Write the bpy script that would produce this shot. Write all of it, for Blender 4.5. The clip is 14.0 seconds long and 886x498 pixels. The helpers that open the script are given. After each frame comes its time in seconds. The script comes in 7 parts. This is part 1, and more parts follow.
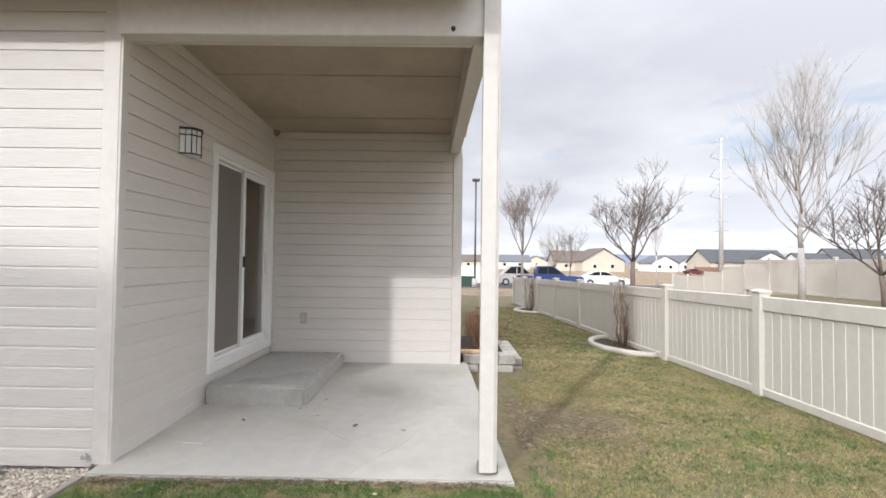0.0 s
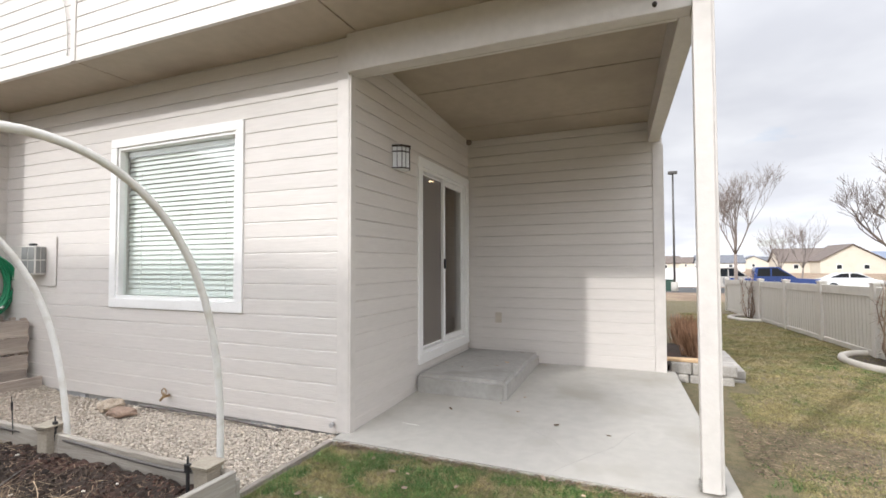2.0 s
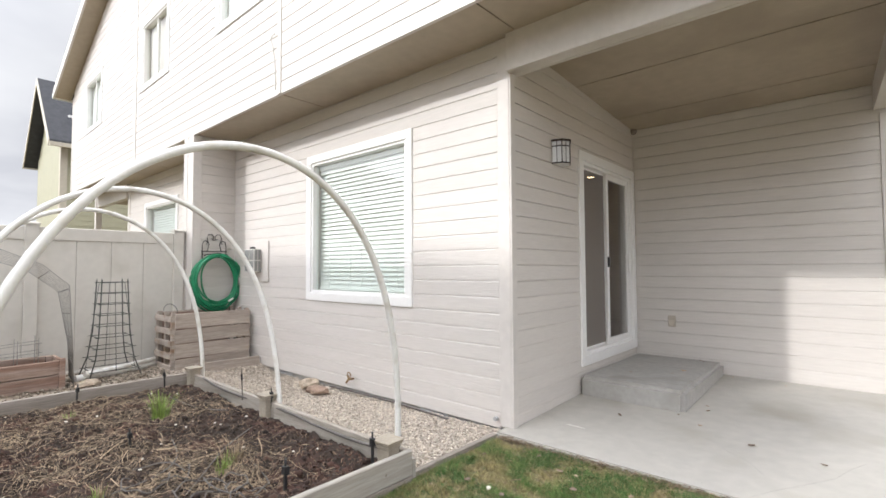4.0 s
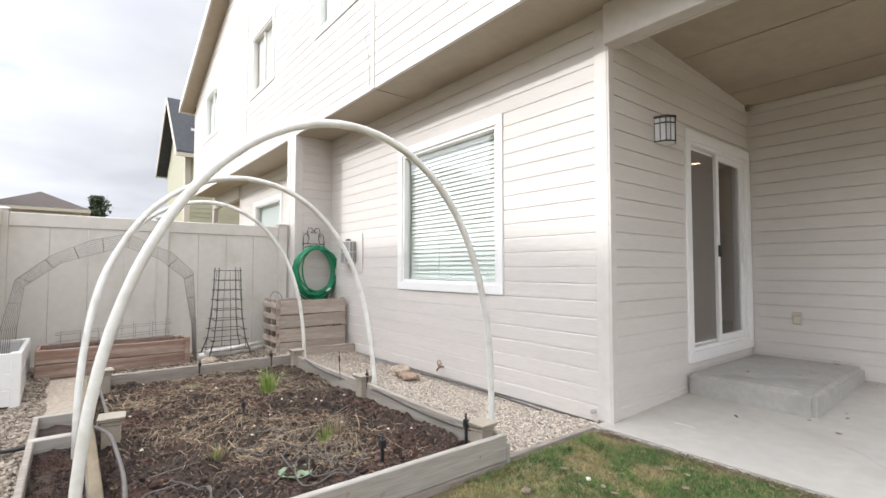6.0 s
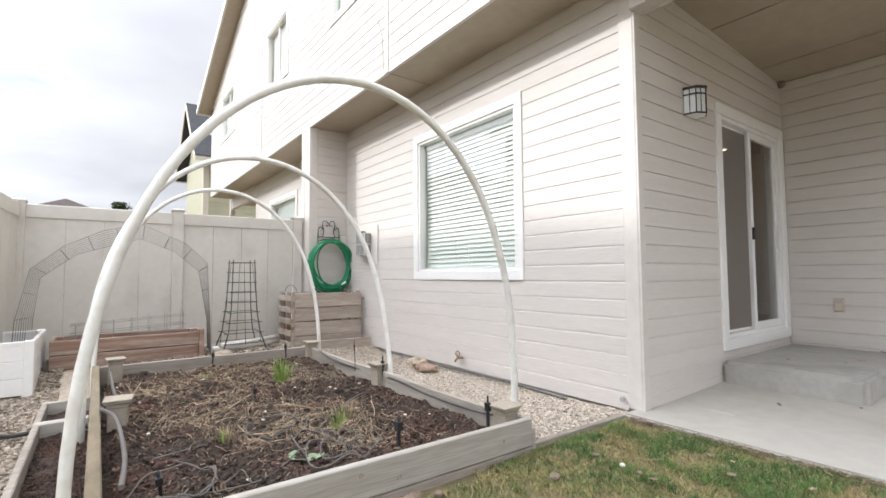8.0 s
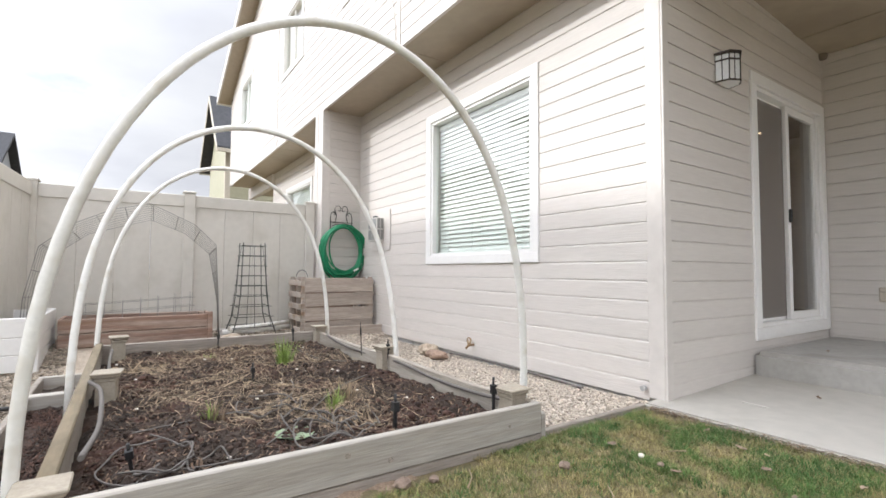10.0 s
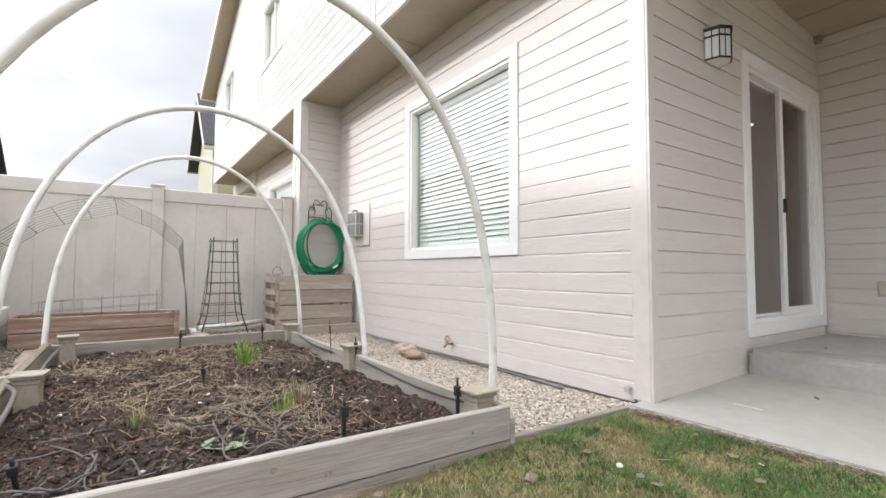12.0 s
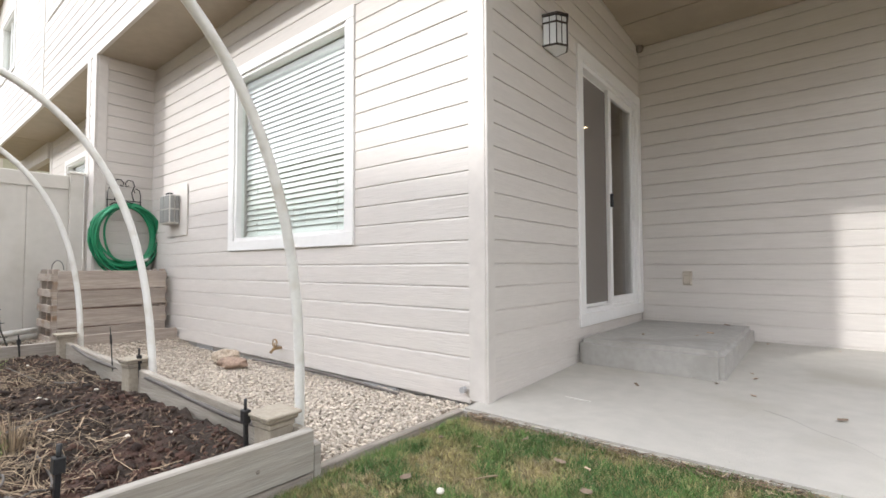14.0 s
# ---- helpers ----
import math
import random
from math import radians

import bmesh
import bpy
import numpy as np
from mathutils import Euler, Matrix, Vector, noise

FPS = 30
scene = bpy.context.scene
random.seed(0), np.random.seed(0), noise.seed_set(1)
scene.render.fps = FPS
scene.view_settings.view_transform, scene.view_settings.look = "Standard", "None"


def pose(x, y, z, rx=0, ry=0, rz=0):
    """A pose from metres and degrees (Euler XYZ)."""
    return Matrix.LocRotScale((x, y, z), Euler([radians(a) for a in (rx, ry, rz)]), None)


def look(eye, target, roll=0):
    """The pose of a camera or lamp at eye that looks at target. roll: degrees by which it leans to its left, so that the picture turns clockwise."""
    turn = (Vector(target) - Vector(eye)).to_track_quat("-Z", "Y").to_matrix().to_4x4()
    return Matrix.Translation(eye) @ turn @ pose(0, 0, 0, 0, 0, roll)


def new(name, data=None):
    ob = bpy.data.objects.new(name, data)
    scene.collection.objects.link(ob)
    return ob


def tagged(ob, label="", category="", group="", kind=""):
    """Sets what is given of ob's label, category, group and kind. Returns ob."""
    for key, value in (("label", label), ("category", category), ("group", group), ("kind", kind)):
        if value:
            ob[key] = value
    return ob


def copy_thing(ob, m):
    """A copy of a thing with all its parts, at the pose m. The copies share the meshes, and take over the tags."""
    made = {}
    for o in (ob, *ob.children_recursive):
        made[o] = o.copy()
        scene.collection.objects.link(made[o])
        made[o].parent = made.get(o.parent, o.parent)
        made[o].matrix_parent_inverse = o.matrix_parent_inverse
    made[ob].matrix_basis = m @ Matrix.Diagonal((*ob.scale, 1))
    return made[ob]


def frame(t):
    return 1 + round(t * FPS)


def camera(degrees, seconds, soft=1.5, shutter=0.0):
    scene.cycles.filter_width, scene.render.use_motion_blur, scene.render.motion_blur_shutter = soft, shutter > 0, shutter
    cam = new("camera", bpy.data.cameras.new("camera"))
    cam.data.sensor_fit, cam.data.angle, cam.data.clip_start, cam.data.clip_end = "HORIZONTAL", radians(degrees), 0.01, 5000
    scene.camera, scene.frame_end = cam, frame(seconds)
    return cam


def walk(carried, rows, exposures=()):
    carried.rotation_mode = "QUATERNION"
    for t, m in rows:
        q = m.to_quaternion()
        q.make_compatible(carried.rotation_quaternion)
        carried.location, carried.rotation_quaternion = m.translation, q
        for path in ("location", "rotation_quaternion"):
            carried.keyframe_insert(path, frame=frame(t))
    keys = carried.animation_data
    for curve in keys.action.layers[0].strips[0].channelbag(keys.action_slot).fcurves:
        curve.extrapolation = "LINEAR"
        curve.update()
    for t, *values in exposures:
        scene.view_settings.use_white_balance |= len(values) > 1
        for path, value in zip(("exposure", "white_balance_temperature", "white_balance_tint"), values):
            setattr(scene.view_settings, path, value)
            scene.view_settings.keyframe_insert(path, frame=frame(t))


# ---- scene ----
cam = camera(86.8, 14.0, soft=1.6)
PATH = [
    (0, (0.213, 0.348, 1.401), (0.197, 2.347, 1.452), 0.8),
    (0.5, (0.181, 0.358, 1.391), (0.067, 2.355, 1.427), 0.5),
    (1, (0.155, 0.326, 1.396), (-0.242, 2.286, 1.437), 0.5),
    (1.5, (0.129, 0.314, 1.39), (-0.49, 2.215, 1.437), 0.3),
    (2, (0.119, 0.309, 1.351), (-0.651, 2.154, 1.417), -0.2),
    (2.5, (0.099, 0.294, 1.334), (-0.817, 2.07, 1.403), -0.3),
    (3, (0.086, 0.289, 1.329), (-0.971, 1.985, 1.396), -0.3),
    (3.5, (0.075, 0.285, 1.306), (-1.118, 1.888, 1.384), -0.3),
    (4, (0.066, 0.276, 1.299), (-1.253, 1.778, 1.38), -0.3),
    (6.5, (-0.051, 0.281, 1.109), (-1.634, 1.501, 1.194), -0.2),
    (7, (-0.091, 0.305, 1.055), (-1.678, 1.519, 1.138), -0.6),
    (7.5, (-0.123, 0.336, 1.021), (-1.718, 1.539, 1.114), -0.6),
    (8, (-0.166, 0.38, 0.977), (-1.774, 1.564, 1.085), -0.4),
    (8.5, (-0.19, 0.413, 0.939), (-1.819, 1.569, 1.036), 0.0),
    (11, (-0.354, 0.734, 0.799), (-2.023, 1.832, 0.899), 0.1),
    (11.5, (-0.379, 0.806, 0.792), (-2.049, 1.902, 0.891), -0.1),
    (12, (-0.406, 0.883, 0.777), (-2.055, 2.01, 0.875), 0.2),
    (12.5, (-0.427, 0.974, 0.769), (-2.012, 2.19, 0.861), 0.0),
    (13, (-0.476, 1.082, 0.753), (-1.969, 2.409, 0.846), 0.0),
    (13.5, (-0.527, 1.207, 0.75), (-1.907, 2.653, 0.833), -0.4),
    (14, (-0.571, 1.333, 0.753), (-1.834, 2.881, 0.832), -0.2),
]
walk(cam, [(t, look(eye, target, roll)) for t, eye, target, roll in PATH], [(0, 0.44, 6250, 10), (1, 0.49, 6280, 10), (2, 0.53, 6300, 10), (4, 0.67, 6300, 10), (6.5, 0.71, 6250, 10), (11, 0.71, 6250, 10), (14, 0.69, 6300, 10)])

# ---- world and sun ----
SUN_X, SUN_Y, SUN_Z = 0.545, 1.0, -0.588          # the way the sunlight travels
sun_dir = Vector((SUN_X, SUN_Y, SUN_Z)).normalized()
sun = new("sun", bpy.data.lights.new("sun", "SUN"))
sun.data.energy, sun.data.angle, sun.data.color = 1.55, radians(1.7), (1.0, 0.97, 0.93)
sun.rotation_euler = sun_dir.to_track_quat("-Z", "Y").to_euler()

world = bpy.data.worlds.new("world")
scene.world = world
world.use_nodes = True
wn, wl = world.node_tree.nodes, world.node_tree.links
sky = wn.new("ShaderNodeTexSky")
sky.sky_type, sky.sun_disc = "NISHITA", False
sky.sun_elevation = math.asin(-sun_dir.z)
sky.sun_rotation = math.atan2(-sun_dir.x, -sun_dir.y)
sky.air_density, sky.dust_density = 1.0, 1.5
wco = wn.new("ShaderNodeTexCoord")
sep = wn.new("ShaderNodeSeparateXYZ")
wl.new(wco.outputs["Generated"], sep.inputs[0])


def wmath(op, a, b):
    n = wn.new("ShaderNodeMath")
    n.operation = op
    for i, v in enumerate((a, b)):
        if isinstance(v, (int, float)):
            n.inputs[i].default_value = v
        else:
            wl.new(v, n.inputs[i])
    return n.outputs[0]


high = wmath("ADD", wmath("MAXIMUM", sep.outputs[2], 0.0), 0.16)
flat = wn.new("ShaderNodeCombineXYZ")
wl.new(wmath("DIVIDE", sep.outputs[0], high), flat.inputs[0])
wl.new(wmath("DIVIDE", sep.outputs[1], high), flat.inputs[1])
cloud = wn.new("ShaderNodeTexNoise")
cloud.inputs["Scale"].default_value, cloud.inputs["Detail"].default_value = 0.75, 7
cloud.inputs["Roughness"].default_value = 0.55
wl.new(flat.outputs[0], cloud.inputs["Vector"])
cover = wn.new("ShaderNodeValToRGB")
cover.color_ramp.elements[0].position, cover.color_ramp.elements[1].position = 0.28, 0.41
wl.new(cloud.outputs["Fac"], cover.inputs[0])
shade = wn.new("ShaderNodeTexNoise")
shade.inputs["Scale"].default_value, shade.inputs["Detail"].default_value = 1.1, 5
wl.new(flat.outputs[0], shade.inputs["Vector"])
tone = wn.new("ShaderNodeValToRGB")
tone.color_ramp.elements[0].position, tone.color_ramp.elements[1].position = 0.41, 0.66
tone.color_ramp.elements[0].color = (0.79, 0.795, 0.84, 1)
tone.color_ramp.elements[1].color = (1.0, 1.0, 1.02, 1)
wl.new(shade.outputs["Fac"], tone.inputs[0])
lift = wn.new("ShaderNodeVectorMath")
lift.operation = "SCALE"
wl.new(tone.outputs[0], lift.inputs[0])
# clouds are brighter towards the sun and overhead
sunny = wn.new("ShaderNodeVectorMath")
sunny.operation = "DOT_PRODUCT"
sunny.inputs[1].default_value = -sun_dir
wl.new(wco.outputs["Generated"], sunny.inputs[0])
glow = wmath("MULTIPLY", wmath("POWER", wmath("MAXIMUM", sunny.outputs["Value"], 0.0), 4.0), 4.3)
zenith = wmath("MULTIPLY", wmath("POWER", wmath("MAXIMUM", sep.outputs[2], 0.0), 4.0), 4.2)
low = wmath("MULTIPLY", wmath("POWER", wmath("SUBTRACT", 1.0, wmath("MAXIMUM", sep.outputs[2], 0.0)), 7.0), 0.42)
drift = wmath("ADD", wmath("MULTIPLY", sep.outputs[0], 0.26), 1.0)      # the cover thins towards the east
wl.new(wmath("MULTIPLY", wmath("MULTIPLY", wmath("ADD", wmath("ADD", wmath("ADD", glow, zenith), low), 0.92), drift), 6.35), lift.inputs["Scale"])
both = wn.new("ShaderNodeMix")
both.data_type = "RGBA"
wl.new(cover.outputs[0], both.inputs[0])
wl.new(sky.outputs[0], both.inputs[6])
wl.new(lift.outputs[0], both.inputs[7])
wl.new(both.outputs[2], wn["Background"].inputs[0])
wn["Background"].inputs[1].default_value = 0.1

# ---- materials ----


def mat(name, colour, rough=0.6, vary=0.12, scale=6.0, bump=0.0, bump_scale=60.0, metal=0.0, second=None, stretch=(1, 1, 1),
        piece=0.0, island=False, stain=None, stain_scale=1.2, coat=0.0):
    """A procedural surface: two scales of tone, an optional second colour, stains, relief, and a tone that differs from piece to piece."""
    m = bpy.data.materials.new(name)
    m.use_nodes = True
    n, l = m.node_tree.nodes, m.node_tree.links
    b = n["Principled BSDF"]
    b.inputs["Roughness"].default_value, b.inputs["Metallic"].default_value = rough, metal
    b.inputs["Coat Weight"].default_value = coat
    co, mp = n.new("ShaderNodeTexCoord"), n.new("ShaderNodeMapping")
    mp.inputs["Scale"].default_value = stretch
    l.new(co.outputs["Object"], mp.inputs["Vector"])

    def noise_tex(s, detail=5):
        t = n.new("ShaderNodeTexNoise")
        t.inputs["Scale"].default_value, t.inputs["Detail"].default_value = s, detail
        l.new(mp.outputs[0], t.inputs["Vector"])
        return t

    def mix(fac, a, c, mode="MIX"):
        x = n.new("ShaderNodeMix")
        x.data_type, x.blend_type = "RGBA", mode
        for i, v in ((0, fac), (6, a), (7, c)):
            if isinstance(v, (int, float)):
                x.inputs[i].default_value = v
            elif isinstance(v, tuple):
                x.inputs[i].default_value = (*v, 1)
            else:
                l.new(v, x.inputs[i])
        return x.outputs[2]

    def ramp(src, lo, hi, a=(0, 0, 0), c=(1, 1, 1)):
        r = n.new("ShaderNodeValToRGB")
        r.color_ramp.elements[0].position, r.color_ramp.elements[1].position = lo, hi
        r.color_ramp.elements[0].color, r.color_ramp.elements[1].color = (*a, 1), (*c, 1)
        l.new(src, r.inputs[0])
        return r.outputs[0]

    big, small = noise_tex(scale), noise_tex(scale * 9, 4)
    col = colour
    if second:
        col = mix(ramp(big.outputs["Fac"], 0.4, 0.6), colour, second)
    lo, hi = 1 - vary, 1 + vary
    col = mix(1.0, col, ramp(small.outputs["Fac"], 0.3, 0.7, (lo,) * 3, (hi,) * 3), "MULTIPLY")
    if not second:
        col = mix(1.0, col, ramp(big.outputs["Fac"], 0.3, 0.7, (1 - vary * 0.7,) * 3, (1 + vary * 0.7,) * 3), "MULTIPLY")
    if stain:
        col = mix(ramp(noise_tex(stain_scale, 8).outputs["Fac"], 0.52, 0.68), col, stain)
    if piece:
        if island:
            src = n.new("ShaderNodeNewGeometry").outputs["Random Per Island"]
        else:
            src = n.new("ShaderNodeObjectInfo").outputs["Random"]
        col = mix(1.0, col, ramp(src, 0, 1, (1 - piece,) * 3, (1 + piece,) * 3), "MULTIPLY")
    if isinstance(col, tuple):
        b.inputs["Base Color"].default_value = (*col, 1)
    else:
        l.new(col, b.inputs["Base Color"])
    if bump:
        t = noise_tex(bump_scale, 6)
        bp = n.new("ShaderNodeBump")
        bp.inputs["Strength"].default_value, bp.inputs["Distance"].default_value = min(1, bump), 0.01
        l.new(t.outputs["Fac"], bp.inputs["Height"])
        l.new(bp.outputs[0], b.inputs["Normal"])
    return m


def glass_mat(name, tint=(1, 1, 1), facing_share=0.1):
    """A clear pane: facing_share of the light is mirrored straight on, more at a slant, alike from both sides."""
    m = bpy.data.materials.new(name)
    m.use_nodes = True
    n, l = m.node_tree.nodes, m.node_tree.links
    n.remove(n["Principled BSDF"])
    tr, gl, mx, lw = n.new("ShaderNodeBsdfTransparent"), n.new("ShaderNodeBsdfGlossy"), n.new("ShaderNodeMixShader"), n.new("ShaderNodeLayerWeight")
    tr.inputs[0].default_value = (*tint, 1)
    gl.inputs["Roughness"].default_value = 0.0
    lw.inputs["Blend"].default_value = 0.5
    slant, share = n.new("ShaderNodeMath"), n.new("ShaderNodeMath")
    slant.operation, share.operation = "POWER", "MULTIPLY_ADD"
    slant.inputs[1].default_value = 5.0
    share.inputs[1].default_value, share.inputs[2].default_value = 1.0 - facing_share, facing_share
    l.new(lw.outputs["Facing"], slant.inputs[0]), l.new(slant.outputs[0], share.inputs[0])
    l.new(share.outputs[0], mx.inputs[0]), l.new(tr.outputs[0], mx.inputs[1]), l.new(gl.outputs[0], mx.inputs[2])
    l.new(mx.outputs[0], n["Material Output"].inputs[0])
    return m


def screen_mat(name, colour, share):
    """Fine mesh that lets part of the light through."""
    m = bpy.data.materials.new(name)
    m.use_nodes = True
    n, l = m.node_tree.nodes, m.node_tree.links
    n.remove(n["Principled BSDF"])
    tr, df, mx = n.new("ShaderNodeBsdfTransparent"), n.new("ShaderNodeBsdfDiffuse"), n.new("ShaderNodeMixShader")
    df.inputs[0].default_value, mx.inputs[0].default_value = (*colour, 1), share
    l.new(tr.outputs[0], mx.inputs[1]), l.new(df.outputs[0], mx.inputs[2])
    l.new(mx.outputs[0], n["Material Output"].inputs[0])
    return m


def glow_mat(name, colour, strength):
    m = bpy.data.materials.new(name)
    m.use_nodes = True
    b = m.node_tree.nodes["Principled BSDF"]
    b.inputs["Base Color"].default_value = (*colour, 1)
    b.inputs["Emission Color"].default_value, b.inputs["Emission Strength"].default_value = (*colour, 1), strength
    return m


SIDING = mat("painted_siding", (0.63, 0.59, 0.55), 0.5, 0.035, 2.0, 0.35, 28, stretch=(0.35, 0.35, 4), piece=0.02)
SIDING_UP = mat("painted_siding_side", (0.63, 0.59, 0.55), 0.55, 0.03, 2.0, 0.25, 30, stretch=(0.35, 0.35, 4))
TRIM = mat("painted_trim_board", (0.63, 0.59, 0.55), 0.5, 0.04, 1.5, 0.2, 40)
# one base tone, tuned browner and darker than the siding's
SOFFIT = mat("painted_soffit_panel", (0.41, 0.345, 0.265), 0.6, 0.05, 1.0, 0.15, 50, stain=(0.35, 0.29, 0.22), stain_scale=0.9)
WHITE = mat("white_vinyl_trim", (0.82, 0.81, 0.79), 0.35, 0.02, 3)
PVC = mat("almond_vinyl_fence", (0.63, 0.60, 0.545), 0.4, 0.03, 1.5, piece=0.02, stain=(0.55, 0.52, 0.46), stain_scale=2)
PVC_FAR = mat("almond_vinyl_fence_far", (0.60, 0.56, 0.49), 0.45, 0.03, 1.5, piece=0.03)
PIPE = mat("white_plastic_pipe", (0.80, 0.79, 0.75), 0.35, 0.04, 8, stain=(0.66, 0.63, 0.56), stain_scale=9)
CONCRETE = mat("patio_concrete", (0.415, 0.394, 0.352), 0.75, 0.05, 1.1, 0.25, 120, stain=(0.35, 0.325, 0.275), stain_scale=1.3)
STEP = mat("step_concrete", (0.38, 0.367, 0.34), 0.8, 0.08, 2.2, 0.35, 110, stain=(0.31, 0.298, 0.27), stain_scale=2.5)
FOUNDATION = mat("foundation_concrete", (0.38, 0.37, 0.35), 0.9, 0.1, 4, 0.5, 60)
WOOD_GREY = mat("weathered_grey_wood", (0.37, 0.34, 0.295), 0.8, 0.14, 3, 0.22, 40, second=(0.45, 0.425, 0.385), stretch=(1, 0.25, 4), piece=0.08, stain=(0.34, 0.30, 0.25), stain_scale=3)
WOOD_GREY_X = mat("weathered_grey_wood_long", (0.31, 0.275, 0.23), 0.8, 0.15, 3, 0.6, 40, second=(0.40, 0.365, 0.315), stretch=(0.25, 1, 4), piece=0.08, stain=(0.34, 0.30, 0.25), stain_scale=3)
WOOD_TAN = mat("faded_cedar_board", (0.25, 0.155, 0.115), 0.8, 0.25, 4, 0.6, 40, second=(0.37, 0.285, 0.235), stretch=(1, 0.25, 4), piece=0.14, stain=(0.24, 0.15, 0.10), stain_scale=2.5)
WOOD_PALLET = mat("weathered_pallet_board", (0.36, 0.305, 0.26), 0.85, 0.18, 3, 0.5, 40, second=(0.45, 0.39, 0.335), stretch=(1, 0.25, 4), piece=0.14, stain=(0.27, 0.17, 0.10), stain_scale=2.2)
KNOT = mat("dark_wood_knot", (0.29, 0.255, 0.215), 0.8, 0.4, 40, 0.4, 90)
CAP = mat("faded_plastic_post_cap", (0.36, 0.315, 0.25), 0.7, 0.12, 7, 0.2, 60)
SOIL = mat("dark_garden_soil", (0.032, 0.022, 0.016), 0.95, 0.4, 5, 1.0, 70, second=(0.050, 0.034, 0.025), stain=(0.078, 0.036, 0.025), stain_scale=2.5)
CLOD = mat("soil_clod", (0.038, 0.026, 0.019), 0.95, 0.3, 1.7, 0.8, 90, second=(0.066, 0.034, 0.024), piece=0.7, island=True)
STRAW = mat("dry_straw", (0.285, 0.215, 0.14), 0.8, 0.15, 9, piece=0.65, island=True)
BARK_CHIP = mat("grey_brown_mulch", (0.14, 0.095, 0.064), 0.9, 0.2, 9, piece=0.6, island=True)
PEBBLE = mat("tan_gravel_stone", (0.53, 0.462, 0.382), 0.8, 0.12, 20, 0.3, 90, piece=0.3, island=True)
GRAVEL_BED = mat("gravel_bed", (0.42, 0.355, 0.285), 0.9, 0.3, 30, 1.0, 70)
GREEN_HOSE = mat("green_rubber_hose", (0.016, 0.235, 0.105), 0.35, 0.1, 10)
BLACK = mat("black_plastic", (0.02, 0.02, 0.021), 0.5, 0.2, 10)
DRIP = mat("grey_black_drip_line", (0.125, 0.112, 0.102), 0.6, 0.2, 10)
BRONZE = mat("dark_bronze_metal", (0.045, 0.034, 0.028), 0.45, 0.1, 20, metal=0.6)
WIRE = mat("dull_grey_wire", (0.30, 0.29, 0.27), 0.5, 0.1, 20, metal=0.5)
WIRE_DARK = mat("dark_green_wire", (0.075, 0.08, 0.07), 0.5, 0.2, 20, metal=0.3)
FROST = mat("frosted_lamp_glass", (0.72, 0.72, 0.71), 0.25, 0.02, 4)
GLASS = glass_mat("window_glass", (0.93, 0.975, 0.95), 0.13)
DOOR_GLASS = glass_mat("door_glass", (0.90, 0.89, 0.87), 0.12)
SCREEN = screen_mat("insect_screen", (0.30, 0.27, 0.245), 0.62)
BLIND = mat("white_blind_slat", (0.86, 0.87, 0.84), 0.45, 0.02, 4)
PLASTER = mat("interior_plaster", (0.68, 0.61, 0.53), 0.8, 0.03, 2)
CARPET = mat("interior_floor", (0.36, 0.29, 0.23), 0.6, 0.1, 4)
BEIGE_PLASTIC = mat("beige_plastic", (0.52, 0.46, 0.38), 0.5, 0.05, 9)
GREY_BOX = mat("pale_grey_enamel", (0.62, 0.60, 0.56), 0.45, 0.03, 9)
METER_PANE = mat("shaded_grey_cover", (0.26, 0.26, 0.25), 0.4, 0.06, 9)
BRASS = mat("aged_brass", (0.32, 0.22, 0.12), 0.45, 0.2, 30, metal=0.7)
ROCK = mat("tan_sandstone", (0.44, 0.36, 0.275), 0.85, 0.2, 6, 0.6, 30)
ROCK_RED = mat("reddish_sandstone", (0.31, 0.22, 0.165), 0.85, 0.25, 9, 0.6, 30)
BROWN_STONE = mat("dusty_brown_stone", (0.21, 0.155, 0.12), 0.9, 0.2, 12, 0.5, 50)
BLOCK = mat("grey_retaining_stone", (0.40, 0.375, 0.34), 0.9, 0.15, 8, 0.7, 50, piece=0.15)
CURB = mat("concrete_curb", (0.50, 0.46, 0.40), 0.9, 0.1, 6, 0.4, 60)
LAWN = mat("lawn_ground", (0.12, 0.105, 0.05), 0.95, 0.3, 14, 1.0, 90, second=(0.165, 0.13, 0.07), stain=(0.17, 0.14, 0.10), stain_scale=0.7)
BARK = mat("grey_brown_bark", (0.23, 0.19, 0.165), 0.9, 0.2, 12, 0.6, 40)
BARK_DARK = mat("dark_brown_bark", (0.16, 0.125, 0.105), 0.9, 0.2, 12, 0.6, 40)
BARK_PALE = mat("pale_grey_bark", (0.47, 0.435, 0.41), 0.9, 0.15, 12, 0.5, 40)
RUSSET = mat("russet_dry_shrub", (0.33, 0.19, 0.11), 0.85, 0.2, 9, piece=0.4, island=True)
VINE = mat("dry_vine_stem", (0.30, 0.215, 0.16), 0.9, 0.2, 9, piece=0.3, island=True)
ROOF = mat("dark_asphalt_shingle", (0.055, 0.056, 0.062), 0.9, 0.25, 6, 0.6, 50)
ROOF_BROWN = mat("brown_asphalt_shingle", (0.13, 0.105, 0.09), 0.9, 0.25, 6, 0.6, 50)
ROOF_FAR = mat("weathered_grey_shingle", (0.13, 0.135, 0.15), 0.9, 0.25, 6, 0.6, 50)
ROOF_SLATE = mat("slate_grey_shingle", (0.075, 0.078, 0.085), 0.9, 0.25, 6, 0.6, 50)
ROOF_UMBER = mat("dark_umber_shingle", (0.075, 0.058, 0.05), 0.9, 0.25, 6, 0.6, 50)
# darker, browner version of the tan gravel, for the strip by the planters
BROWN_GRAVEL = mat("dark_brown_gravel_stone", (0.31, 0.26, 0.205), 0.85, 0.14, 20, 0.3, 90, piece=0.4, island=True)
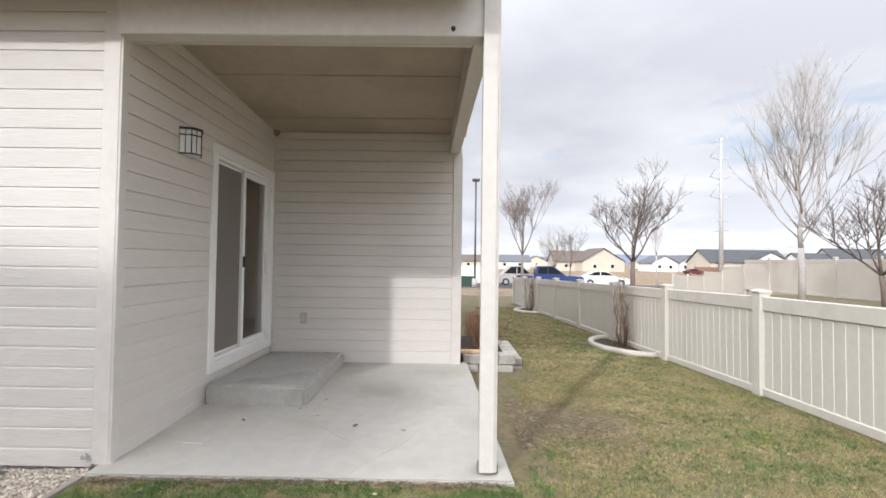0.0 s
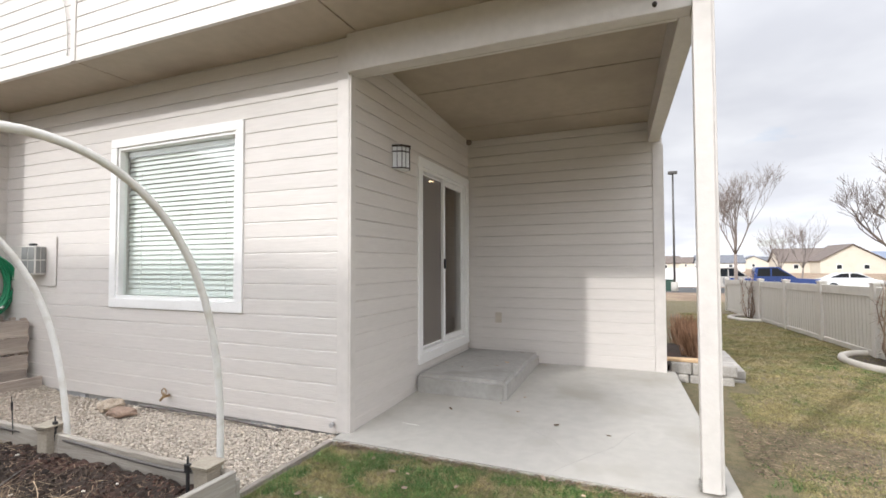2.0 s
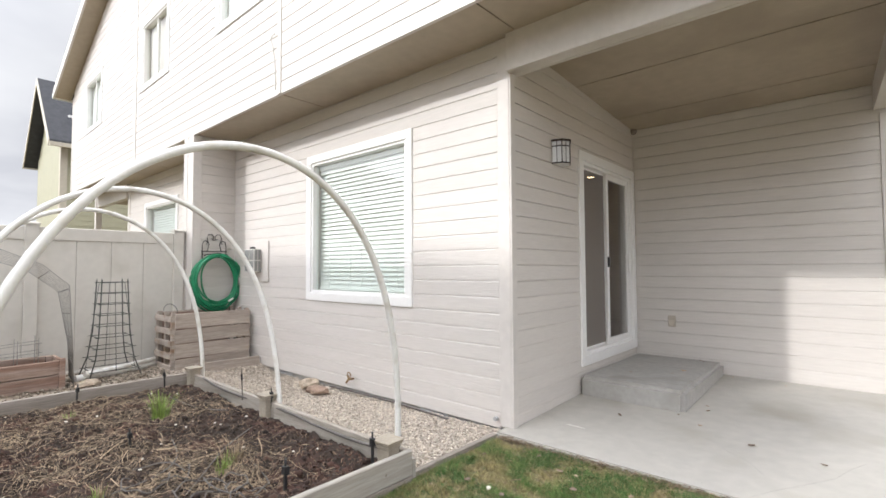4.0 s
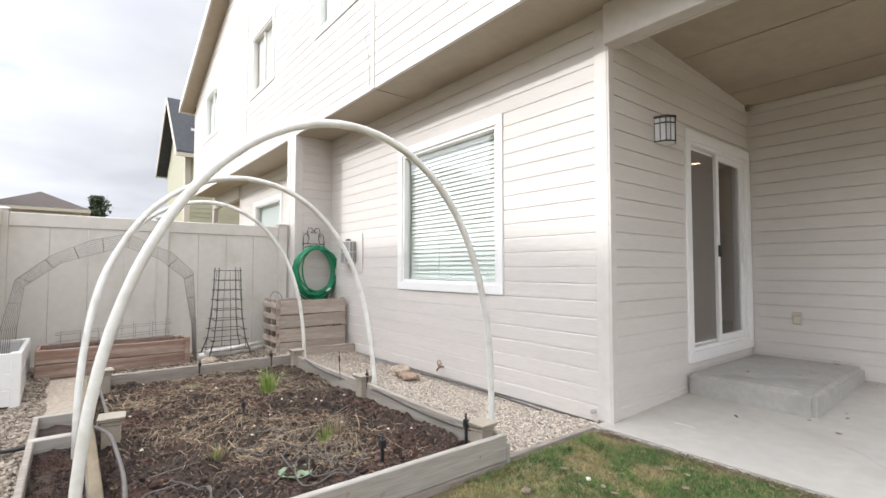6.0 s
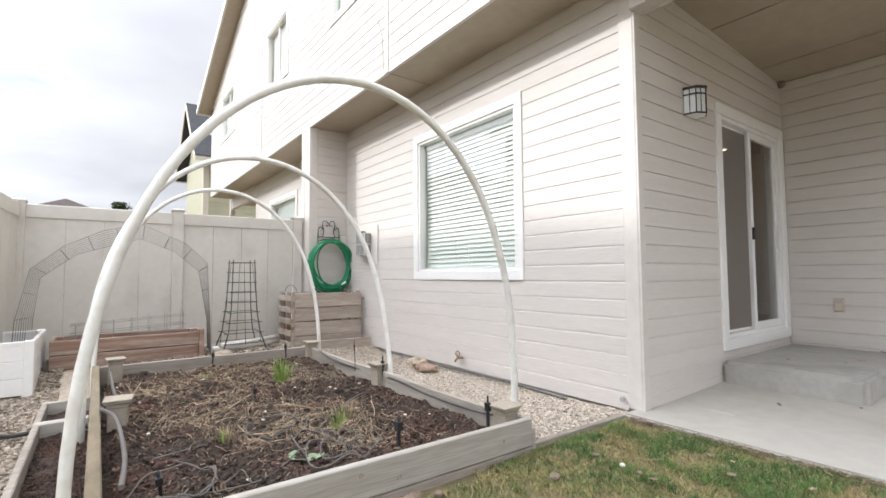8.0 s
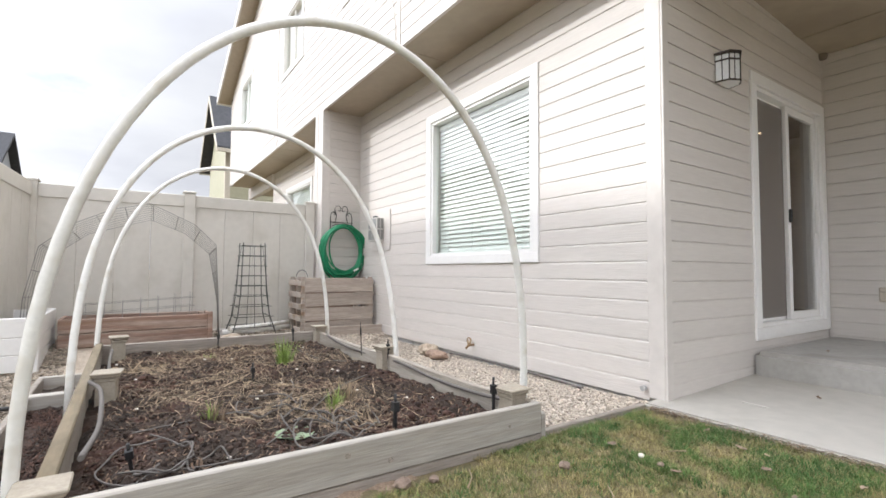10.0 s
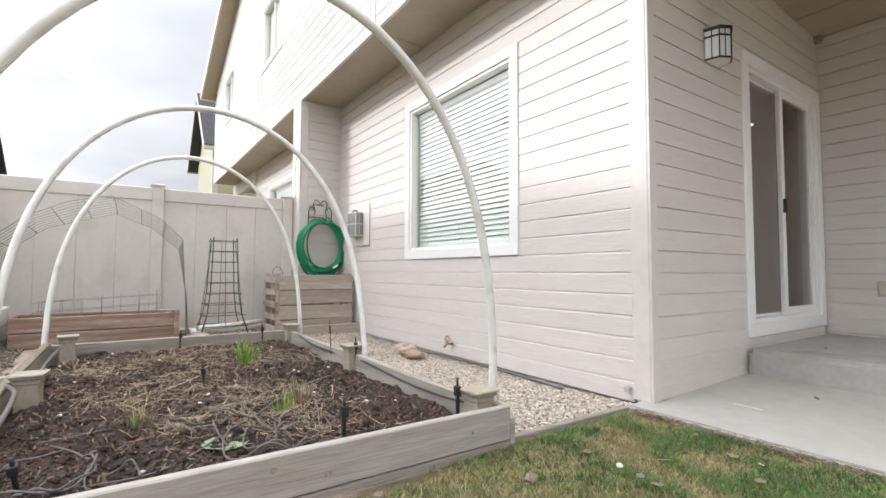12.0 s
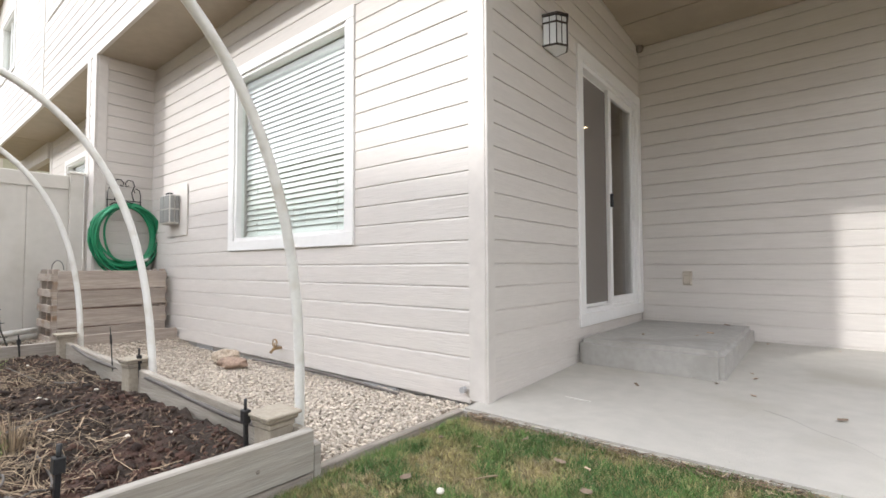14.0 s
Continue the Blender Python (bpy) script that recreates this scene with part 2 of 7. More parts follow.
FIELD_FENCE = mat("reddish_brown_boards", (0.22, 0.13, 0.095), 0.85, 0.15, 2, piece=0.1)
OLIVE = mat("olive_green_siding", (0.40, 0.385, 0.27), 0.6, 0.06, 3, piece=0.03)
CREAM = mat("cream_siding", (0.56, 0.51, 0.42), 0.6, 0.06, 1.0)
ASPHALT = mat("asphalt", (0.055, 0.055, 0.055), 0.9, 0.2, 2, 0.4, 60)
FIELD = mat("dry_weed_field", (0.20, 0.135, 0.085), 0.95, 0.3, 0.5, second=(0.27, 0.20, 0.13))
BLUE_PAINT = mat("blue_car_paint", (0.03, 0.06, 0.19), 0.25, 0.02, 4, coat=0.6)
WHITE_PAINT = mat("white_car_paint", (0.75, 0.75, 0.75), 0.25, 0.02, 4, coat=0.6)
TAN_PAINT = mat("pale_car_paint", (0.45, 0.42, 0.38), 0.3, 0.02, 4, coat=0.6)
CAR_GLASS = mat("dark_car_glass", (0.015, 0.017, 0.02), 0.08, 0.02, 4)
RUBBER = mat("black_rubber", (0.02, 0.02, 0.02), 0.8, 0.1, 9)
STEEL = mat("galvanised_steel", (0.42, 0.42, 0.42), 0.5, 0.08, 4, metal=0.3)
POLE_PALE = mat("pale_weathered_steel", (0.45, 0.45, 0.45), 0.6, 0.05, 0.6)
LAMP_POLE = mat("dark_lamp_pole", (0.07, 0.065, 0.06), 0.5, 0.1, 5)
GREEN_BOX = mat("green_utility_enamel", (0.03, 0.07, 0.05), 0.5, 0.08, 6)
LEAF_DRY = mat("dry_brown_leaf", (0.34, 0.25, 0.18), 0.8, 0.2, 20, piece=0.5)
WEED = mat("weed_leaf", (0.24, 0.34, 0.075), 0.7, 0.2, 20, piece=0.35, island=True)
CABBAGE = mat("pale_green_leaf", (0.20, 0.26, 0.16), 0.7, 0.2, 20, piece=0.3)
WHITE_CHIP = mat("pale_chip", (0.65, 0.60, 0.52), 0.8, 0.1, 20, piece=0.2)
PINE = mat("dark_green_foliage", (0.04, 0.06, 0.025), 0.9, 0.3, 6, piece=0.4, island=True)


def grass_mat():
    """Blades that go from straw to green in patches, with a tone of their own each."""
    m = mat("grass_blade", (0.335, 0.275, 0.125), 0.85, 0.25, 2.6, second=(0.14, 0.165, 0.05), piece=0.5, island=True)
    return m


GRASS = grass_mat()
GRASS_TAN = mat("dry_grass_blade", (0.35, 0.28, 0.16), 0.85, 0.25, 2.2, second=(0.26, 0.225, 0.095), piece=0.5, island=True)

GRASS_GREEN = mat("green_grass_blade", (0.055, 0.13, 0.03), 0.8, 0.25, 3.0, second=(0.11, 0.19, 0.045), piece=0.5, island=True)

# darker grey wood for the lower, back, narrow bed and edging boards
WOOD_DARK = mat("dark_grey_wood", (0.27, 0.235, 0.20), 0.85, 0.18, 3, 0.6, 40, second=(0.34, 0.30, 0.26), stretch=(1, 0.25, 4), piece=0.08)
WOOD_YELLOW = mat("yellowed_timber", (0.17, 0.135, 0.085), 0.8, 0.2, 3, 0.5, 40, second=(0.24, 0.20, 0.14), stretch=(0.25, 1, 4))

# ---- building helpers ----


def link(name, data, material=None, parent=None, label=""):
    ob = new(name, data)
    if material:
        data.materials.clear()
        data.materials.append(material)
    if parent:
        ob.parent = parent
    if label:
        ob["label"] = label
    return ob


def part(name, bm, material, parent=None, label="", smooth=False):
    me = bpy.data.meshes.new(name)
    if smooth:
        for f in bm.faces:
            f.smooth = True
    bm.to_mesh(me)
    bm.free()
    return link(name, me, material, parent, label)


def thing(name, loc, label, category, group="", rz=0.0, kind=""):
    e = new(name)
    e.matrix_basis = pose(*loc, 0, 0, rz)
    return tagged(e, label, category, group, kind)


def box(bm, a, b, bevel=0.0):
    """A box between two corners, with its edges taken off by bevel."""
    lo, hi = [min(p, q) for p, q in zip(a, b)], [max(p, q) for p, q in zip(a, b)]
    r = bmesh.ops.create_cube(bm, size=1)["verts"]
    for v in r:
        v.co = Vector([lo[i] + (v.co[i] + 0.5) * (hi[i] - lo[i]) for i in range(3)])
    if bevel:
        es = list({e for v in r for e in v.link_edges})
        bmesh.ops.bevel(bm, geom=es, offset=bevel, segments=1, affect="EDGES", clamp_overlap=True)
    return bm


def bx(name, a, b, material, parent=None, bevel=0.0, label=""):
    return part(name, box(bmesh.new(), a, b, bevel), material, parent, label)


def prism(bm, outline, axis, a, b):
    """An outline of (u, v) pushed along an axis from a to b. u, v are the other two axes in order."""
    def at(u, v, w):
        return {"x": (w, u, v), "y": (u, w, v), "z": (u, v, w)}[axis]
    p = [bm.verts.new(at(u, v, a)) for u, v in outline]
    q = [bm.verts.new(at(u, v, b)) for u, v in outline]
    bm.faces.new(p), bm.faces.new(q)
    for i in range(len(p)):
        j = (i + 1) % len(p)
        bm.faces.new((p[i], p[j], q[j], q[i]))
    bmesh.ops.recalc_face_normals(bm, faces=bm.faces)
    return bm


def tube(bm, pts, r, sides=8, r2=None, closed=False):
    """A tube along points, tapering from r to r2."""
    pts = [Vector(p) for p in pts]
    n, rings = len(pts), []
    up = Vector((0.123, 0.211, 0.97))
    for i, p in enumerate(pts):
        d = (pts[(i + 1) % n] - pts[i - 1]) if closed else (pts[min(i + 1, n - 1)] - pts[max(i - 1, 0)])
        d.normalize()
        s = d.cross(up)
        if s.length < 0.05:
            s = d.cross(Vector((1, 0, 0)))
        s.normalize()
        t = d.cross(s)
        rad = r if r2 is None else r + (r2 - r) * i / max(1, n - 1)
        rings.append([bm.verts.new(p + rad * (math.cos(2 * math.pi * k / sides) * s + math.sin(2 * math.pi * k / sides) * t)) for k in range(sides)])
    for i in range(n if closed else n - 1):
        a, b = rings[i], rings[(i + 1) % n]
        for k in range(sides):
            f = bm.faces.new((a[k], a[(k + 1) % sides], b[(k + 1) % sides], b[k]))
            f.smooth = True
    if not closed:
        bm.faces.new(rings[0][::-1]), bm.faces.new(rings[-1])
    return bm


def raw_mesh(name, verts, faces, material, parent=None, label=""):
    me = bpy.data.meshes.new(name)
    me.from_pydata(verts, [], faces)
    me.update()
    return link(name, me, material, parent, label)


def fast_mesh(name, verts, loops, per_face, material):
    """A large mesh from number arrays; every face has per_face corners."""
    me = bpy.data.meshes.new(name)
    nf = len(loops) // per_face
    me.vertices.add(len(verts)), me.loops.add(len(loops)), me.polygons.add(nf)
    me.vertices.foreach_set("co", verts.astype(np.float32).ravel())
    me.loops.foreach_set("vertex_index", loops.astype(np.int32))
    me.polygons.foreach_set("loop_start", np.arange(nf, dtype=np.int32) * per_face)
    me.update(calc_edges=True)
    me.validate()
    return link(name, me, material)

# ---- ground ----


def g(x, y):
    """Height of the ground."""
    z = -0.042 if x > -2.2 else -0.105
    if y > 5:
        z -= 0.020 * (min(y, 60) - 5)
    if x > 4.2 and 8 < y < 32:
        # a low grass bank beyond the fence
        z += 0.30 * min(1, (x - 4.2) / 6) * min(1, (y - 8) / 8) * min(1, (32 - y) / 4)
    return z


def lines(lo, hi, fine_lo, fine_hi, step, grow=1.5):
    out, s, v = [fine_lo], step, fine_lo
    while v > lo:
        s *= grow
        v -= s
        out.insert(0, max(v, lo))
    v = fine_lo
    while v < fine_hi:
        v += step
        out.append(v)
    s = step
    while v < hi:
        s *= grow
        v += s
        out.append(min(v, hi))
    return out


xs, ys = lines(-1500, 1500, -9, 6, 0.5), lines(-1500, 1500, -3, 16, 0.5)
gv = [(x, y, g(x, y)) for y in ys for x in xs]
gf = [(j * len(xs) + i, j * len(xs) + i + 1, (j + 1) * len(xs) + i + 1, (j + 1) * len(xs) + i) for j in range(len(ys) - 1) for i in range(len(xs) - 1)]
ground = tagged(raw_mesh("ground", gv, gf, LAWN), "patchy winter lawn, half straw and half green, running out to dry fields", "ground", kind="structure")
ground.data.materials.append(FIELD)
for f in ground.data.polygons:
    c = f.center
    f.material_index = 1 if (c.y > 26 or c.x > 30 or c.x < -60 or c.y < -60) else 0

# ---- house structure ----
LAP, LAP0 = 0.1366, -0.04
HOUSE_L, HOUSE_R, MID = -14.85, 0.385, -7.2
FACE, SIDE, BACK, UP = 3.56, -2.062, 6.42, 2.95
SOF, CEIL, BEAM = 3.26, 3.06, 2.925


def mirror(x):
    return 2 * MID - x


def wall(name, axis, p0, p1, u0, u1, z0, z1, holes, material, label):
    """A wall between two planes, with real openings, as one mesh."""
    bm = bmesh.new()

    def put(a, b, c, d):
        if b - a > 1e-4 and d - c > 1e-4:
            if axis == "y":
                box(bm, (a, p0, c), (b, p1, d))
            else:
                box(bm, (p0, a, c), (p1, b, d))
    u = u0
    for h0, h1, k0, k1 in sorted(holes):
        put(u, h0, z0, z1)
        put(h0, h1, z0, k0)
        put(h0, h1, k1, z1)
        u = h1
    put(u, u1, z0, z1)
    return tagged(part(name, bm, material), label, "wall", kind="structure")


def boards(parent, axis, plane, sign, u0, u1, z0, z1, holes=(), material=None, limit=None):
    """Lap siding on a wall, board by board: the butt edge stands proud, the top is tucked under the next board."""
    k0 = math.floor((z0 - LAP0) / LAP)
    for k in range(k0, math.ceil((z1 - LAP0) / LAP)):
        a, b = max(z0, LAP0 + k * LAP), min(z1, LAP0 + (k + 1) * LAP)
        if b - a < 0.012:
            continue
        spans = [(u0, u1, a, b)]
        for h0, h1, c, d in holes:
            if d <= a or c >= b:
                continue
            nxt = []
            for s0, s1, a2, b2 in spans:
                if h1 <= s0 or h0 >= s1:
                    nxt.append((s0, s1, a2, b2))
                    continue
                nxt += [(s0, h0, a2, b2), (h1, s1, a2, b2), (max(s0, h0), min(s1, h1), a2, c), (max(s0, h0), min(s1, h1), d, b2)]
            spans = [s for s in nxt if s[1] - s[0] > 0.01 and s[3] - s[2] > 0.008]
        for s0, s1, a2, b2 in spans:
            if limit:
                s0, s1 = max(s0, limit(b2)[0]), min(s1, limit(b2)[1])
                if s1 - s0 < 0.05:
                    continue
            cut = 0.015 if b2 - a2 > 0.04 else 0.002
            prof = [(plane, a2), (plane + sign * 0.0140, a2), (plane + sign * 0.0155, a2 + 0.0015), (plane + sign * 0.0155, b2 - cut), (plane + sign * 0.0085, b2 - 0.0018), (plane, b2 - 0.0018)]
            bm = bmesh.new()
            if axis == "y":
                prism(bm, prof, "x", s0, s1)
            else:
                prism(bm, prof, "y", s0, s1)
            part("siding_board", bm, material or SIDING, parent)


def frame_trim(name, axis, plane, sign, u0, u1, z0, z1, w, depth, material, parent, label=""):
    """Four mitre-free boards round an opening, one mesh each."""
    for a, b, c, d in ((u0, u1, z1 - w, z1), (u0, u1, z0, z0 + w), (u0, u0 + w, z0 + w, z1 - w), (u1 - w, u1, z0 + w, z1 - w)):
        if axis == "y":
            bx(name, (a, plane, c), (b, plane + sign * depth, d), material, parent, 0.004, label)
        else:
            bx(name, (plane, a, c), (plane + sign * depth, b, d), material, parent, 0.004, label)


WIN = (-5.06, -3.2, 0.916, 2.692)
WHOLE = (WIN[0] + 0.09, WIN[1] - 0.09, WIN[2] + 0.09, WIN[3] - 0.09)
DOOR = (4.80, 6.388, 0.29, 2.515)
DHOLE = (DOOR[0] + 0.09, DOOR[1] - 0.09, DOOR[2] + 0.09, DOOR[3] - 0.09)

wall_front = wall("wall_front", "y", FACE, FACE + 0.15, -7.05, SIDE - 0.006, -0.03, SOF, [WHOLE], SIDING_UP, "beige painted lap siding wall under the upper storey")
wall_patio_side = wall("wall_patio_side", "x", SIDE - 0.15, SIDE, FACE + 0.15, BACK, 0.0, SOF, [DHOLE], SIDING_UP, "beige lap siding wall beside the concrete patio")
wall_patio_back = wall("wall_patio_back", "y", BACK, BACK + 0.15, SIDE - 0.15, HOUSE_R, 0.05, SOF, [], SIDING_UP, "beige lap siding wall closing the covered patio")
wall_east = wall("wall_east", "x", HOUSE_R - 0.15, HOUSE_R, BACK + 0.15, 16.0, -0.4, 5.8, [], SIDING_UP, "beige lap siding side wall of the house")
wall_party = wall("wall_party", "y", UP, FACE + 0.15, mirror(-7.05), -7.05, -0.03, SOF, [], SIDING_UP, "beige siding party wall between the two homes")
wall_neighbour = wall("wall_neighbour", "y", FACE, FACE + 0.15, mirror(SIDE), mirror(-7.05), -0.03, SOF, [(mirror(WHOLE[1]), mirror(WHOLE[0]), WHOLE[2], WHOLE[3])], SIDING_UP, "beige lap siding wall of the adjoining home")
wall_neighbour_side = wall("wall_neighbour_side", "x", mirror(SIDE), mirror(SIDE) + 0.15, FACE + 0.15, BACK, -0.03, SOF, [], SIDING_UP, "beige siding wall beside the neighbour's patio")
wall_neighbour_back = wall("wall_neighbour_back", "y", BACK, BACK + 0.15, HOUSE_L, mirror(SIDE) + 0.15, -0.03, SOF, [], SIDING_UP, "beige siding wall behind the neighbour's patio")
wall_west = wall("wall_west", "x", HOUSE_L, HOUSE_L + 0.15, BACK + 0.15, 16.0, -0.4, 5.8, [], SIDING_UP, "beige siding end wall of the adjoining home")
wall_rear = wall("wall_rear", "y", 16.0, 16.15, HOUSE_L, HOUSE_R, -0.5, 5.8, [], SIDING_UP, "plain beige rear wall of the house")

UPWIN = [(-6.32, -4.95, 4.46, 5.72), (mirror(-4.95), mirror(-6.32), 4.46, 5.72), (-13.5, -12.05, 4.46, 5.72)]
UPHOLE = [(a + 0.09, b - 0.09, c + 0.09, d - 0.09) for a, b, c, d in UPWIN]
EAVE, PITCH = 5.85, 0.417


def rake(z):
    """The span of the gable at height z."""
    inset = max(0.0, (z - EAVE) / PITCH)
    return HOUSE_L + inset, HOUSE_R - inset


wall_upper = wall("wall_upper", "y", UP, UP + 0.15, HOUSE_L, HOUSE_R, SOF, EAVE, UPHOLE, SIDING_UP, "beige lap siding gable wall of the overhanging upper storey")
gable_bm = bmesh.new()
prism(gable_bm, [(HOUSE_L, EAVE), (HOUSE_R, EAVE), (MID, EAVE + PITCH * (MID - HOUSE_L))], "y", UP, UP + 0.15)
part("gable_panel", gable_bm, SIDING_UP, wall_upper)
wall_upper_east = wall("wall_upper_east", "x", HOUSE_R - 0.15, HOUSE_R, UP + 0.15, BACK + 0.15, SOF, EAVE, [], SIDING_UP, "beige upper side wall above the patio")
wall_upper_west = wall("wall_upper_west", "x", HOUSE_L, HOUSE_L + 0.15, UP + 0.15, BACK + 0.15, SOF, EAVE, [], SIDING_UP, "beige upper end wall of the adjoining home")

# roof with rake overhang
for side, xa in (("roof_west", HOUSE_L), ("roof_east", HOUSE_R)):
    s = 1 if xa < MID else -1
    top = EAVE + PITCH * (MID - HOUSE_L) + 0.02
    bm = bmesh.new()
    ox = xa - s * 0.32
    oz = EAVE + 0.02 - PITCH * 0.32
    prism(bm, [(ox, oz), (MID, top), (MID, top + 0.2), (ox, oz + 0.2)], "y", UP - 0.33, 16.4)
    roof = tagged(part(side, bm, ROOF), "dark asphalt shingle roof slope with a broad rake", "roof", kind="structure")
    bm = bmesh.new()
    prism(bm, [(ox - s * 0.02, oz - 0.04), (MID, top - 0.035), (MID, top + 0.19), (ox - s * 0.02, oz + 0.18)], "y", UP - 0.37, UP - 0.332)
    part("rake_board", bm, TRIM, roof)
    bm = bmesh.new()
    prism(bm, [(ox, oz - 0.03), (MID, top - 0.03), (MID, top - 0.004), (ox, oz - 0.004)], "y", UP - 0.33, UP - 0.002)
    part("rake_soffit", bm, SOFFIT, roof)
    bm = bmesh.new()
    box(bm, (ox - s * 0.024, UP - 0.37, oz - 0.04), (ox - s * 0.13, 16.4, oz + 0.10), 0.01)
    part("gutter", bm, WHITE, roof)

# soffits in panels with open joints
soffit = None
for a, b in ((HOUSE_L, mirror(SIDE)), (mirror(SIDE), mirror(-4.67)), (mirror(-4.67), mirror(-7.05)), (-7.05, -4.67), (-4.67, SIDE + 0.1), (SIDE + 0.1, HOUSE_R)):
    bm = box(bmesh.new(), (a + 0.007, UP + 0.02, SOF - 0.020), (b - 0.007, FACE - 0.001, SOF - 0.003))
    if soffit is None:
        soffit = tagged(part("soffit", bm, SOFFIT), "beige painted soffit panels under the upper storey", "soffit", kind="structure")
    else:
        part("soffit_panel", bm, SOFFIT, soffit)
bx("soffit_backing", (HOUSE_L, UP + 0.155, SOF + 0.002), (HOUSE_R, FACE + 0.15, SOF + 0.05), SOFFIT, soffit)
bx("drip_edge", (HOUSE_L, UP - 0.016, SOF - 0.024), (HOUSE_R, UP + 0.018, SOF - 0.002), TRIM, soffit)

def slope_z(y):
    """Underside of the patio ceiling, which falls towards the back wall."""
    return CEIL + 0.062 * (BACK - y)


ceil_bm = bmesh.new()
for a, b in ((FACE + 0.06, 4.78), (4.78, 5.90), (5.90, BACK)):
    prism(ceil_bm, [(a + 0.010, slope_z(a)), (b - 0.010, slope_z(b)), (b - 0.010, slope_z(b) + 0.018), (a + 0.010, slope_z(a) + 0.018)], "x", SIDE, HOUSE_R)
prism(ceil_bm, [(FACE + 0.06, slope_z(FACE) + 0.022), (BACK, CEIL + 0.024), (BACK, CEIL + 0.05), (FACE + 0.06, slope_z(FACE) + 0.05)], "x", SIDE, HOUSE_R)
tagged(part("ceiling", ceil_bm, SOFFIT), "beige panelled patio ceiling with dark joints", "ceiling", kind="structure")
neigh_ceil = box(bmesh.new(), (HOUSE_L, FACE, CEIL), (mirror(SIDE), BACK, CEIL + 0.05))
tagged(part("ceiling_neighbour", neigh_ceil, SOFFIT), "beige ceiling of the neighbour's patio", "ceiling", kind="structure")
tagged(bx("ceiling_upper", (HOUSE_L + 0.15, UP + 0.15, EAVE), (HOUSE_R - 0.15, 16, EAVE + 0.05), PLASTER), "plain ceiling of the upper storey", "ceiling", kind="structure")

# beams and post
def beam(name, a, b, label):
    return tagged(bx(name, a, b, TRIM, None, 0.006), label, "beam", kind="structure")


POST_X, POST_Y = 0.448, 3.470
beam("beam_front", (SIDE + 0.002, 3.49, BEAM), (POST_X, 3.615, SOF), "beige painted header beam across the patio")
side_bm = prism(bmesh.new(), [(3.617, BEAM), (BACK - 0.02, BEAM - 0.12), (BACK - 0.02, SOF), (3.617, SOF)], "x", 0.0, 0.125)
for v in side_bm.verts:
    # splayed in plan: the front end stands further out, over the post
    v.co.x += HOUSE_R - 0.14 + 0.138 * (BACK - v.co.y) / (BACK - 3.617)
tagged(part("beam_side", side_bm, TRIM), "beige painted side beam of the patio cover", "beam", kind="structure")
beam("beam_front_neighbour", (HOUSE_L, 3.49, BEAM), (mirror(SIDE), 3.615, SOF), "beige painted header beam of the neighbour's patio")
beam("ledge_trim", (SIDE + 0.002, 3.617, BEAM - 0.0), (HOUSE_R - 0.012, 3.66, BEAM + 0.05), "narrow beige trim under the header beam")

post = thing("patio_post", (POST_X + 0.065, POST_Y + 0.065, 0.0), "beige boxed timber post at the patio corner", "post")
bx("shaft", (-0.065, -0.065, 0.012), (0.048, 0.065, SOF), TRIM, post, 0.005)
bx("casing_board", (-0.069, -0.078, 0.014), (0.030, -0.066, SOF - 0.001), TRIM, post, 0.002)
for dx in (-0.071, 0.054):
    bx("base_bracket", (dx - 0.006, -0.035, 0.0), (dx + 0.006, 0.035, 0.05), WIRE, post, 0.002, "small galvanised post bracket")
npost = thing("patio_post", (mirror(POST_X) - 0.065, POST_Y + 0.065, -0.03), "beige boxed timber post of the neighbour's patio", "post")
bx("shaft", (-0.065, -0.065, 0.0), (0.065, 0.065, SOF), TRIM, npost, 0.005)

# corner boards and frieze
def trim(name, a, b, label="beige painted corner board"):
    return tagged(bx(name, a, b, TRIM, None, 0.004), label, "trim", kind="structure")


trim("trim_corner_front", (SIDE - 0.115, FACE - 0.026, -0.01), (SIDE + 0.003, FACE - 0.001, SOF - 0.022))
trim("trim_corner_side", (SIDE + 0.003, FACE - 0.024, -0.01), (SIDE + 0.020, FACE + 0.05, BEAM - 0.001))
trim("trim_corner_back", (HOUSE_R - 0.10, BACK - 0.026, 0.06), (HOUSE_R + 0.022, BACK - 0.001, BEAM - 0.155))
trim("trim_corner_back_side", (HOUSE_R + 0.001, BACK, 0.0), (HOUSE_R + 0.022, BACK + 0.10, BEAM - 0.155))
trim("trim_inner_back", (SIDE + 0.001, BACK - 0.022, 0.29), (SIDE + 0.022, BACK - 0.001, CEIL - 0.002), "narrow beige inside corner strip")
trim("trim_inner_party", (-7.049, FACE - 0.022, 0.0), (-7.028, FACE - 0.001, SOF - 0.002), "narrow beige inside corner strip")
trim("trim_party_front", (-7.155, UP - 0.022, 0.0), (-7.026, UP - 0.001, SOF - 0.024))
trim("trim_party_side", (-7.048, UP, 0.0), (-7.026, UP + 0.10, SOF - 0.002))
trim("trim_party_west", (mirror(-7.026), UP - 0.022, 0.0), (mirror(-7.155), UP - 0.001, SOF - 0.024))
trim("trim_corner_neighbour", (mirror(SIDE) - 0.024, FACE - 0.026, 0.0), (mirror(SIDE) + 0.115, FACE - 0.001, SOF - 0.002))
trim("trim_upper_joint", (-4.705, UP - 0.027, SOF - 0.024), (-4.635, UP - 0.001, 7.6), "narrow vertical beige joint board")
trim("trim_upper_joint_west", (mirror(-4.635), UP - 0.027, SOF - 0.024), (mirror(-4.705), UP - 0.001, 7.6), "narrow vertical beige joint board")
trim("trim_upper_west", (HOUSE_L - 0.022, UP - 0.024, SOF - 0.024), (HOUSE_L + 0.09, UP - 0.001, EAVE - 0.16))
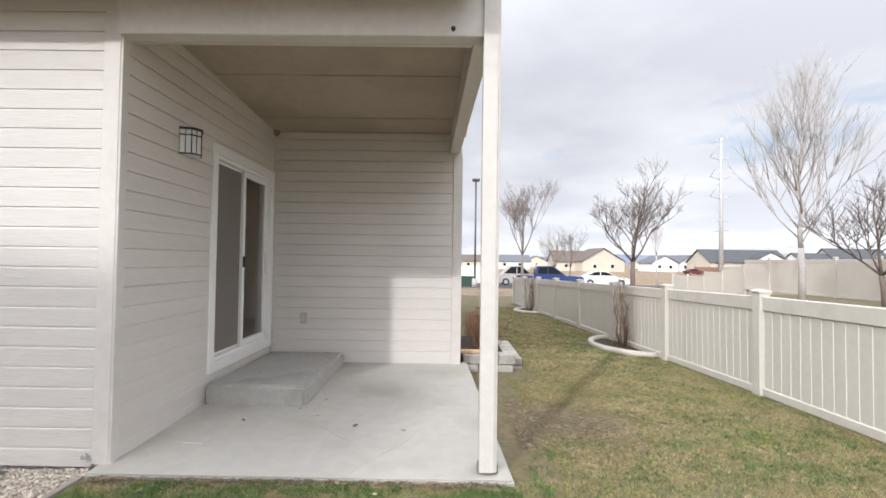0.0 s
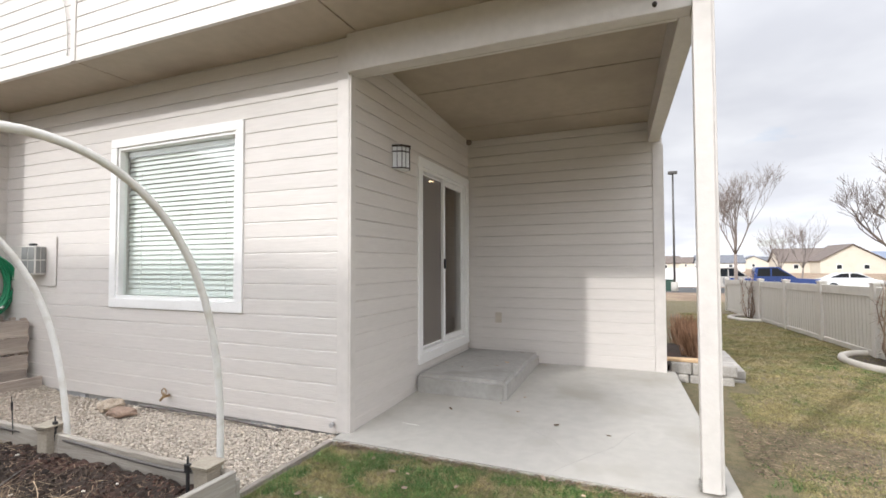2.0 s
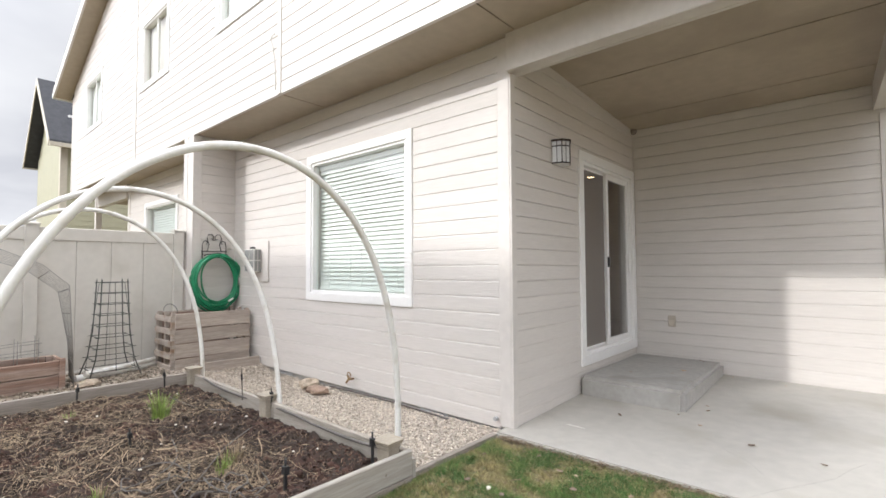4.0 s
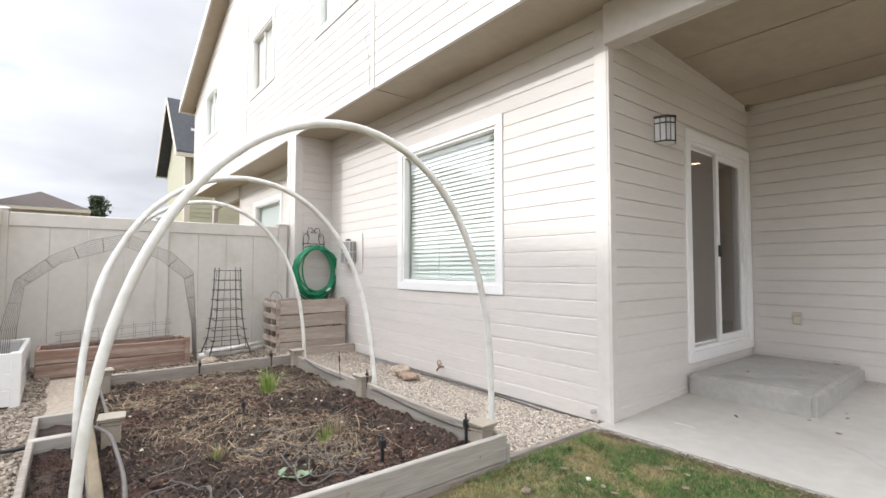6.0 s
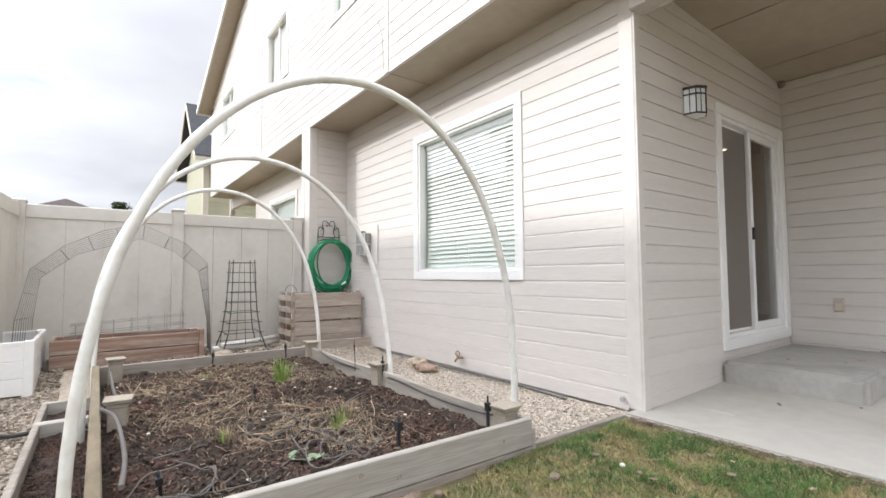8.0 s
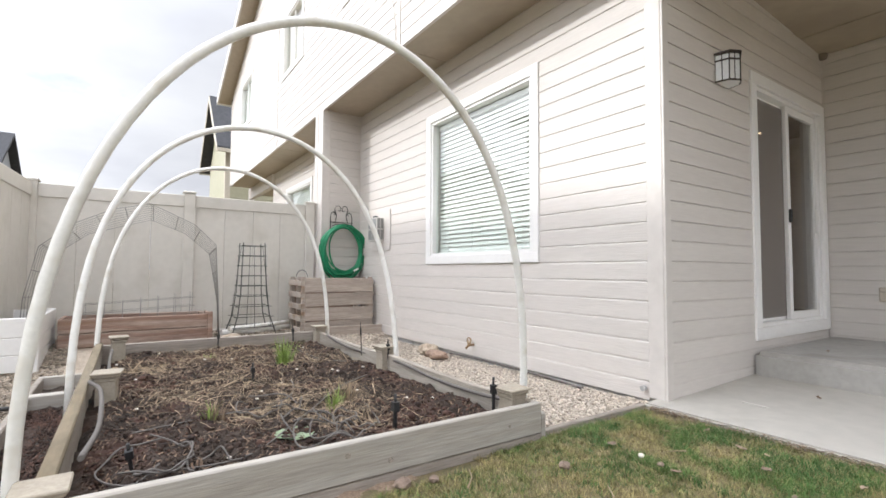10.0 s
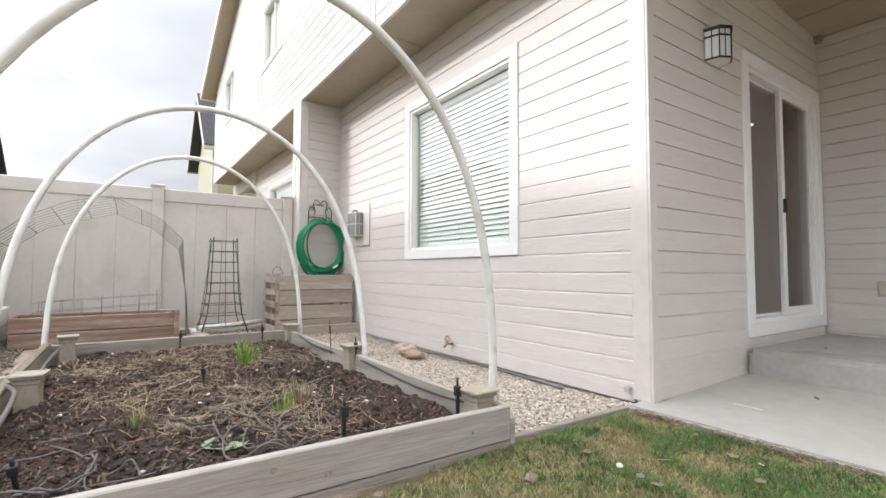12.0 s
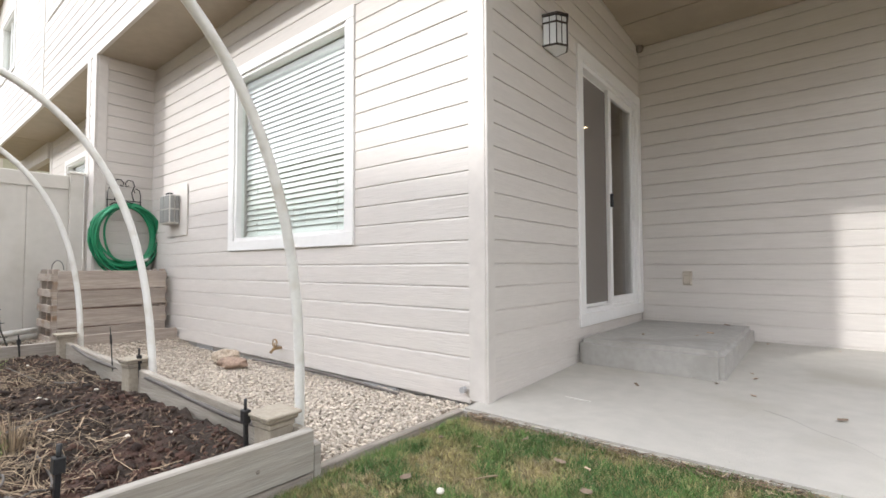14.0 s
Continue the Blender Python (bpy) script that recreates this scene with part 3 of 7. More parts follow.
trim("trim_upper_east", (HOUSE_R - 0.10, UP - 0.024, SOF - 0.024), (HOUSE_R + 0.022, UP - 0.001, EAVE - 0.16))
tagged(bx("foundation", (-7.05, FACE + 0.012, -0.3), (SIDE - 0.01, FACE + 0.15, -0.032), FOUNDATION), "grey concrete foundation strip under the siding", "foundation", kind="structure")

# interior shells behind the openings
room = bmesh.new()
for a, b in (((-7.0, 9.0, 0.3), (-2.12, 9.1, 2.9)), ((-7.1, FACE + 0.15, 0.3), (-7.0, 9.1, 2.9)), ((-2.22, BACK + 0.2, 0.3), (-2.12, 9.0, 2.9))):
    box(room, a, b)
tagged(part("wall_interior", room, PLASTER), "plain warm plaster walls of the room inside", "wall", kind="structure")
tagged(bx("floor_interior", (-7.1, FACE + 0.15, 0.2), (-2.12, 9.1, 0.3), CARPET), "brown floor of the room inside", "floor", kind="structure")
tagged(bx("ceiling_interior", (-7.1, FACE + 0.15, 2.9), (-2.12, 9.1, 3.0), PLASTER), "plain ceiling of the room inside", "ceiling", kind="structure")
LAMPGLOW = glow_mat("warm_lamp_disc", (1.0, 0.72, 0.42), 6.0)
for lx, ly in ((-3.2, 6.9), (-3.4, 8.2), (-4.6, 7.4)):
    d = thing("recessed_light", (lx, ly, 2.895), "small lit recessed ceiling light indoors", "ceiling light", "lights in the room")
    bm = bmesh.new()
    bmesh.ops.create_cone(bm, segments=16, radius1=0.07, radius2=0.07, depth=0.008, cap_ends=True)
    part("lens", bm, LAMPGLOW, d)
    bm = bmesh.new()
    tube(bm, [(0.078 * math.cos(a * math.pi / 8), 0.078 * math.sin(a * math.pi / 8), -0.002) for a in range(16)], 0.01, 6, closed=True)
    part("ring", bm, WHITE, d)

# ---- patio ----
pat = bmesh.new()
edge = [(-2.13, 3.40), (0.67, 3.40), (0.50, BACK + 0.06), (SIDE - 0.0, BACK + 0.06), (SIDE, FACE), (-2.13, FACE)]
lo = [pat.verts.new((x, y, -0.2)) for x, y in edge]
hi = [pat.verts.new((x, y, -0.01 + 0.03 * (y - 3.43))) for x, y in edge]
pat.faces.new(lo[::-1]), pat.faces.new(hi)
for i in range(len(edge)):
    j = (i + 1) % len(edge)
    pat.faces.new((lo[i], lo[j], hi[j], hi[i]))
bmesh.ops.recalc_face_normals(pat, faces=pat.faces)
es = [e for e in pat.edges if all(v in hi for v in e.verts)]
bmesh.ops.bevel(pat, geom=es, offset=0.012, segments=2, affect="EDGES")
patio_slab = tagged(part("patio_slab", pat, CONCRETE), "pale concrete patio slab with faint stains", "patio", kind="structure")
for line in ([(-0.84, 4.26), (-0.72, 4.18), (-0.625, 4.06), (-0.5, 3.97), (-0.40, 3.82)], [(-0.42, 3.46), (-0.34, 3.60), (-0.22, 3.78), (-0.06, 4.02), (0.0, 4.21), (0.09, 4.40)]):
    part("hairline_crack", tube(bmesh.new(), [(x, y, -0.0095 + 0.03 * (y - 3.43)) for x, y in line], 0.0009, 4), STEP, patio_slab)
stp = box(bmesh.new(), (SIDE + 0.022, 4.74, -0.03), (-1.082, BACK - 0.028, 0.215), 0.0)
bmesh.ops.bevel(stp, geom=stp.edges[:], offset=0.034, segments=5, affect="EDGES")
tagged(part("patio_step", stp, STEP), "single grey concrete step below the sliding door", "step", kind="structure")

# ---- window with blinds ----


def window(name, x0, x1, z0, z1, y, blinds=True, split=True, label="white framed window in beige siding"):
    """A window in a wall that faces -y: trim, frame, panes, and blinds behind. y is the wall's face."""
    w = thing(name, (0, 0, 0), label, "window", kind="structure")
    frame_trim("casing", "y", y - 0.003, -1, x0, x1, z0, z1, 0.095, 0.030, WHITE, w)
    frame_trim("window_frame", "y", y + 0.07, -1, x0 + 0.092, x1 - 0.092, z0 + 0.092, z1 - 0.092, 0.032, 0.085, WHITE, w)
    a, b, c, d = x0 + 0.12, x1 - 0.12, z0 + 0.12, z1 - 0.12
    cols = [(a, b)]
    if split:
        m = (a + b) / 2
        bx("mullion", (m - 0.022, y + 0.02, c), (m + 0.022, y + 0.065, d), WHITE, w, 0.003)
        cols = [(a, m - 0.018), (m + 0.018, b)]
    for p, q in cols:
        bm = bmesh.new()
        vs = [bm.verts.new(v) for v in ((p, y + 0.04, c), (q, y + 0.04, c), (q, y + 0.04, d), (p, y + 0.04, d))]
        bm.faces.new(vs)
        pane = part("pane", bm, GLASS, w)
        pane.visible_shadow = False
    return w


def blind(name, x0, x1, z0, z1, y, step, slat, label):
    bl = thing(name, ((x0 + x1) / 2, y, z0), label, "blind")
    hw, h = (x1 - x0) / 2, z1 - z0
    bx("head_rail", (-hw, -0.025, h - 0.05), (hw, 0.03, h), BLIND, bl, 0.004)
    bx("bottom_rail", (-hw, -0.022, 0.0), (hw, 0.022, 0.022), BLIND, bl, 0.004)
    bm = bmesh.new()
    t = math.radians(-67)
    dy, dz = slat / 2 * math.cos(t), slat / 2 * math.sin(t)
    pts = [(-dy, dz), (-dy * 0.3, dz * 0.3 + 0.003), (dy * 0.4, -dz * 0.4 + 0.003), (dy, -dz), (dy, -dz - 0.003), (dy * 0.4, -dz * 0.4), (-dy * 0.3, dz * 0.3), (-dy, dz - 0.003)]
    prism(bm, pts, "x", -hw, hw)
    first = part("slat", bm, BLIND, bl)
    z = 0.05
    first.location.z = z
    while z + step < h - 0.06:
        z += step
        o = new("slat", first.data)
        o.parent = bl
        o.location.z = z
    for cx in (-hw * 0.72, 0.0, hw * 0.72):
        bm = tube(bmesh.new(), [(cx, -0.028, 0.01), (cx, -0.028, h - 0.03)], 0.0015, 4)
        part("cord", bm, BLIND, bl)
    return bl


window("window_1", *WIN, FACE, split=False, label="large square white framed window with closed blinds")
blind("window_blind", WHOLE[0] + 0.004, WHOLE[1] - 0.004, WHOLE[2] + 0.034, WHOLE[3] - 0.03, FACE + 0.115, 0.050, 0.05, "white horizontal slatted blind, lowered and half tilted")
nw = (mirror(WIN[1]), mirror(WIN[0]), WIN[2], WIN[3])
window("window_2", *nw, FACE, split=False, label="white framed window of the adjoining home")
blind("window_blind", nw[0] + 0.14, nw[1] - 0.14, nw[2] + 0.13, nw[3] - 0.12, FACE + 0.115, 0.050, 0.05, "white lowered blind behind the neighbour's window")
for i, (a, b, c, d) in enumerate(UPWIN):
    window("window_" + str(i + 3), a, b, c, d, UP, label="upper storey white window with pale curtain behind")
    bx("curtain_backing", (a + 0.1, UP + 0.10, c + 0.1), (b - 0.1, UP + 0.115, d - 0.1), BLIND if i != 1 else PLASTER, bpy.data.objects["window_" + str(i + 3)])

# ---- sliding door ----
door = thing("door_1", (0, 0, 0), "white framed sliding glass patio door, closed", "sliding door", kind="structure")
frame_trim("casing", "x", SIDE + 0.003, 1, DOOR[0], DOOR[1], DOOR[2], DOOR[3], 0.10, 0.030, WHITE, door)
y0, y1, c, d = DOOR[0] + 0.095, DOOR[1] - 0.095, DOOR[2] + 0.095, DOOR[3] - 0.095
frame_trim("door_frame", "x", SIDE - 0.11, 1, y0, y1, c, d, 0.035, 0.115, WHITE, door)
my = 5.60


def sash(name, xa, a, b, w, screen=False):
    s = bmesh.new()
    for p, q, e, f in ((a, b, d - 0.04 - w, d - 0.035), (a, b, c + 0.035, c + 0.04 + w), (a, a + w, c + 0.04 + w, d - 0.04 - w), (b - w, b, c + 0.04 + w, d - 0.04 - w)):
        box(s, (xa - 0.018, p, e), (xa + 0.018, q, f), 0.004)
    fr = part(name, s, WHITE, door)
    bm = bmesh.new()
    vs = [bm.verts.new(v) for v in ((xa, a + w, c + 0.04 + w), (xa, b - w, c + 0.04 + w), (xa, b - w, d - 0.04 - w), (xa, a + w, d - 0.04 - w))]
    bm.faces.new(vs)
    p = part("pane", bm, DOOR_GLASS, fr)
    p.visible_shadow = False
    return fr


sash("fixed_sash", SIDE - 0.075, y0 + 0.03, my + 0.03, 0.03)
bm = bmesh.new()
bm.faces.new([bm.verts.new(v) for v in ((SIDE - 0.050, y0 + 0.055, c + 0.06), (SIDE - 0.050, my + 0.0, c + 0.06), (SIDE - 0.050, my + 0.0, d - 0.06), (SIDE - 0.050, y0 + 0.055, d - 0.06))])
part("insect_screen", bm, SCREEN, door, "grey insect screen")
sl = sash("sliding_sash", SIDE - 0.03, my - 0.02, y1 - 0.034, 0.062)
bx("latch", (SIDE - 0.012, my - 0.018, 1.30), (SIDE + 0.012, my + 0.012, 1.42), BLACK, sl, 0.004, "black latch")
bx("pull_handle", (SIDE - 0.012, y1 - 0.085, 1.22), (SIDE + 0.02, y1 - 0.062, 1.48), WHITE, sl, 0.006)

# siding boards
boards(wall_front, "y", FACE, -1, -7.028, SIDE - 0.116, -0.03, SOF - 0.002, [WIN])
boards(wall_patio_side, "x", SIDE, 1, FACE + 0.051, BACK - 0.023, 0.0, slope_z(FACE), [DOOR])
boards(wall_patio_back, "y", BACK, -1, SIDE + 0.023, HOUSE_R - 0.101, 0.06, CEIL - 0.001)
boards(wall_party, "x", -7.05, 1, UP + 0.101, FACE - 0.023, -0.03, SOF - 0.002)
boards(wall_party, "y", UP, -1, mirror(-7.156), -7.156, -0.03, SOF - 0.024)
boards(wall_neighbour, "y", FACE, -1, mirror(SIDE) + 0.116, mirror(-7.05), -0.03, SOF - 0.002, [nw])
boards(wall_neighbour_back, "y", BACK, -1, HOUSE_L, mirror(SIDE), -0.03, CEIL)
boards(wall_upper, "y", UP, -1, HOUSE_L + 0.091, HOUSE_R - 0.101, SOF - 0.001, 8.2, UPWIN + [(-4.706, -4.634, 3.0, 7.7), (mirror(-4.634), mirror(-4.706), 3.0, 7.7)], limit=rake)
boards(wall_east, "x", HOUSE_R, 1, BACK + 0.101, 9.0, 0.0, 2.9)

# ---- low vinyl fence by the lawn ----
FENCE_DX = -0.050


def fence_x(y):
    return 3.76 + FENCE_DX * (y - 5.67)


def fence_post(height, wide, material, name="fence_post"):
    p = thing(name, (0, 0, 0), "almond vinyl fence post with a flat cap", "fence post", "posts of the low fence")
    bx("shaft", (-wide / 2, -wide / 2, -0.15), (wide / 2, wide / 2, height), material, p, 0.004)
    bm = box(bmesh.new(), (-wide / 2 - 0.014, -wide / 2 - 0.014, height), (wide / 2 + 0.014, wide / 2 + 0.014, height + 0.022), 0.004)
    prism(bm, [(-wide / 2, height + 0.022), (wide / 2, height + 0.022), (0.0, height + 0.040)], "y", -wide / 2, wide / 2)
    part("cap", bm, material, p)
    return p


def low_panel(length, h):
    """A low fence panel along +y from 0: two rails and grooved pickets."""
    p = thing("fence_section", (0, 0, 0), "almond vinyl fence panel with a solid top rail and upright pickets", "fence panel", "panels of the low fence")
    bx("top_rail", (-0.028, 0.06, h - 0.17), (0.028, length - 0.06, h - 0.01), PVC, p, 0.008)
    bx("bottom_rail", (-0.028, 0.06, 0.0), (0.028, length - 0.06, 0.09), PVC, p, 0.008)
    n = 15
    w = (length - 0.13) / n
    first = None
    for i in range(n):
        if first is None:
            bm = box(bmesh.new(), (-0.011, 0.004, 0.085), (0.011, w * 0.66, h - 0.165), 0.004)
            box(bm, (-0.005, w * 0.66 - 0.001, 0.085), (0.005, w + 0.005, h - 0.165))
            first = part("picket", bm, PVC, p)
            o = first
        else:
            o = new("picket", first.data)
            o.parent = p
        o.location = (0, 0.065 + i * w, 0)
    return p


SPAN = 2.03
POSTS_Y = [5.67 + SPAN * i for i in range(-4, 8)]
base_post, base_panel = fence_post(1.15, 0.127, PVC), low_panel(SPAN, 1.11)
for i, y in enumerate(POSTS_Y):
    z = g(0, y)
    turn = math.degrees(math.atan(-FENCE_DX))
    m = pose(fence_x(y), y, z, 0, 0, turn)
    if i == 0:
        base_post.matrix_basis = m
    else:
        copy_thing(base_post, m)
    if i < len(POSTS_Y) - 1:
        tilt = math.degrees(math.atan2(g(0, y + SPAN) - z, SPAN))
        m2 = pose(fence_x(y), y, z + 0.01, 0, 0, turn) @ pose(0, 0, 0, tilt, 0, 0)
        if i == 0:
            base_panel.matrix_basis = m2
        else:
            copy_thing(base_panel, m2)

# ---- tall privacy fence ----
BACK_X, TALL = -7.30, 1.86


def tall_panel(length, h, boards_n):
    p = thing("privacy_fence_section", (0, 0, 0), "tall almond vinyl privacy fence panel of wide boards", "fence panel", "panels of the privacy fence")
    bx("top_rail", (-0.025, 0.06, h - 0.19), (0.025, length - 0.06, h - 0.03), PVC, p, 0.008)
    bx("bottom_rail", (-0.025, 0.06, 0.02), (0.025, length - 0.06, 0.14), PVC, p, 0.008)
    w = (length - 0.12) / boards_n
    for i in range(boards_n):
        bx("board", (-0.012, 0.061 + i * w, 0.13), (0.012, 0.058 + (i + 1) * w, h - 0.18), PVC, p, 0.004)
    return p


tall_post_base = None
for y in (-0.37, 1.225, 2.83):
    m = pose(BACK_X, y, -0.1)
    if tall_post_base is None:
        tall_post_base = fence_post(TALL + 0.08, 0.127, PVC)
        tagged(tall_post_base, "tall almond vinyl fence post with a flat cap", "fence post", "posts of the privacy fence")
        tall_post_base.matrix_basis = m
    else:
        copy_thing(tall_post_base, m)
tp = tall_panel(1.6, TALL + 0.09, 4)
tp.matrix_basis = pose(BACK_X, -0.37, -0.1)
copy_thing(tp, pose(BACK_X, 1.228, -0.1))
tr = tall_panel(1.5, TALL + 0.09, 4)
tr.matrix_basis = pose(BACK_X + 0.0, -0.37, -0.1, 0, 0, -90 - 4)

# ---- gravel ----
rng = np.random.default_rng(5)


def gravel_z(x):
    z = -0.062 - 0.016 * min(2.0, max(0.0, -2.15 - x))
    return z + 0.11 * min(1.0, max(0.0, (-5.85 - x) / 0.55))


grv = bmesh.new()
for x0, x1, y0, y1 in ((-7.05, -2.13, 2.44, 3.60), (-7.25, -2.2, -0.6, 0.42), (-7.25, -5.3, 0.42, 2.44)):
    n = max(1, int((x1 - x0) / 0.3))
    for i in range(n):
        a, b = x0 + (x1 - x0) * i / n, x0 + (x1 - x0) * (i + 1) / n
        grv.faces.new([grv.verts.new((x, y, gravel_z(x) + (0.004 if y < 1 else 0.0))) for x, y in ((a, y0), (b, y0), (b, y1), (a, y1))])
tagged(part("gravel_ground", grv, GRAVEL_BED), "bed of tan gravel along the house wall", "gravel", kind="structure")


def pebbles(name, zones, size, material, label):
    """Loose stones, each a squashed and turned octahedron with knocked corners."""
    base = np.array([(1, 0, 0), (-1, 0, 0), (0, 1, 0), (0, -1, 0), (0, 0, 1), (0, 0, -1), (.62, .62, .55), (-.62, .62, .5), (.62, -.62, .5), (-.62, -.62, .55)], float)
    tri = np.array([(0, 6, 8), (6, 2, 4), (6, 4, 8), (8, 4, 3), (8, 3, 0), (2, 7, 4), (7, 9, 4), (9, 3, 4), (7, 1, 9), (9, 1, 3), (7, 2, 1), (0, 2, 6), (0, 5, 2), (2, 5, 1), (1, 5, 3), (3, 5, 0), (8, 0, 6), (3, 9, 4)])
    vs, fs, k = [], [], 0
    for x0, x1, y0, y1, n in zones:
        p = np.stack([rng.uniform(x0, x1, n), rng.uniform(y0, y1, n)], 1)
        for i in range(n):
            s = size * rng.uniform(0.5, 1.35)
            sc = s * np.array([1, rng.uniform(0.55, 0.95), rng.uniform(0.4, 0.7)])
            v = base * sc * rng.uniform(0.82, 1.12, (10, 1))
            a, b = rng.uniform(0, 6.28), rng.normal(0, 0.35)
            ca, sa, cb, sb = math.cos(a), math.sin(a), math.cos(b), math.sin(b)
            v = v @ np.array([[1, 0, 0], [0, cb, sb], [0, -sb, cb]]) @ np.array([[ca, sa, 0], [-sa, ca, 0], [0, 0, 1]])
            v += (p[i, 0], p[i, 1], gravel_z(p[i, 0]) + rng.uniform(0.0, 0.018))
            vs.append(v)
            fs.append(tri + k)
            k += 10
    ob = fast_mesh(name, np.concatenate(vs), np.concatenate(fs).ravel(), 3, material)
    return tagged(ob, label, "gravel", kind="stuff")


pebbles("gravel", [(-4.6, -2.16, 2.45, 3.56, 20000), (-7.0, -4.6, 2.45, 3.56, 8500)], 0.0138, PEBBLE, "loose tan and cream gravel stones")
pebbles("dusty_gravel", [(-7.2, -5.35, 0.4, 2.5, 4000), (-7.2, -2.4, -0.6, 0.12, 7500)], 0.019, BROWN_GRAVEL, "darker brown gravel stones beside the planters")

# gravel border board beside the lawn
tagged(bx("edging_board", (-2.155, 2.40, -0.14), (-2.115, 3.40, -0.018), WOOD_DARK, None, 0.006), "thin weathered timber edging beside the gravel", "edging")


def rock(name, loc, size, seed, label, material=ROCK):
    r = random.Random(seed)
    bm = bmesh.new()
    bmesh.ops.create_icosphere(bm, subdivisions=3, radius=1)
    off = Vector((r.random() * 9, r.random() * 9, r.random() * 9))
    for v in bm.verts:
        k = 1 + 0.35 * noise.noise(v.co * 1.3 + off) + 0.12 * noise.noise(v.co * 4 + off)
        v.co = Vector((v.co.x * size[0], v.co.y * size[1], max(v.co.z, -0.55) * size[2])) * k
    ob = part(name, bm, material)
    ob.matrix_basis = pose(*loc, 0, 0, r.random() * 360)
    return tagged(ob, label, "rock", "rocks on the gravel")


rock("rock", (-4.70, 3.36, -0.03), (0.12, 0.085, 0.07), 1, "pale tan sandstone rock on the gravel")
rock("rock", (-4.40, 3.27, -0.035), (0.13, 0.075, 0.055), 2, "flat reddish brown rock on the gravel", ROCK_RED)
rock("rock", (-6.05, 2.62, -0.04), (0.05, 0.04, 0.03), 3, "small pale stone on the gravel")

# ---- large raised bed ----
BX0, BX1, BY0, BY1, BTOP, BBOT = -5.56, -2.06, 0.41, 2.40, 0.155, -0.14
bed = thing("raised_bed", (0, 0, 0), "large weathered timber raised garden bed with dark soil", "raised bed")
bx("front_board", (BX1 - 0.04, BY0 - 0.05, BTOP - 0.158), (BX1, BY1 - 0.0, BTOP), WOOD_GREY, bed, 0.006)
bx("lower_board", (BX1 - 0.045, BY0 - 0.03, BBOT), (BX1 - 0.005, BY1, BTOP - 0.162), WOOD_DARK, bed, 0.006)
for a, b, yy, zz in ((BX0, -3.70, BY1, 0.0), (-3.70, BX1 - 0.042, BY1, 0.0)):
    bm = box(bmesh.new(), (a, yy - 0.04, BBOT), (b, yy, BTOP + zz), 0.006)
    bmesh.ops.subdivide_edges(bm, edges=[e for e in bm.edges if abs(e.verts[0].co.x - e.verts[1].co.x) > 0.5], cuts=10)
    for v in bm.verts:
        s = math.sin(math.pi * (v.co.x - a) / (b - a))
        v.co.y += 0.05 * s
        v.co.z -= 0.035 * s if v.co.z > 0 else 0
    part("side_board", bm, WOOD_GREY_X, bed)
bx("side_board", (BX0, BY0 - 0.045, BBOT), (BX1 - 0.042, BY0, BTOP + 0.0), WOOD_GREY_X, bed, 0.006)
bx("top_rail", (-5.45, BY0 - 0.05, BTOP + 0.002), (BX1 - 0.05, BY0 + 0.004, BTOP + 0.026), WOOD_YELLOW, bed, 0.006)
bx("back_board", (BX0 - 0.04, BY0 - 0.045, BBOT), (BX0, BY1, BTOP - 0.01), WOOD_DARK, bed, 0.006)
for ky, kz, kr in ((1.326, 0.105, 0.014), (1.517, 0.050, 0.015), (2.176, 0.071, 0.009)):
    kn = bmesh.new()
    bmesh.ops.create_cone(kn, segments=14, radius1=kr, radius2=kr * 0.8, depth=0.0045, cap_ends=True, matrix=pose(BX1 - 0.0015, ky, kz, 0, 90, 0))
    part("knot", kn, KNOT, bed, "dark knot in the board")
bx("end_block", (BX1 - 0.10, BY1 + 0.002, BBOT), (BX1 - 0.01, BY1 + 0.04, BTOP - 0.06), WOOD_GREY, bed, 0.006)

nx, ny = 175, 100
sv = []
for j in range(ny + 1):
    for i in range(nx + 1):
        x, y = BX0 + (BX1 - 0.04 - BX0) * i / nx, BY0 + (BY1 - 0.02 - BY0) * j / ny
        p = Vector((x, y, 0))
        z = 0.045 + 0.045 * noise.noise(p * 1.7) + 0.035 * noise.noise(p * 5) + 0.028 * noise.noise(p * 14) + 0.017 * noise.noise(p * 33)
        z -= 0.05 * max(0, 1 - min(i, nx - i) / 8)
        z -= 0.035 * max(0, 1 - min(j, ny - j) / 6)
        sv.append((x, y, z))


def soil_z(x, y):
    i = int(np.clip(round((x - BX0) / (BX1 - 0.04 - BX0) * nx), 0, nx))
    j = int(np.clip(round((y - BY0) / (BY1 - 0.02 - BY0) * ny), 0, ny))
    return sv[j * (nx + 1) + i][2]


sf = [(j * (nx + 1) + i, j * (nx + 1) + i + 1, (j + 1) * (nx + 1) + i + 1, (j + 1) * (nx + 1) + i) for j in range(ny) for i in range(nx)]
tagged(raw_mesh("garden_soil", sv, sf, SOIL), "dark lumpy garden soil filling the raised bed", "soil", kind="stuff")


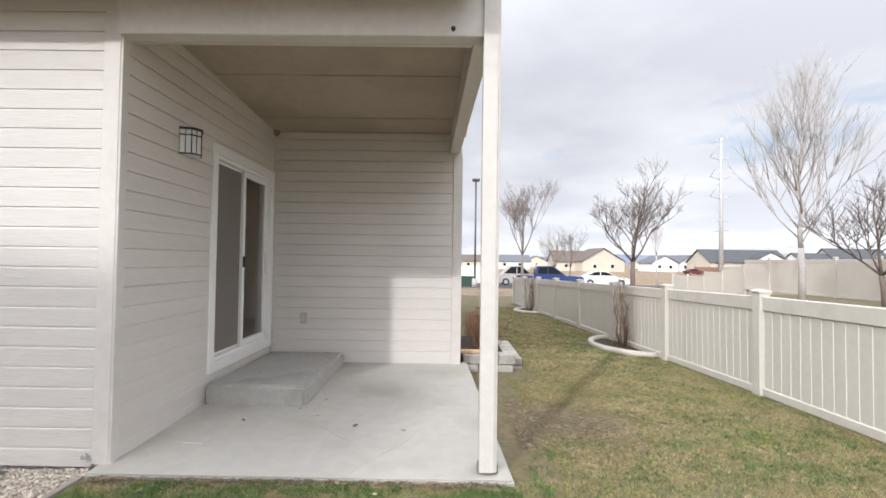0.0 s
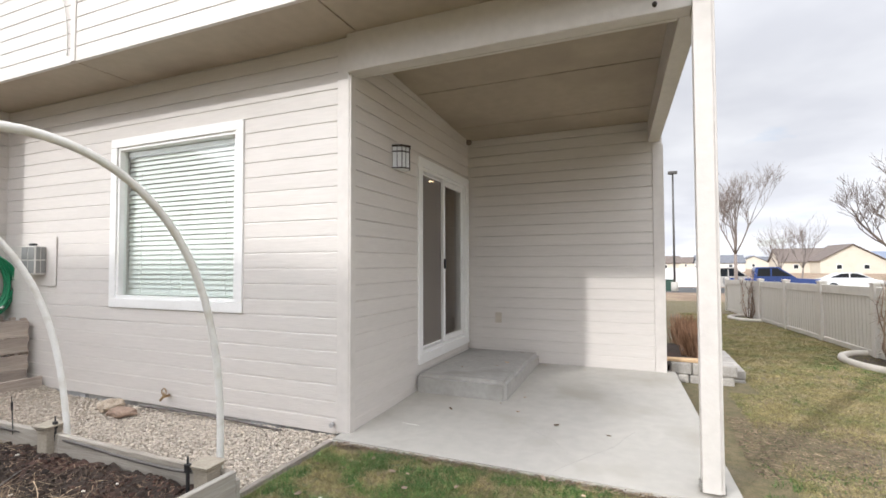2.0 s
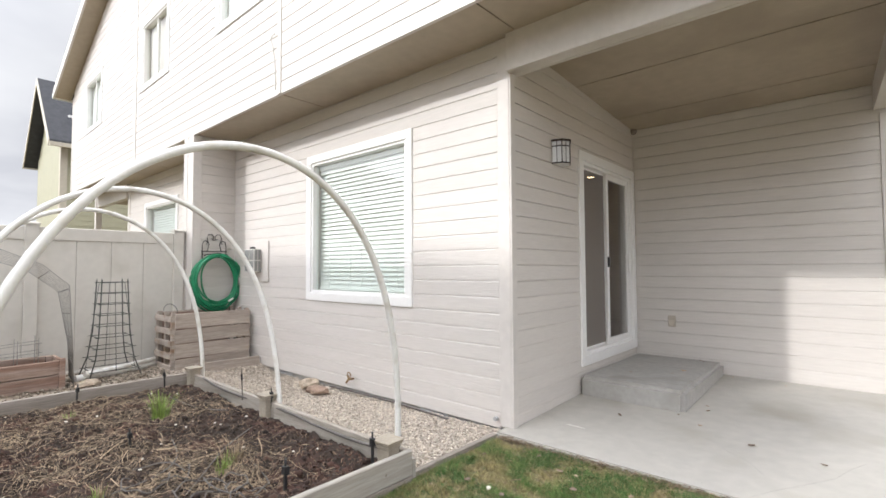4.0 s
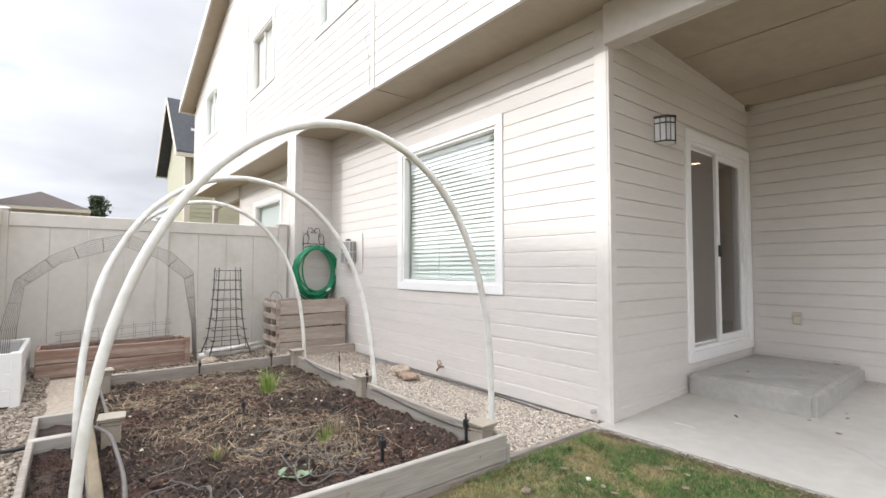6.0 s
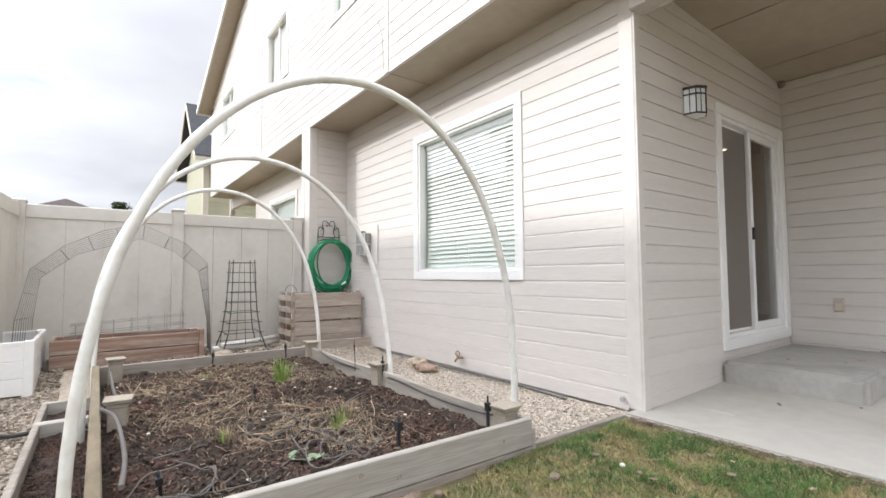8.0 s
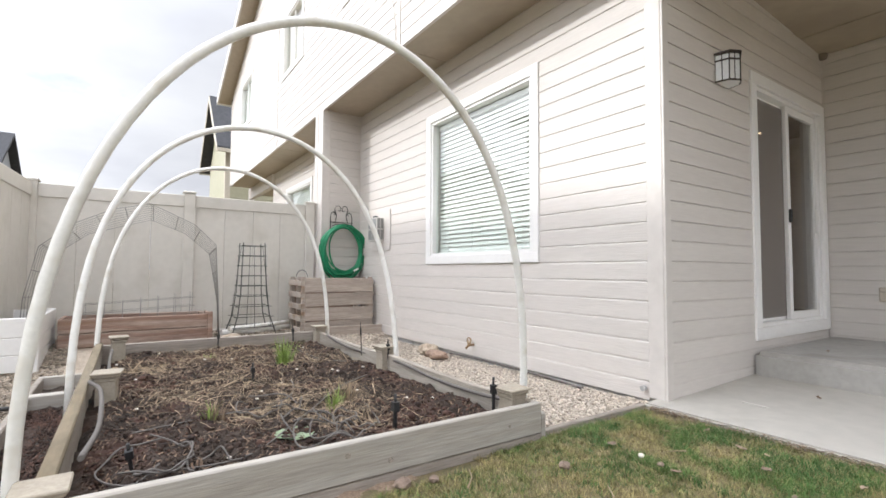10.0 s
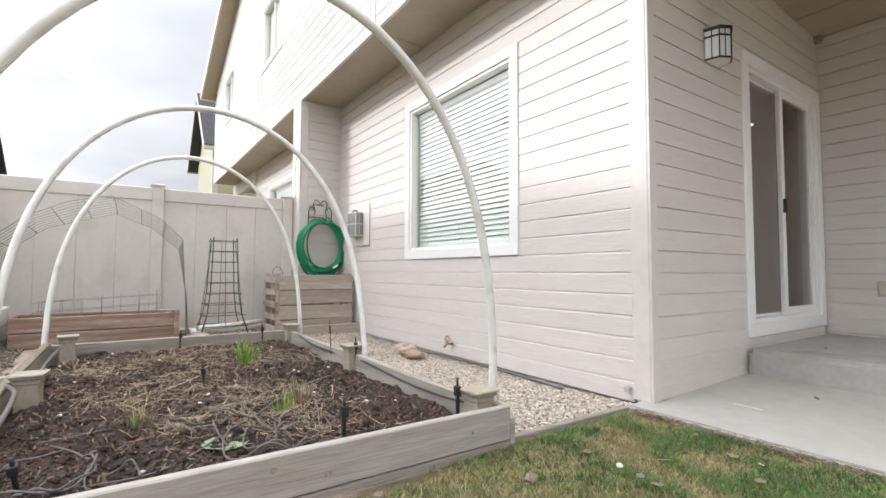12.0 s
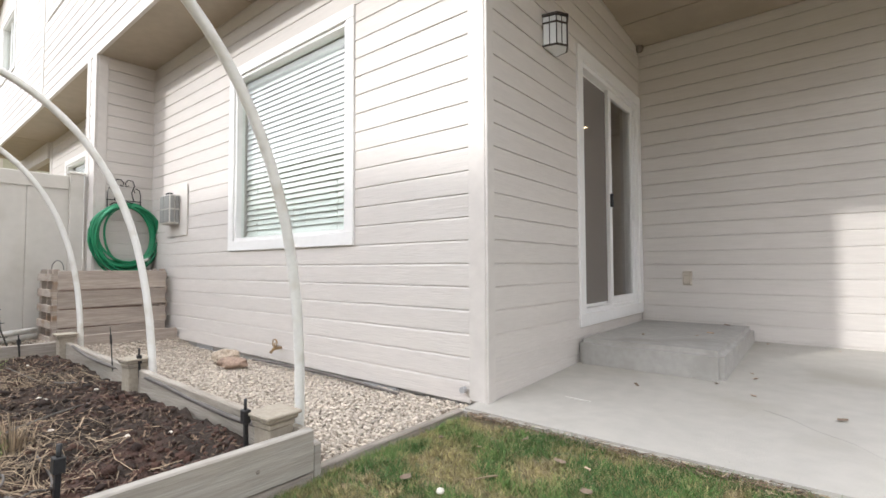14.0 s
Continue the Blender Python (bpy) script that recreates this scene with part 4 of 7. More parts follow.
def scatter_clods(name, n, size, material, label, zone=(BX0 + 0.05, BX1 - 0.08, BY0 + 0.05, BY1 - 0.08)):
    ico = bmesh.new()
    bmesh.ops.create_icosphere(ico, subdivisions=1, radius=1)
    base = np.array([v.co[:] for v in ico.verts])
    tri = np.array([[v.index for v in f.verts] for f in ico.faces])
    ico.free()
    vs, fs, k = [], [], 0
    for _ in range(n):
        x, y = rng.uniform(zone[0], zone[1]), rng.uniform(zone[2], zone[3])
        s = size * rng.choice([0.5, 0.7, 1.0, 1.6], p=[.35, .35, .22, .08])
        v = base * s * rng.uniform(0.6, 1.25, (len(base), 1)) * (1, 1, 0.75)
        vs.append(v + (x, y, soil_z(x, y)))
        fs.append(tri + k)
        k += len(base)
    return tagged(fast_mesh(name, np.concatenate(vs), np.concatenate(fs).ravel(), 3, material), label, "soil", kind="stuff")


def scatter_flat(name, n, size, zone, z, label):
    vs, fs, k = [], [], 0
    for _ in range(n):
        v = np.array([(1, 0, 0), (-1, 0, 0), (0, 1, 0), (0, -1, 0), (0, 0, 1), (0, 0, -1)], float) * size * rng.uniform(0.4, 1.5) * rng.uniform(0.6, 1.3, (6, 1))
        vs.append(v + (rng.uniform(zone[0], zone[1]), rng.uniform(zone[2], zone[3]), z))
        fs.append(np.array([(0, 2, 4), (2, 1, 4), (1, 3, 4), (3, 0, 4), (2, 0, 5), (1, 2, 5), (3, 1, 5), (0, 3, 5)]) + k)
        k += 6
    return tagged(fast_mesh(name, np.concatenate(vs), np.concatenate(fs).ravel(), 3, CLOD), label, "soil", kind="stuff")


scatter_flat("narrow_bed_clods", 3200, 0.0065, (-3.93, -2.22, 0.13, 0.40), 0.008, "crumbs of dark soil in the narrow bed")
scatter_clods("soil_clods", 15000, 0.0095, CLOD, "crumbs and clods of dark soil")
scatter_clods("soil_lumps", 1700, 0.019, CLOD, "larger lumps of dark soil")


def strands(name, n, length, width, zone, zfun, material, label, category, lift=0.03, curl=0.5, upright=0.0, clump=None):
    """Thin bent strips: straw, twigs and blades. Each strip is three quads wide enough to be seen."""
    vs, fs, k = [], [], 0
    for _ in range(n):
        if clump is None:
            x, y = rng.uniform(zone[0], zone[1]), rng.uniform(zone[2], zone[3])
        else:
            c = clump[rng.integers(len(clump))]
            x, y = c[0] + rng.normal(0, c[2]), c[1] + rng.normal(0, c[2])
            x, y = min(max(x, zone[0]), zone[1]), min(max(y, zone[2]), zone[3])
        L = length * rng.uniform(0.4, 1.3)
        a, bend = rng.uniform(0, 6.28), rng.normal(0, curl)
        px, py, h = x, y, rng.uniform(0.002, lift)
        w = width * rng.uniform(0.6, 1.3)
        for s in range(4):
            z = zfun(px, py) + h + upright * L * math.sin(s / 3 * 1.5)
            nxv, nyv = -math.sin(a), math.cos(a)
            q = w * (1 - 0.22 * s)
            vs.append((px - nxv * q, py - nyv * q, z))
            vs.append((px + nxv * q, py + nyv * q, z + w * 0.6))
            a += bend / 3
            step = L / 3 * (1 - 0.75 * upright)
            px, py = px + math.cos(a) * step, py + math.sin(a) * step
            px, py = min(max(px, zone[0]), zone[1]), min(max(py, zone[2]), zone[3])
        for s in range(3):
            b = k + 2 * s
            fs.append((b, b + 1, b + 3, b + 2))
        k += 8
    return tagged(fast_mesh(name, np.array(vs), np.array(fs).ravel(), 4, material), label, category, kind="stuff")


INBED = (BX0 + 0.04, BX1 - 0.07, BY0 + 0.04, BY1 - 0.09)
mid_clumps = [(-4.5, 1.5, 0.24), (-4.0, 1.2, 0.20), (-3.5, 1.35, 0.22), (-4.9, 1.0, 0.22), (-3.15, 1.65, 0.18), (-3.7, 0.85, 0.17), (-3.0, 1.25, 0.16), (-4.4, 2.0, 0.2), (-5.0, 1.75, 0.22), (-2.75, 1.6, 0.14), (-5.2, 1.3, 0.2), (-4.6, 0.7, 0.16)]
strands("straw", 5200, 0.10, 0.0014, INBED, soil_z, STRAW, "dry straw scattered over the soil", "straw", 0.028, 0.22, clump=mid_clumps)
strands("straw_stalks", 260, 0.30, 0.0023, INBED, soil_z, STRAW, "long dry plant stalks lying on the soil", "straw", 0.035, 0.7, clump=mid_clumps)
strands("mulch_bits", 5200, 0.032, 0.0042, INBED, soil_z, BARK_CHIP, "small brown bark and leaf bits on the soil", "mulch", 0.012, 0.3)


def tuft(loc, n, h, material, label, spread=0.05, w=0.004):
    vs, fs, k = [], [], 0
    for _ in range(n):
        a, r = rng.uniform(0, 6.28), rng.uniform(0, spread)
        x, y, L, lean = r * math.cos(a), r * math.sin(a), h * rng.uniform(0.5, 1.15), rng.uniform(0.05, 0.65)
        for s in range(4):
            f = s / 3
            ex = lean * L * f * f
            q = w * (1 - 0.85 * f)
            px, py = x + math.cos(a) * ex, y + math.sin(a) * ex
            vs += [(px - math.sin(a) * q, py + math.cos(a) * q, L * f * (1 - 0.2 * lean * f)), (px + math.sin(a) * q, py - math.cos(a) * q, L * f * (1 - 0.2 * lean * f))]
        fs += [(k + 2 * s, k + 2 * s + 1, k + 2 * s + 3, k + 2 * s + 2) for s in range(3)]
        k += 8
    ob = fast_mesh("grass_tuft", np.array(vs), np.array(fs).ravel(), 4, material)
    ob.location = loc
    return tagged(ob, label, "grass", "tufts in the bed")


def at_soil(x, y, dz=-0.005):
    return (x, y, soil_z(x, y) + dz)


tuft(at_soil(-4.42, 1.72), 110, 0.22, WEED, "upright fresh green grass tuft in the soil", 0.075, 0.004)
tuft(at_soil(-3.00, 1.70), 90, 0.14, STRAW, "straw coloured grass tuft in the soil", 0.09, 0.003)
tuft(at_soil(-2.92, 1.60), 45, 0.13, WEED, "yellow green grass tuft in the soil", 0.06, 0.003)
tuft(at_soil(-2.98, 0.98), 40, 0.10, STRAW, "low straw and green grass tuft", 0.06, 0.003)
tuft(at_soil(-2.95, 0.95), 22, 0.09, WEED, "low green grass tuft", 0.05, 0.003)
tuft(at_soil(-5.05, 1.22), 25, 0.06, WEED, "small seedling weeds by the back board", 0.05, 0.003)

# cabbage-like leaves
cab = thing("leafy_plant", at_soil(-2.55, 1.26), "small pale green leafy vegetable plant", "plant")
for i in range(7):
    bm = bmesh.new()
    bmesh.ops.create_grid(bm, x_segments=4, y_segments=4, size=0.045)
    for v in bm.verts:
        k = 1 - (v.co.x / 0.045) ** 2 * 0.5
        v.co = Vector((v.co.x + 0.045, v.co.y * k, 0.012 + 0.25 * v.co.x * (0.5 + 0.1 * i) + 0.008 * noise.noise(v.co * 60 + Vector((i, 0, 0)))))
    lf = part("leaf", bm, CABBAGE, cab, smooth=True)
    lf.rotation_euler = (0, 0, i * 0.95)

# short posts with plastic caps
def capped_post(loc, h=0.17, rz=0.0):
    p = thing("capped_bed_post", loc, "short timber bed post with a faded plastic cap", "post", "capped posts of the bed", rz)
    bx("stub", (-0.050, -0.050, -0.15), (0.050, 0.050, h - 0.03), CAP, p, 0.004)
    bm = box(bmesh.new(), (-0.056, -0.056, h - 0.055), (0.056, 0.056, h - 0.03), 0.006)
    box(bm, (-0.066, -0.066, h - 0.031), (0.066, 0.066, h - 0.012), 0.007)
    box(bm, (-0.074, -0.074, h - 0.014), (0.074, 0.074, h), 0.004)
    part("cap", bm, CAP, p)
    return p


for x, y, rz in ((-2.19, 2.31, 3), (-3.80, 2.36, 4), (-5.46, 2.38, 0), (-2.16, 0.385, 0), (-3.66, 0.50, -6), (-5.36, 0.53, 5)):
    capped_post((x, y, 0.055 if y > 1 else (0.02 if x > -2.5 else 0.08)), 0.165, rz)

# ---- narrow side bed ----
bed2 = thing("narrow_raised_bed", (0, 0, 0), "narrow weathered timber bed beside the large one", "raised bed")
for x0, x1, yl in ((-3.95, -2.2, 0.12), (-4.55, -4.02, 0.12)):
    bx("long_board", (x0, yl - 0.035, -0.14), (x1, yl, 0.085), WOOD_DARK, bed2, 0.006)
    bx("end_board", (x0 - 0.04, yl - 0.035, -0.14), (x0, BY0 - 0.05, 0.085), WOOD_GREY, bed2, 0.006)
    bx("end_board", (x1, yl - 0.035, -0.14), (x1 + 0.04, BY0 - 0.05, 0.085), WOOD_GREY, bed2, 0.006)
    bm = bmesh.new()
    bmesh.ops.create_grid(bm, x_segments=40, y_segments=10, size=0.5)
    for v in bm.verts:
        v.co = Vector((x0 + (v.co.x + 0.5) * (x1 - x0), yl + (v.co.y + 0.5) * (BY0 - 0.05 - yl), 0))
        v.co.z = 0.0 + 0.02 * noise.noise(v.co * 8) + 0.015 * noise.noise(v.co * 21)
    part("soil_fill", bm, SOIL, bed2)

# ---- pipe hoops ----
def hoop(name, xl, yl, xr, yr, h, power, bow, r=0.0208):
    """A bent pipe from one foot to the other, highest in the middle, leaning out by bow."""
    pts, n = [], 44
    for i in range(n + 1):
        th = math.pi * i / n
        f, s = (1 - math.cos(th)) / 2, math.sin(th) ** power
        pts.append((xl + (xr - xl) * f + bow * s, yl + (yr - yl) * f, -0.1 + (h + 0.1) * s))
    ob = part(name, tube(bmesh.new(), pts, r, 12), PIPE)
    return tagged(ob, "white plastic pipe hoop arching over the raised bed", "hoop", "hoops over the bed")


hoop("pipe_hoop", -2.252, 0.300, -2.303, 2.492, 1.905, 0.762, 0.09)
hoop("pipe_hoop", -3.679, 0.322, -3.687, 2.432, 1.898, 0.668, -0.284)
hoop("pipe_hoop", -5.434, 0.369, -5.466, 2.49, 1.895, 0.716, -0.15)

# ---- drip lines, stakes ----
def hose_line(name, pts, r, material, label, category="hose", smooth_n=6):
    out = []
    P = [Vector(p) for p in pts]
    for i in range(len(P) - 1):
        p0, p1, p2, p3 = P[max(i - 1, 0)], P[i], P[i + 1], P[min(i + 2, len(P) - 1)]
        for s in range(smooth_n):
            t = s / smooth_n
            out.append(0.5 * (2 * p1 + (p2 - p0) * t + (2 * p0 - 5 * p1 + 4 * p2 - p3) * t * t + (3 * p1 - p0 - 3 * p2 + p3) * t ** 3))
    out.append(P[-1])
    return tagged(part(name, tube(bmesh.new(), out, r, 7), material), label, category)


hose_line("soaker_hose", [(-2.22, 2.36, 0.13), (-2.55, 2.36, 0.10), (-3.1, 2.41, 0.075), (-3.55, 2.37, 0.12), (-4.2, 2.41, 0.085), (-4.8, 2.38, 0.10), (-5.15, 2.36, 0.15)], 0.011, DRIP, "grey soaker hose along the bed's inner edge")
hose_line("soaker_hose", [(-2.3, 0.47, 0.2), (-2.8, 0.50, 0.17), (-3.4, 0.48, 0.19), (-3.62, 0.42, 0.2), (-3.75, 0.50, 0.16), (-4.4, 0.49, 0.17), (-5.1, 0.49, 0.16)], 0.011, DRIP, "grey soaker hose along the bed's side board")
hose_line("supply_hose", [(-3.8, 0.42, 0.05), (-4.1, 0.2, 0.02), (-4.3, -0.05, -0.045), (-4.6, -0.3, -0.05), (-4.9, -0.6, -0.05)], 0.014, BLACK, "black supply hose crossing the gravel")
hose_line("wall_hose", [(-2.7, 3.49, -0.05), (-3.4, 3.50, -0.035), (-4.1, 3.48, -0.03), (-4.5, 3.5, -0.05)], 0.010, DRIP, "grey hose along the foot of the wall")
rr = random.Random(11)
for cx, cy, loops in ((-2.58, 1.45, 7), (-2.42, 0.78, 4), (-2.95, 1.25, 2)):
    for k in range(loops):
        rad, a0 = rr.uniform(0.07, 0.2), rr.uniform(0, 6.28)
        ox, oy = cx + rr.uniform(-0.14, 0.14), cy + rr.uniform(-0.14, 0.14)
        pts = []
        for i in range(9):
            a = a0 + i * 0.5
            x, y = ox + rad * math.cos(a) * (1 + 0.15 * i / 9), oy + rad * math.sin(a)
            x, y = min(x, BX1 - 0.08), max(y, BY0 + 0.06)
            pts.append((x, y, soil_z(x, y) + 0.012 + rr.uniform(0, 0.05)))
        hose_line("drip_line", pts, 0.0038, DRIP, "thin grey drip tubing looped on the soil", "drip line", 4)
for pts in ([(-2.9, 0.62), (-3.0, 0.95), (-3.15, 1.3), (-3.4, 1.5), (-3.9, 1.62)], [(-3.6, 2.2), (-3.2, 1.75), (-2.9, 1.45), (-2.7, 1.3)], [(-4.9, 1.95), (-4.5, 2.05), (-4.1, 2.15)], [(-2.4, 0.62), (-2.42, 1.0), (-2.6, 1.25)]):
    hose_line("drip_line", [(x, y, soil_z(x, y) + 0.015) for x, y in pts], 0.0038, DRIP, "thin grey drip tubing lying on the soil", "drip line")


def stake(loc, h, w, lean=0):
    s = thing("drip_stake", loc, "black plastic drip stake stuck in the soil", "stake", "stakes in the bed")
    bx("spike", (-w / 2, -w / 3, -0.05), (w / 2, w / 3, h * 0.75), BLACK, s, 0.001)
    bx("head", (-w * 0.9, -w * 0.7, h * 0.55), (w * 0.9, w * 0.7, h * 0.8), BLACK, s, 0.002)
    part("tip", tube(bmesh.new(), [(0, 0, h * 0.7), (0, 0, h)], w * 0.35, 6), BLACK, s)
    s.matrix_basis = s.matrix_basis @ pose(0, 0, 0, lean, lean, 0)
    return s


stake((-2.26, 2.24, 0.07), 0.20, 0.018, 3)
stake((-2.39, 1.71, 0.03), 0.19, 0.022, -2)
stake((-3.75, 2.37, 0.08), 0.20, 0.016, 2)
stake((-3.82, 1.34, 0.03), 0.15, 0.018, 3)
stake((-5.48, 1.35, 0.06), 0.16, 0.018, -3)
stake((-5.48, 2.1, 0.06), 0.18, 0.016, 4)
stake((-4.35, 2.40, 0.10), 0.26, 0.008, 5)
stake((-2.5, 0.62, 0.04), 0.13, 0.02, 8)

for i in range(26):
    x, y = rr.uniform(BX0 + 0.2, BX1 - 0.2), rr.uniform(BY0 + 0.1, BY1 - 0.2)
    bm = bmesh.new()
    bmesh.ops.create_icosphere(bm, subdivisions=1, radius=0.012)
    for v in bm.verts:
        v.co *= rr.uniform(0.6, 1.3)
        v.co.z *= 0.5
    o = part("pale_pebble", bm, WHITE_CHIP)
    o.location = at_soil(x, y, 0.008)
    tagged(o, "small pale pebble on the dark soil", "pebble", "pebbles on the soil")

# ---- wooden planter, white planter, pallet compost box ----
def plank_planter(loc, lx, ly, h, material, rows, label, thick=0.035):
    p = thing("wooden_planter", loc, label, "planter")
    rh = h / rows
    for i in range(rows):
        for xx in (0, lx - thick):
            bx("side_plank", (xx, 0, i * rh + 0.002), (xx + thick, ly, (i + 1) * rh - 0.007), material, p, 0.006)
        for yy in (0, ly - thick):
            bx("end_plank", (thick, yy, i * rh + 0.002), (lx - thick, yy + thick, (i + 1) * rh - 0.002), material, p, 0.005)
    for xx in (thick, lx - thick - 0.06):
        for yy in (thick, ly - thick - 0.06):
            bx("corner_post", (xx, yy, 0), (xx + 0.06, yy + 0.06, h - 0.01), material, p, 0.004)
    bx("corner_batten", (lx, ly - 0.05, -0.02), (lx + 0.025, ly + 0.005, h + 0.02), material, p, 0.004)
    bm = bmesh.new()
    bmesh.ops.create_grid(bm, x_segments=14, y_segments=30, size=0.5)
    for v in bm.verts:
        v.co = Vector((thick + (v.co.x + 0.5) * (lx - 2 * thick), thick + (v.co.y + 0.5) * (ly - 2 * thick), h * 0.72))
        v.co.z += 0.03 * noise.noise(v.co * 7)
    part("soil_fill", bm, SOIL, p)
    return p


plank_planter((-6.95, 0.0, 0.015), 0.52, 1.42, 0.31, WOOD_TAN, 2, "reddish faded cedar planter box by the fence")


def vinyl_planter(loc, lx, ly, h):
    p = thing("vinyl_planter", loc, "white vinyl raised planter box with grooved boards", "planter")
    t = 0.03
    rows = 3
    rh = (h - 0.05) / rows
    for i in range(rows):
        for xx in (0, lx - t):
            bx("side_board", (xx, 0.05, 0.02 + i * rh), (xx + t, ly - 0.05, 0.02 + (i + 1) * rh - 0.002), WHITE, p, 0.006)
        for yy in (0, ly - t):
            bx("end_board", (0.05, yy, 0.02 + i * rh), (lx - 0.05, yy + t, 0.02 + (i + 1) * rh - 0.002), WHITE, p, 0.006)
    for xx in (0.0, lx - 0.07):
        for yy in (0.0, ly - 0.07):
            bx("corner_post", (xx - 0.004, yy - 0.004, 0), (xx + 0.074, yy + 0.074, h), WHITE, p, 0.008)
    for a, b in (((0.07, -0.002, h - 0.05), (lx - 0.07, 0.034, h - 0.008)), ((0.07, ly - 0.034, h - 0.05), (lx - 0.07, ly + 0.002, h - 0.008)), ((-0.002, 0.07, h - 0.05), (0.034, ly - 0.07, h - 0.008)), ((lx - 0.034, 0.07, h - 0.05), (lx + 0.002, ly - 0.07, h - 0.008))):
        bx("top_rail", a, b, WHITE, p, 0.005)
    bx("soil_fill", (t, t, 0.02), (lx - t, ly - t, h * 0.6), SOIL, p)
    return p


vinyl_planter((-6.87, -0.46, -0.085), 1.13, 0.40, 0.50)

cx0, cx1, cy0, cy1, ch = -6.98, -6.42, 2.48, 3.48, 0.80
crate = thing("compost_box", (cx0, cy0, -0.03), "weathered pallet board compost box against the wall", "compost box")
lx, ly = cx1 - cx0, cy1 - cy0
for z0, z1, lean in ((0.02, 0.185, 0.4), (0.20, 0.375, -0.6), (0.385, 0.555, 0.5), (0.575, 0.765, -0.3)):
    o = bx("front_plank", (0.0, 0.0, 0.0), (0.022, ly - 0.03, z1 - z0), WOOD_PALLET, crate, 0.005)
    o.matrix_basis = pose(lx, 0.03, z0, lean, 0, 0)
    bx("back_plank", (-0.022, 0.0, z0), (0.0, ly, z1 - 0.005), WOOD_PALLET, crate, 0.004)
for i in range(5):
    z0 = 0.04 + i * 0.155
    bx("side_slat", (0.0, -0.022, z0), (lx, 0.0, z0 + 0.075), WOOD_PALLET, crate, 0.004)
    bx("side_slat", (0.0, ly, z0), (lx, ly + 0.022, z0 + 0.075), WOOD_PALLET, crate, 0.004)
for xx in (0.02, lx * 0.5, lx - 0.06):
    bx("upright", (xx, 0.0, 0.0), (xx + 0.05, 0.05, ch - 0.02), WOOD_PALLET, crate, 0.004)
    bx("upright", (xx, ly - 0.05, 0.0), (xx + 0.05, ly, ch - 0.02), WOOD_PALLET, crate, 0.004)
bx("back_screen", (0.002, 0.052, 0.0), (0.01, ly - 0.052, ch - 0.06), WOOD_TAN, crate)
part("wire_handle", tube(bmesh.new(), [(0.2 + 0.25 * math.cos(math.pi * i / 12), 0.1, ch - 0.03 + 0.1 * math.sin(math.pi * i / 12)) for i in range(13)], 0.004, 6), WIRE_DARK, crate)
lb = tagged(bx("loose_plank", (-0.02, -0.42, 0.0), (0.02, 0.42, 0.13), WOOD_PALLET, None, 0.005), "weathered plank standing on edge in the gravel", "plank")
lb.matrix_basis = pose(-6.22, 3.10, -0.03, 0, 0, -4)

# ---- wire arch, obelisk, pipes on the ground ----
arch = thing("wire_arch", (-7.08, 0.0, 0.0), "grey wire mesh garden arch straddling the wooden planter", "garden arch")
NEAR_RING = [(-0.29, 0.02), (-0.265, 0.55), (-0.165, 1.055), (0.10, 1.30), (0.42, 1.47), (0.76, 1.56), (1.20, 1.355), (1.43, 1.13), (1.47, 0.5), (1.49, 0.02)]
FAR_RING = [(-0.20, 0.02), (-0.19, 0.5), (-0.14, 0.97), (0.18, 1.24), (0.50, 1.35), (0.80, 1.445), (1.17, 1.295), (1.455, 1.045), (1.56, 0.42), (1.58, 0.02)]


def along(pts, n):
    seg = [(Vector(a), Vector(b)) for a, b in zip(pts, pts[1:])]
    tot = sum((b - a).length for a, b in seg)
    out = []
    for i in range(n):
        d = tot * i / (n - 1)
        for a, b in seg:
            if d <= (b - a).length + 1e-6:
                out.append(a.lerp(b, d / (b - a).length))
                break
            d -= (b - a).length
    return out


def ring(f):
    """One long wire of the arch, f of the way from the fence side to the open side."""
    return [(0.73 * f, a[0] + (b[0] - a[0]) * f, a[1] + (b[1] - a[1]) * f) for a, b in zip(FAR_RING, NEAR_RING)]


for i in range(9):
    part("rib_wire", tube(bmesh.new(), ring(i / 8), 0.0045 if i in (0, 8) else 0.0028, 6), WIRE, arch)
for p, q in zip(along(ring(0.0), 16), along(ring(1.0), 16)):
    part("cross_wire", tube(bmesh.new(), [p, q], 0.0038, 5), WIRE, arch)

ob_ = thing("wire_obelisk", (-6.72, 1.91, 0.03), "dark green wire obelisk plant support", "plant support")
ht = 1.155
corners = [(-1, -1), (1, -1), (1, 1), (-1, 1)]
for sx, sy in corners:
    part("leg", tube(bmesh.new(), [(sx * 0.24, sy * 0.26, 0), (sx * 0.185, sy * 0.19, ht * 0.2), (sx * 0.145, sy * 0.155, ht * 0.45), (sx * 0.115, sy * 0.13, ht)], 0.007, 6), WIRE_DARK, ob_)
for i in range(9):
    f = (i + 0.7) / 9.0
    q = 0.235 - 0.17 * f if f < 0.5 else 0.15 - 0.05 * (f - 0.5)
    ex = 1.18
    for a, b in (((-q * ex, -q), (q * ex, -q)), ((q, -q * ex), (q, q * ex)), ((q * ex, q), (-q * ex, q)), ((-q, q * ex), (-q, -q * ex))):
        part("rung", tube(bmesh.new(), [(a[0] * 0.95, a[1], ht * f), (b[0] * 0.95, b[1], ht * f)], 0.0045, 5), WIRE_DARK, ob_)
for sx, sy in ((0, -1), (1, 0), (0, 1), (-1, 0)):
    part("stay_wire", tube(bmesh.new(), [(sx * 0.24, sy * 0.25, 0.08), (sx * 0.12, sy * 0.13, ht * 0.97)], 0.0035, 5), WIRE_DARK, ob_)

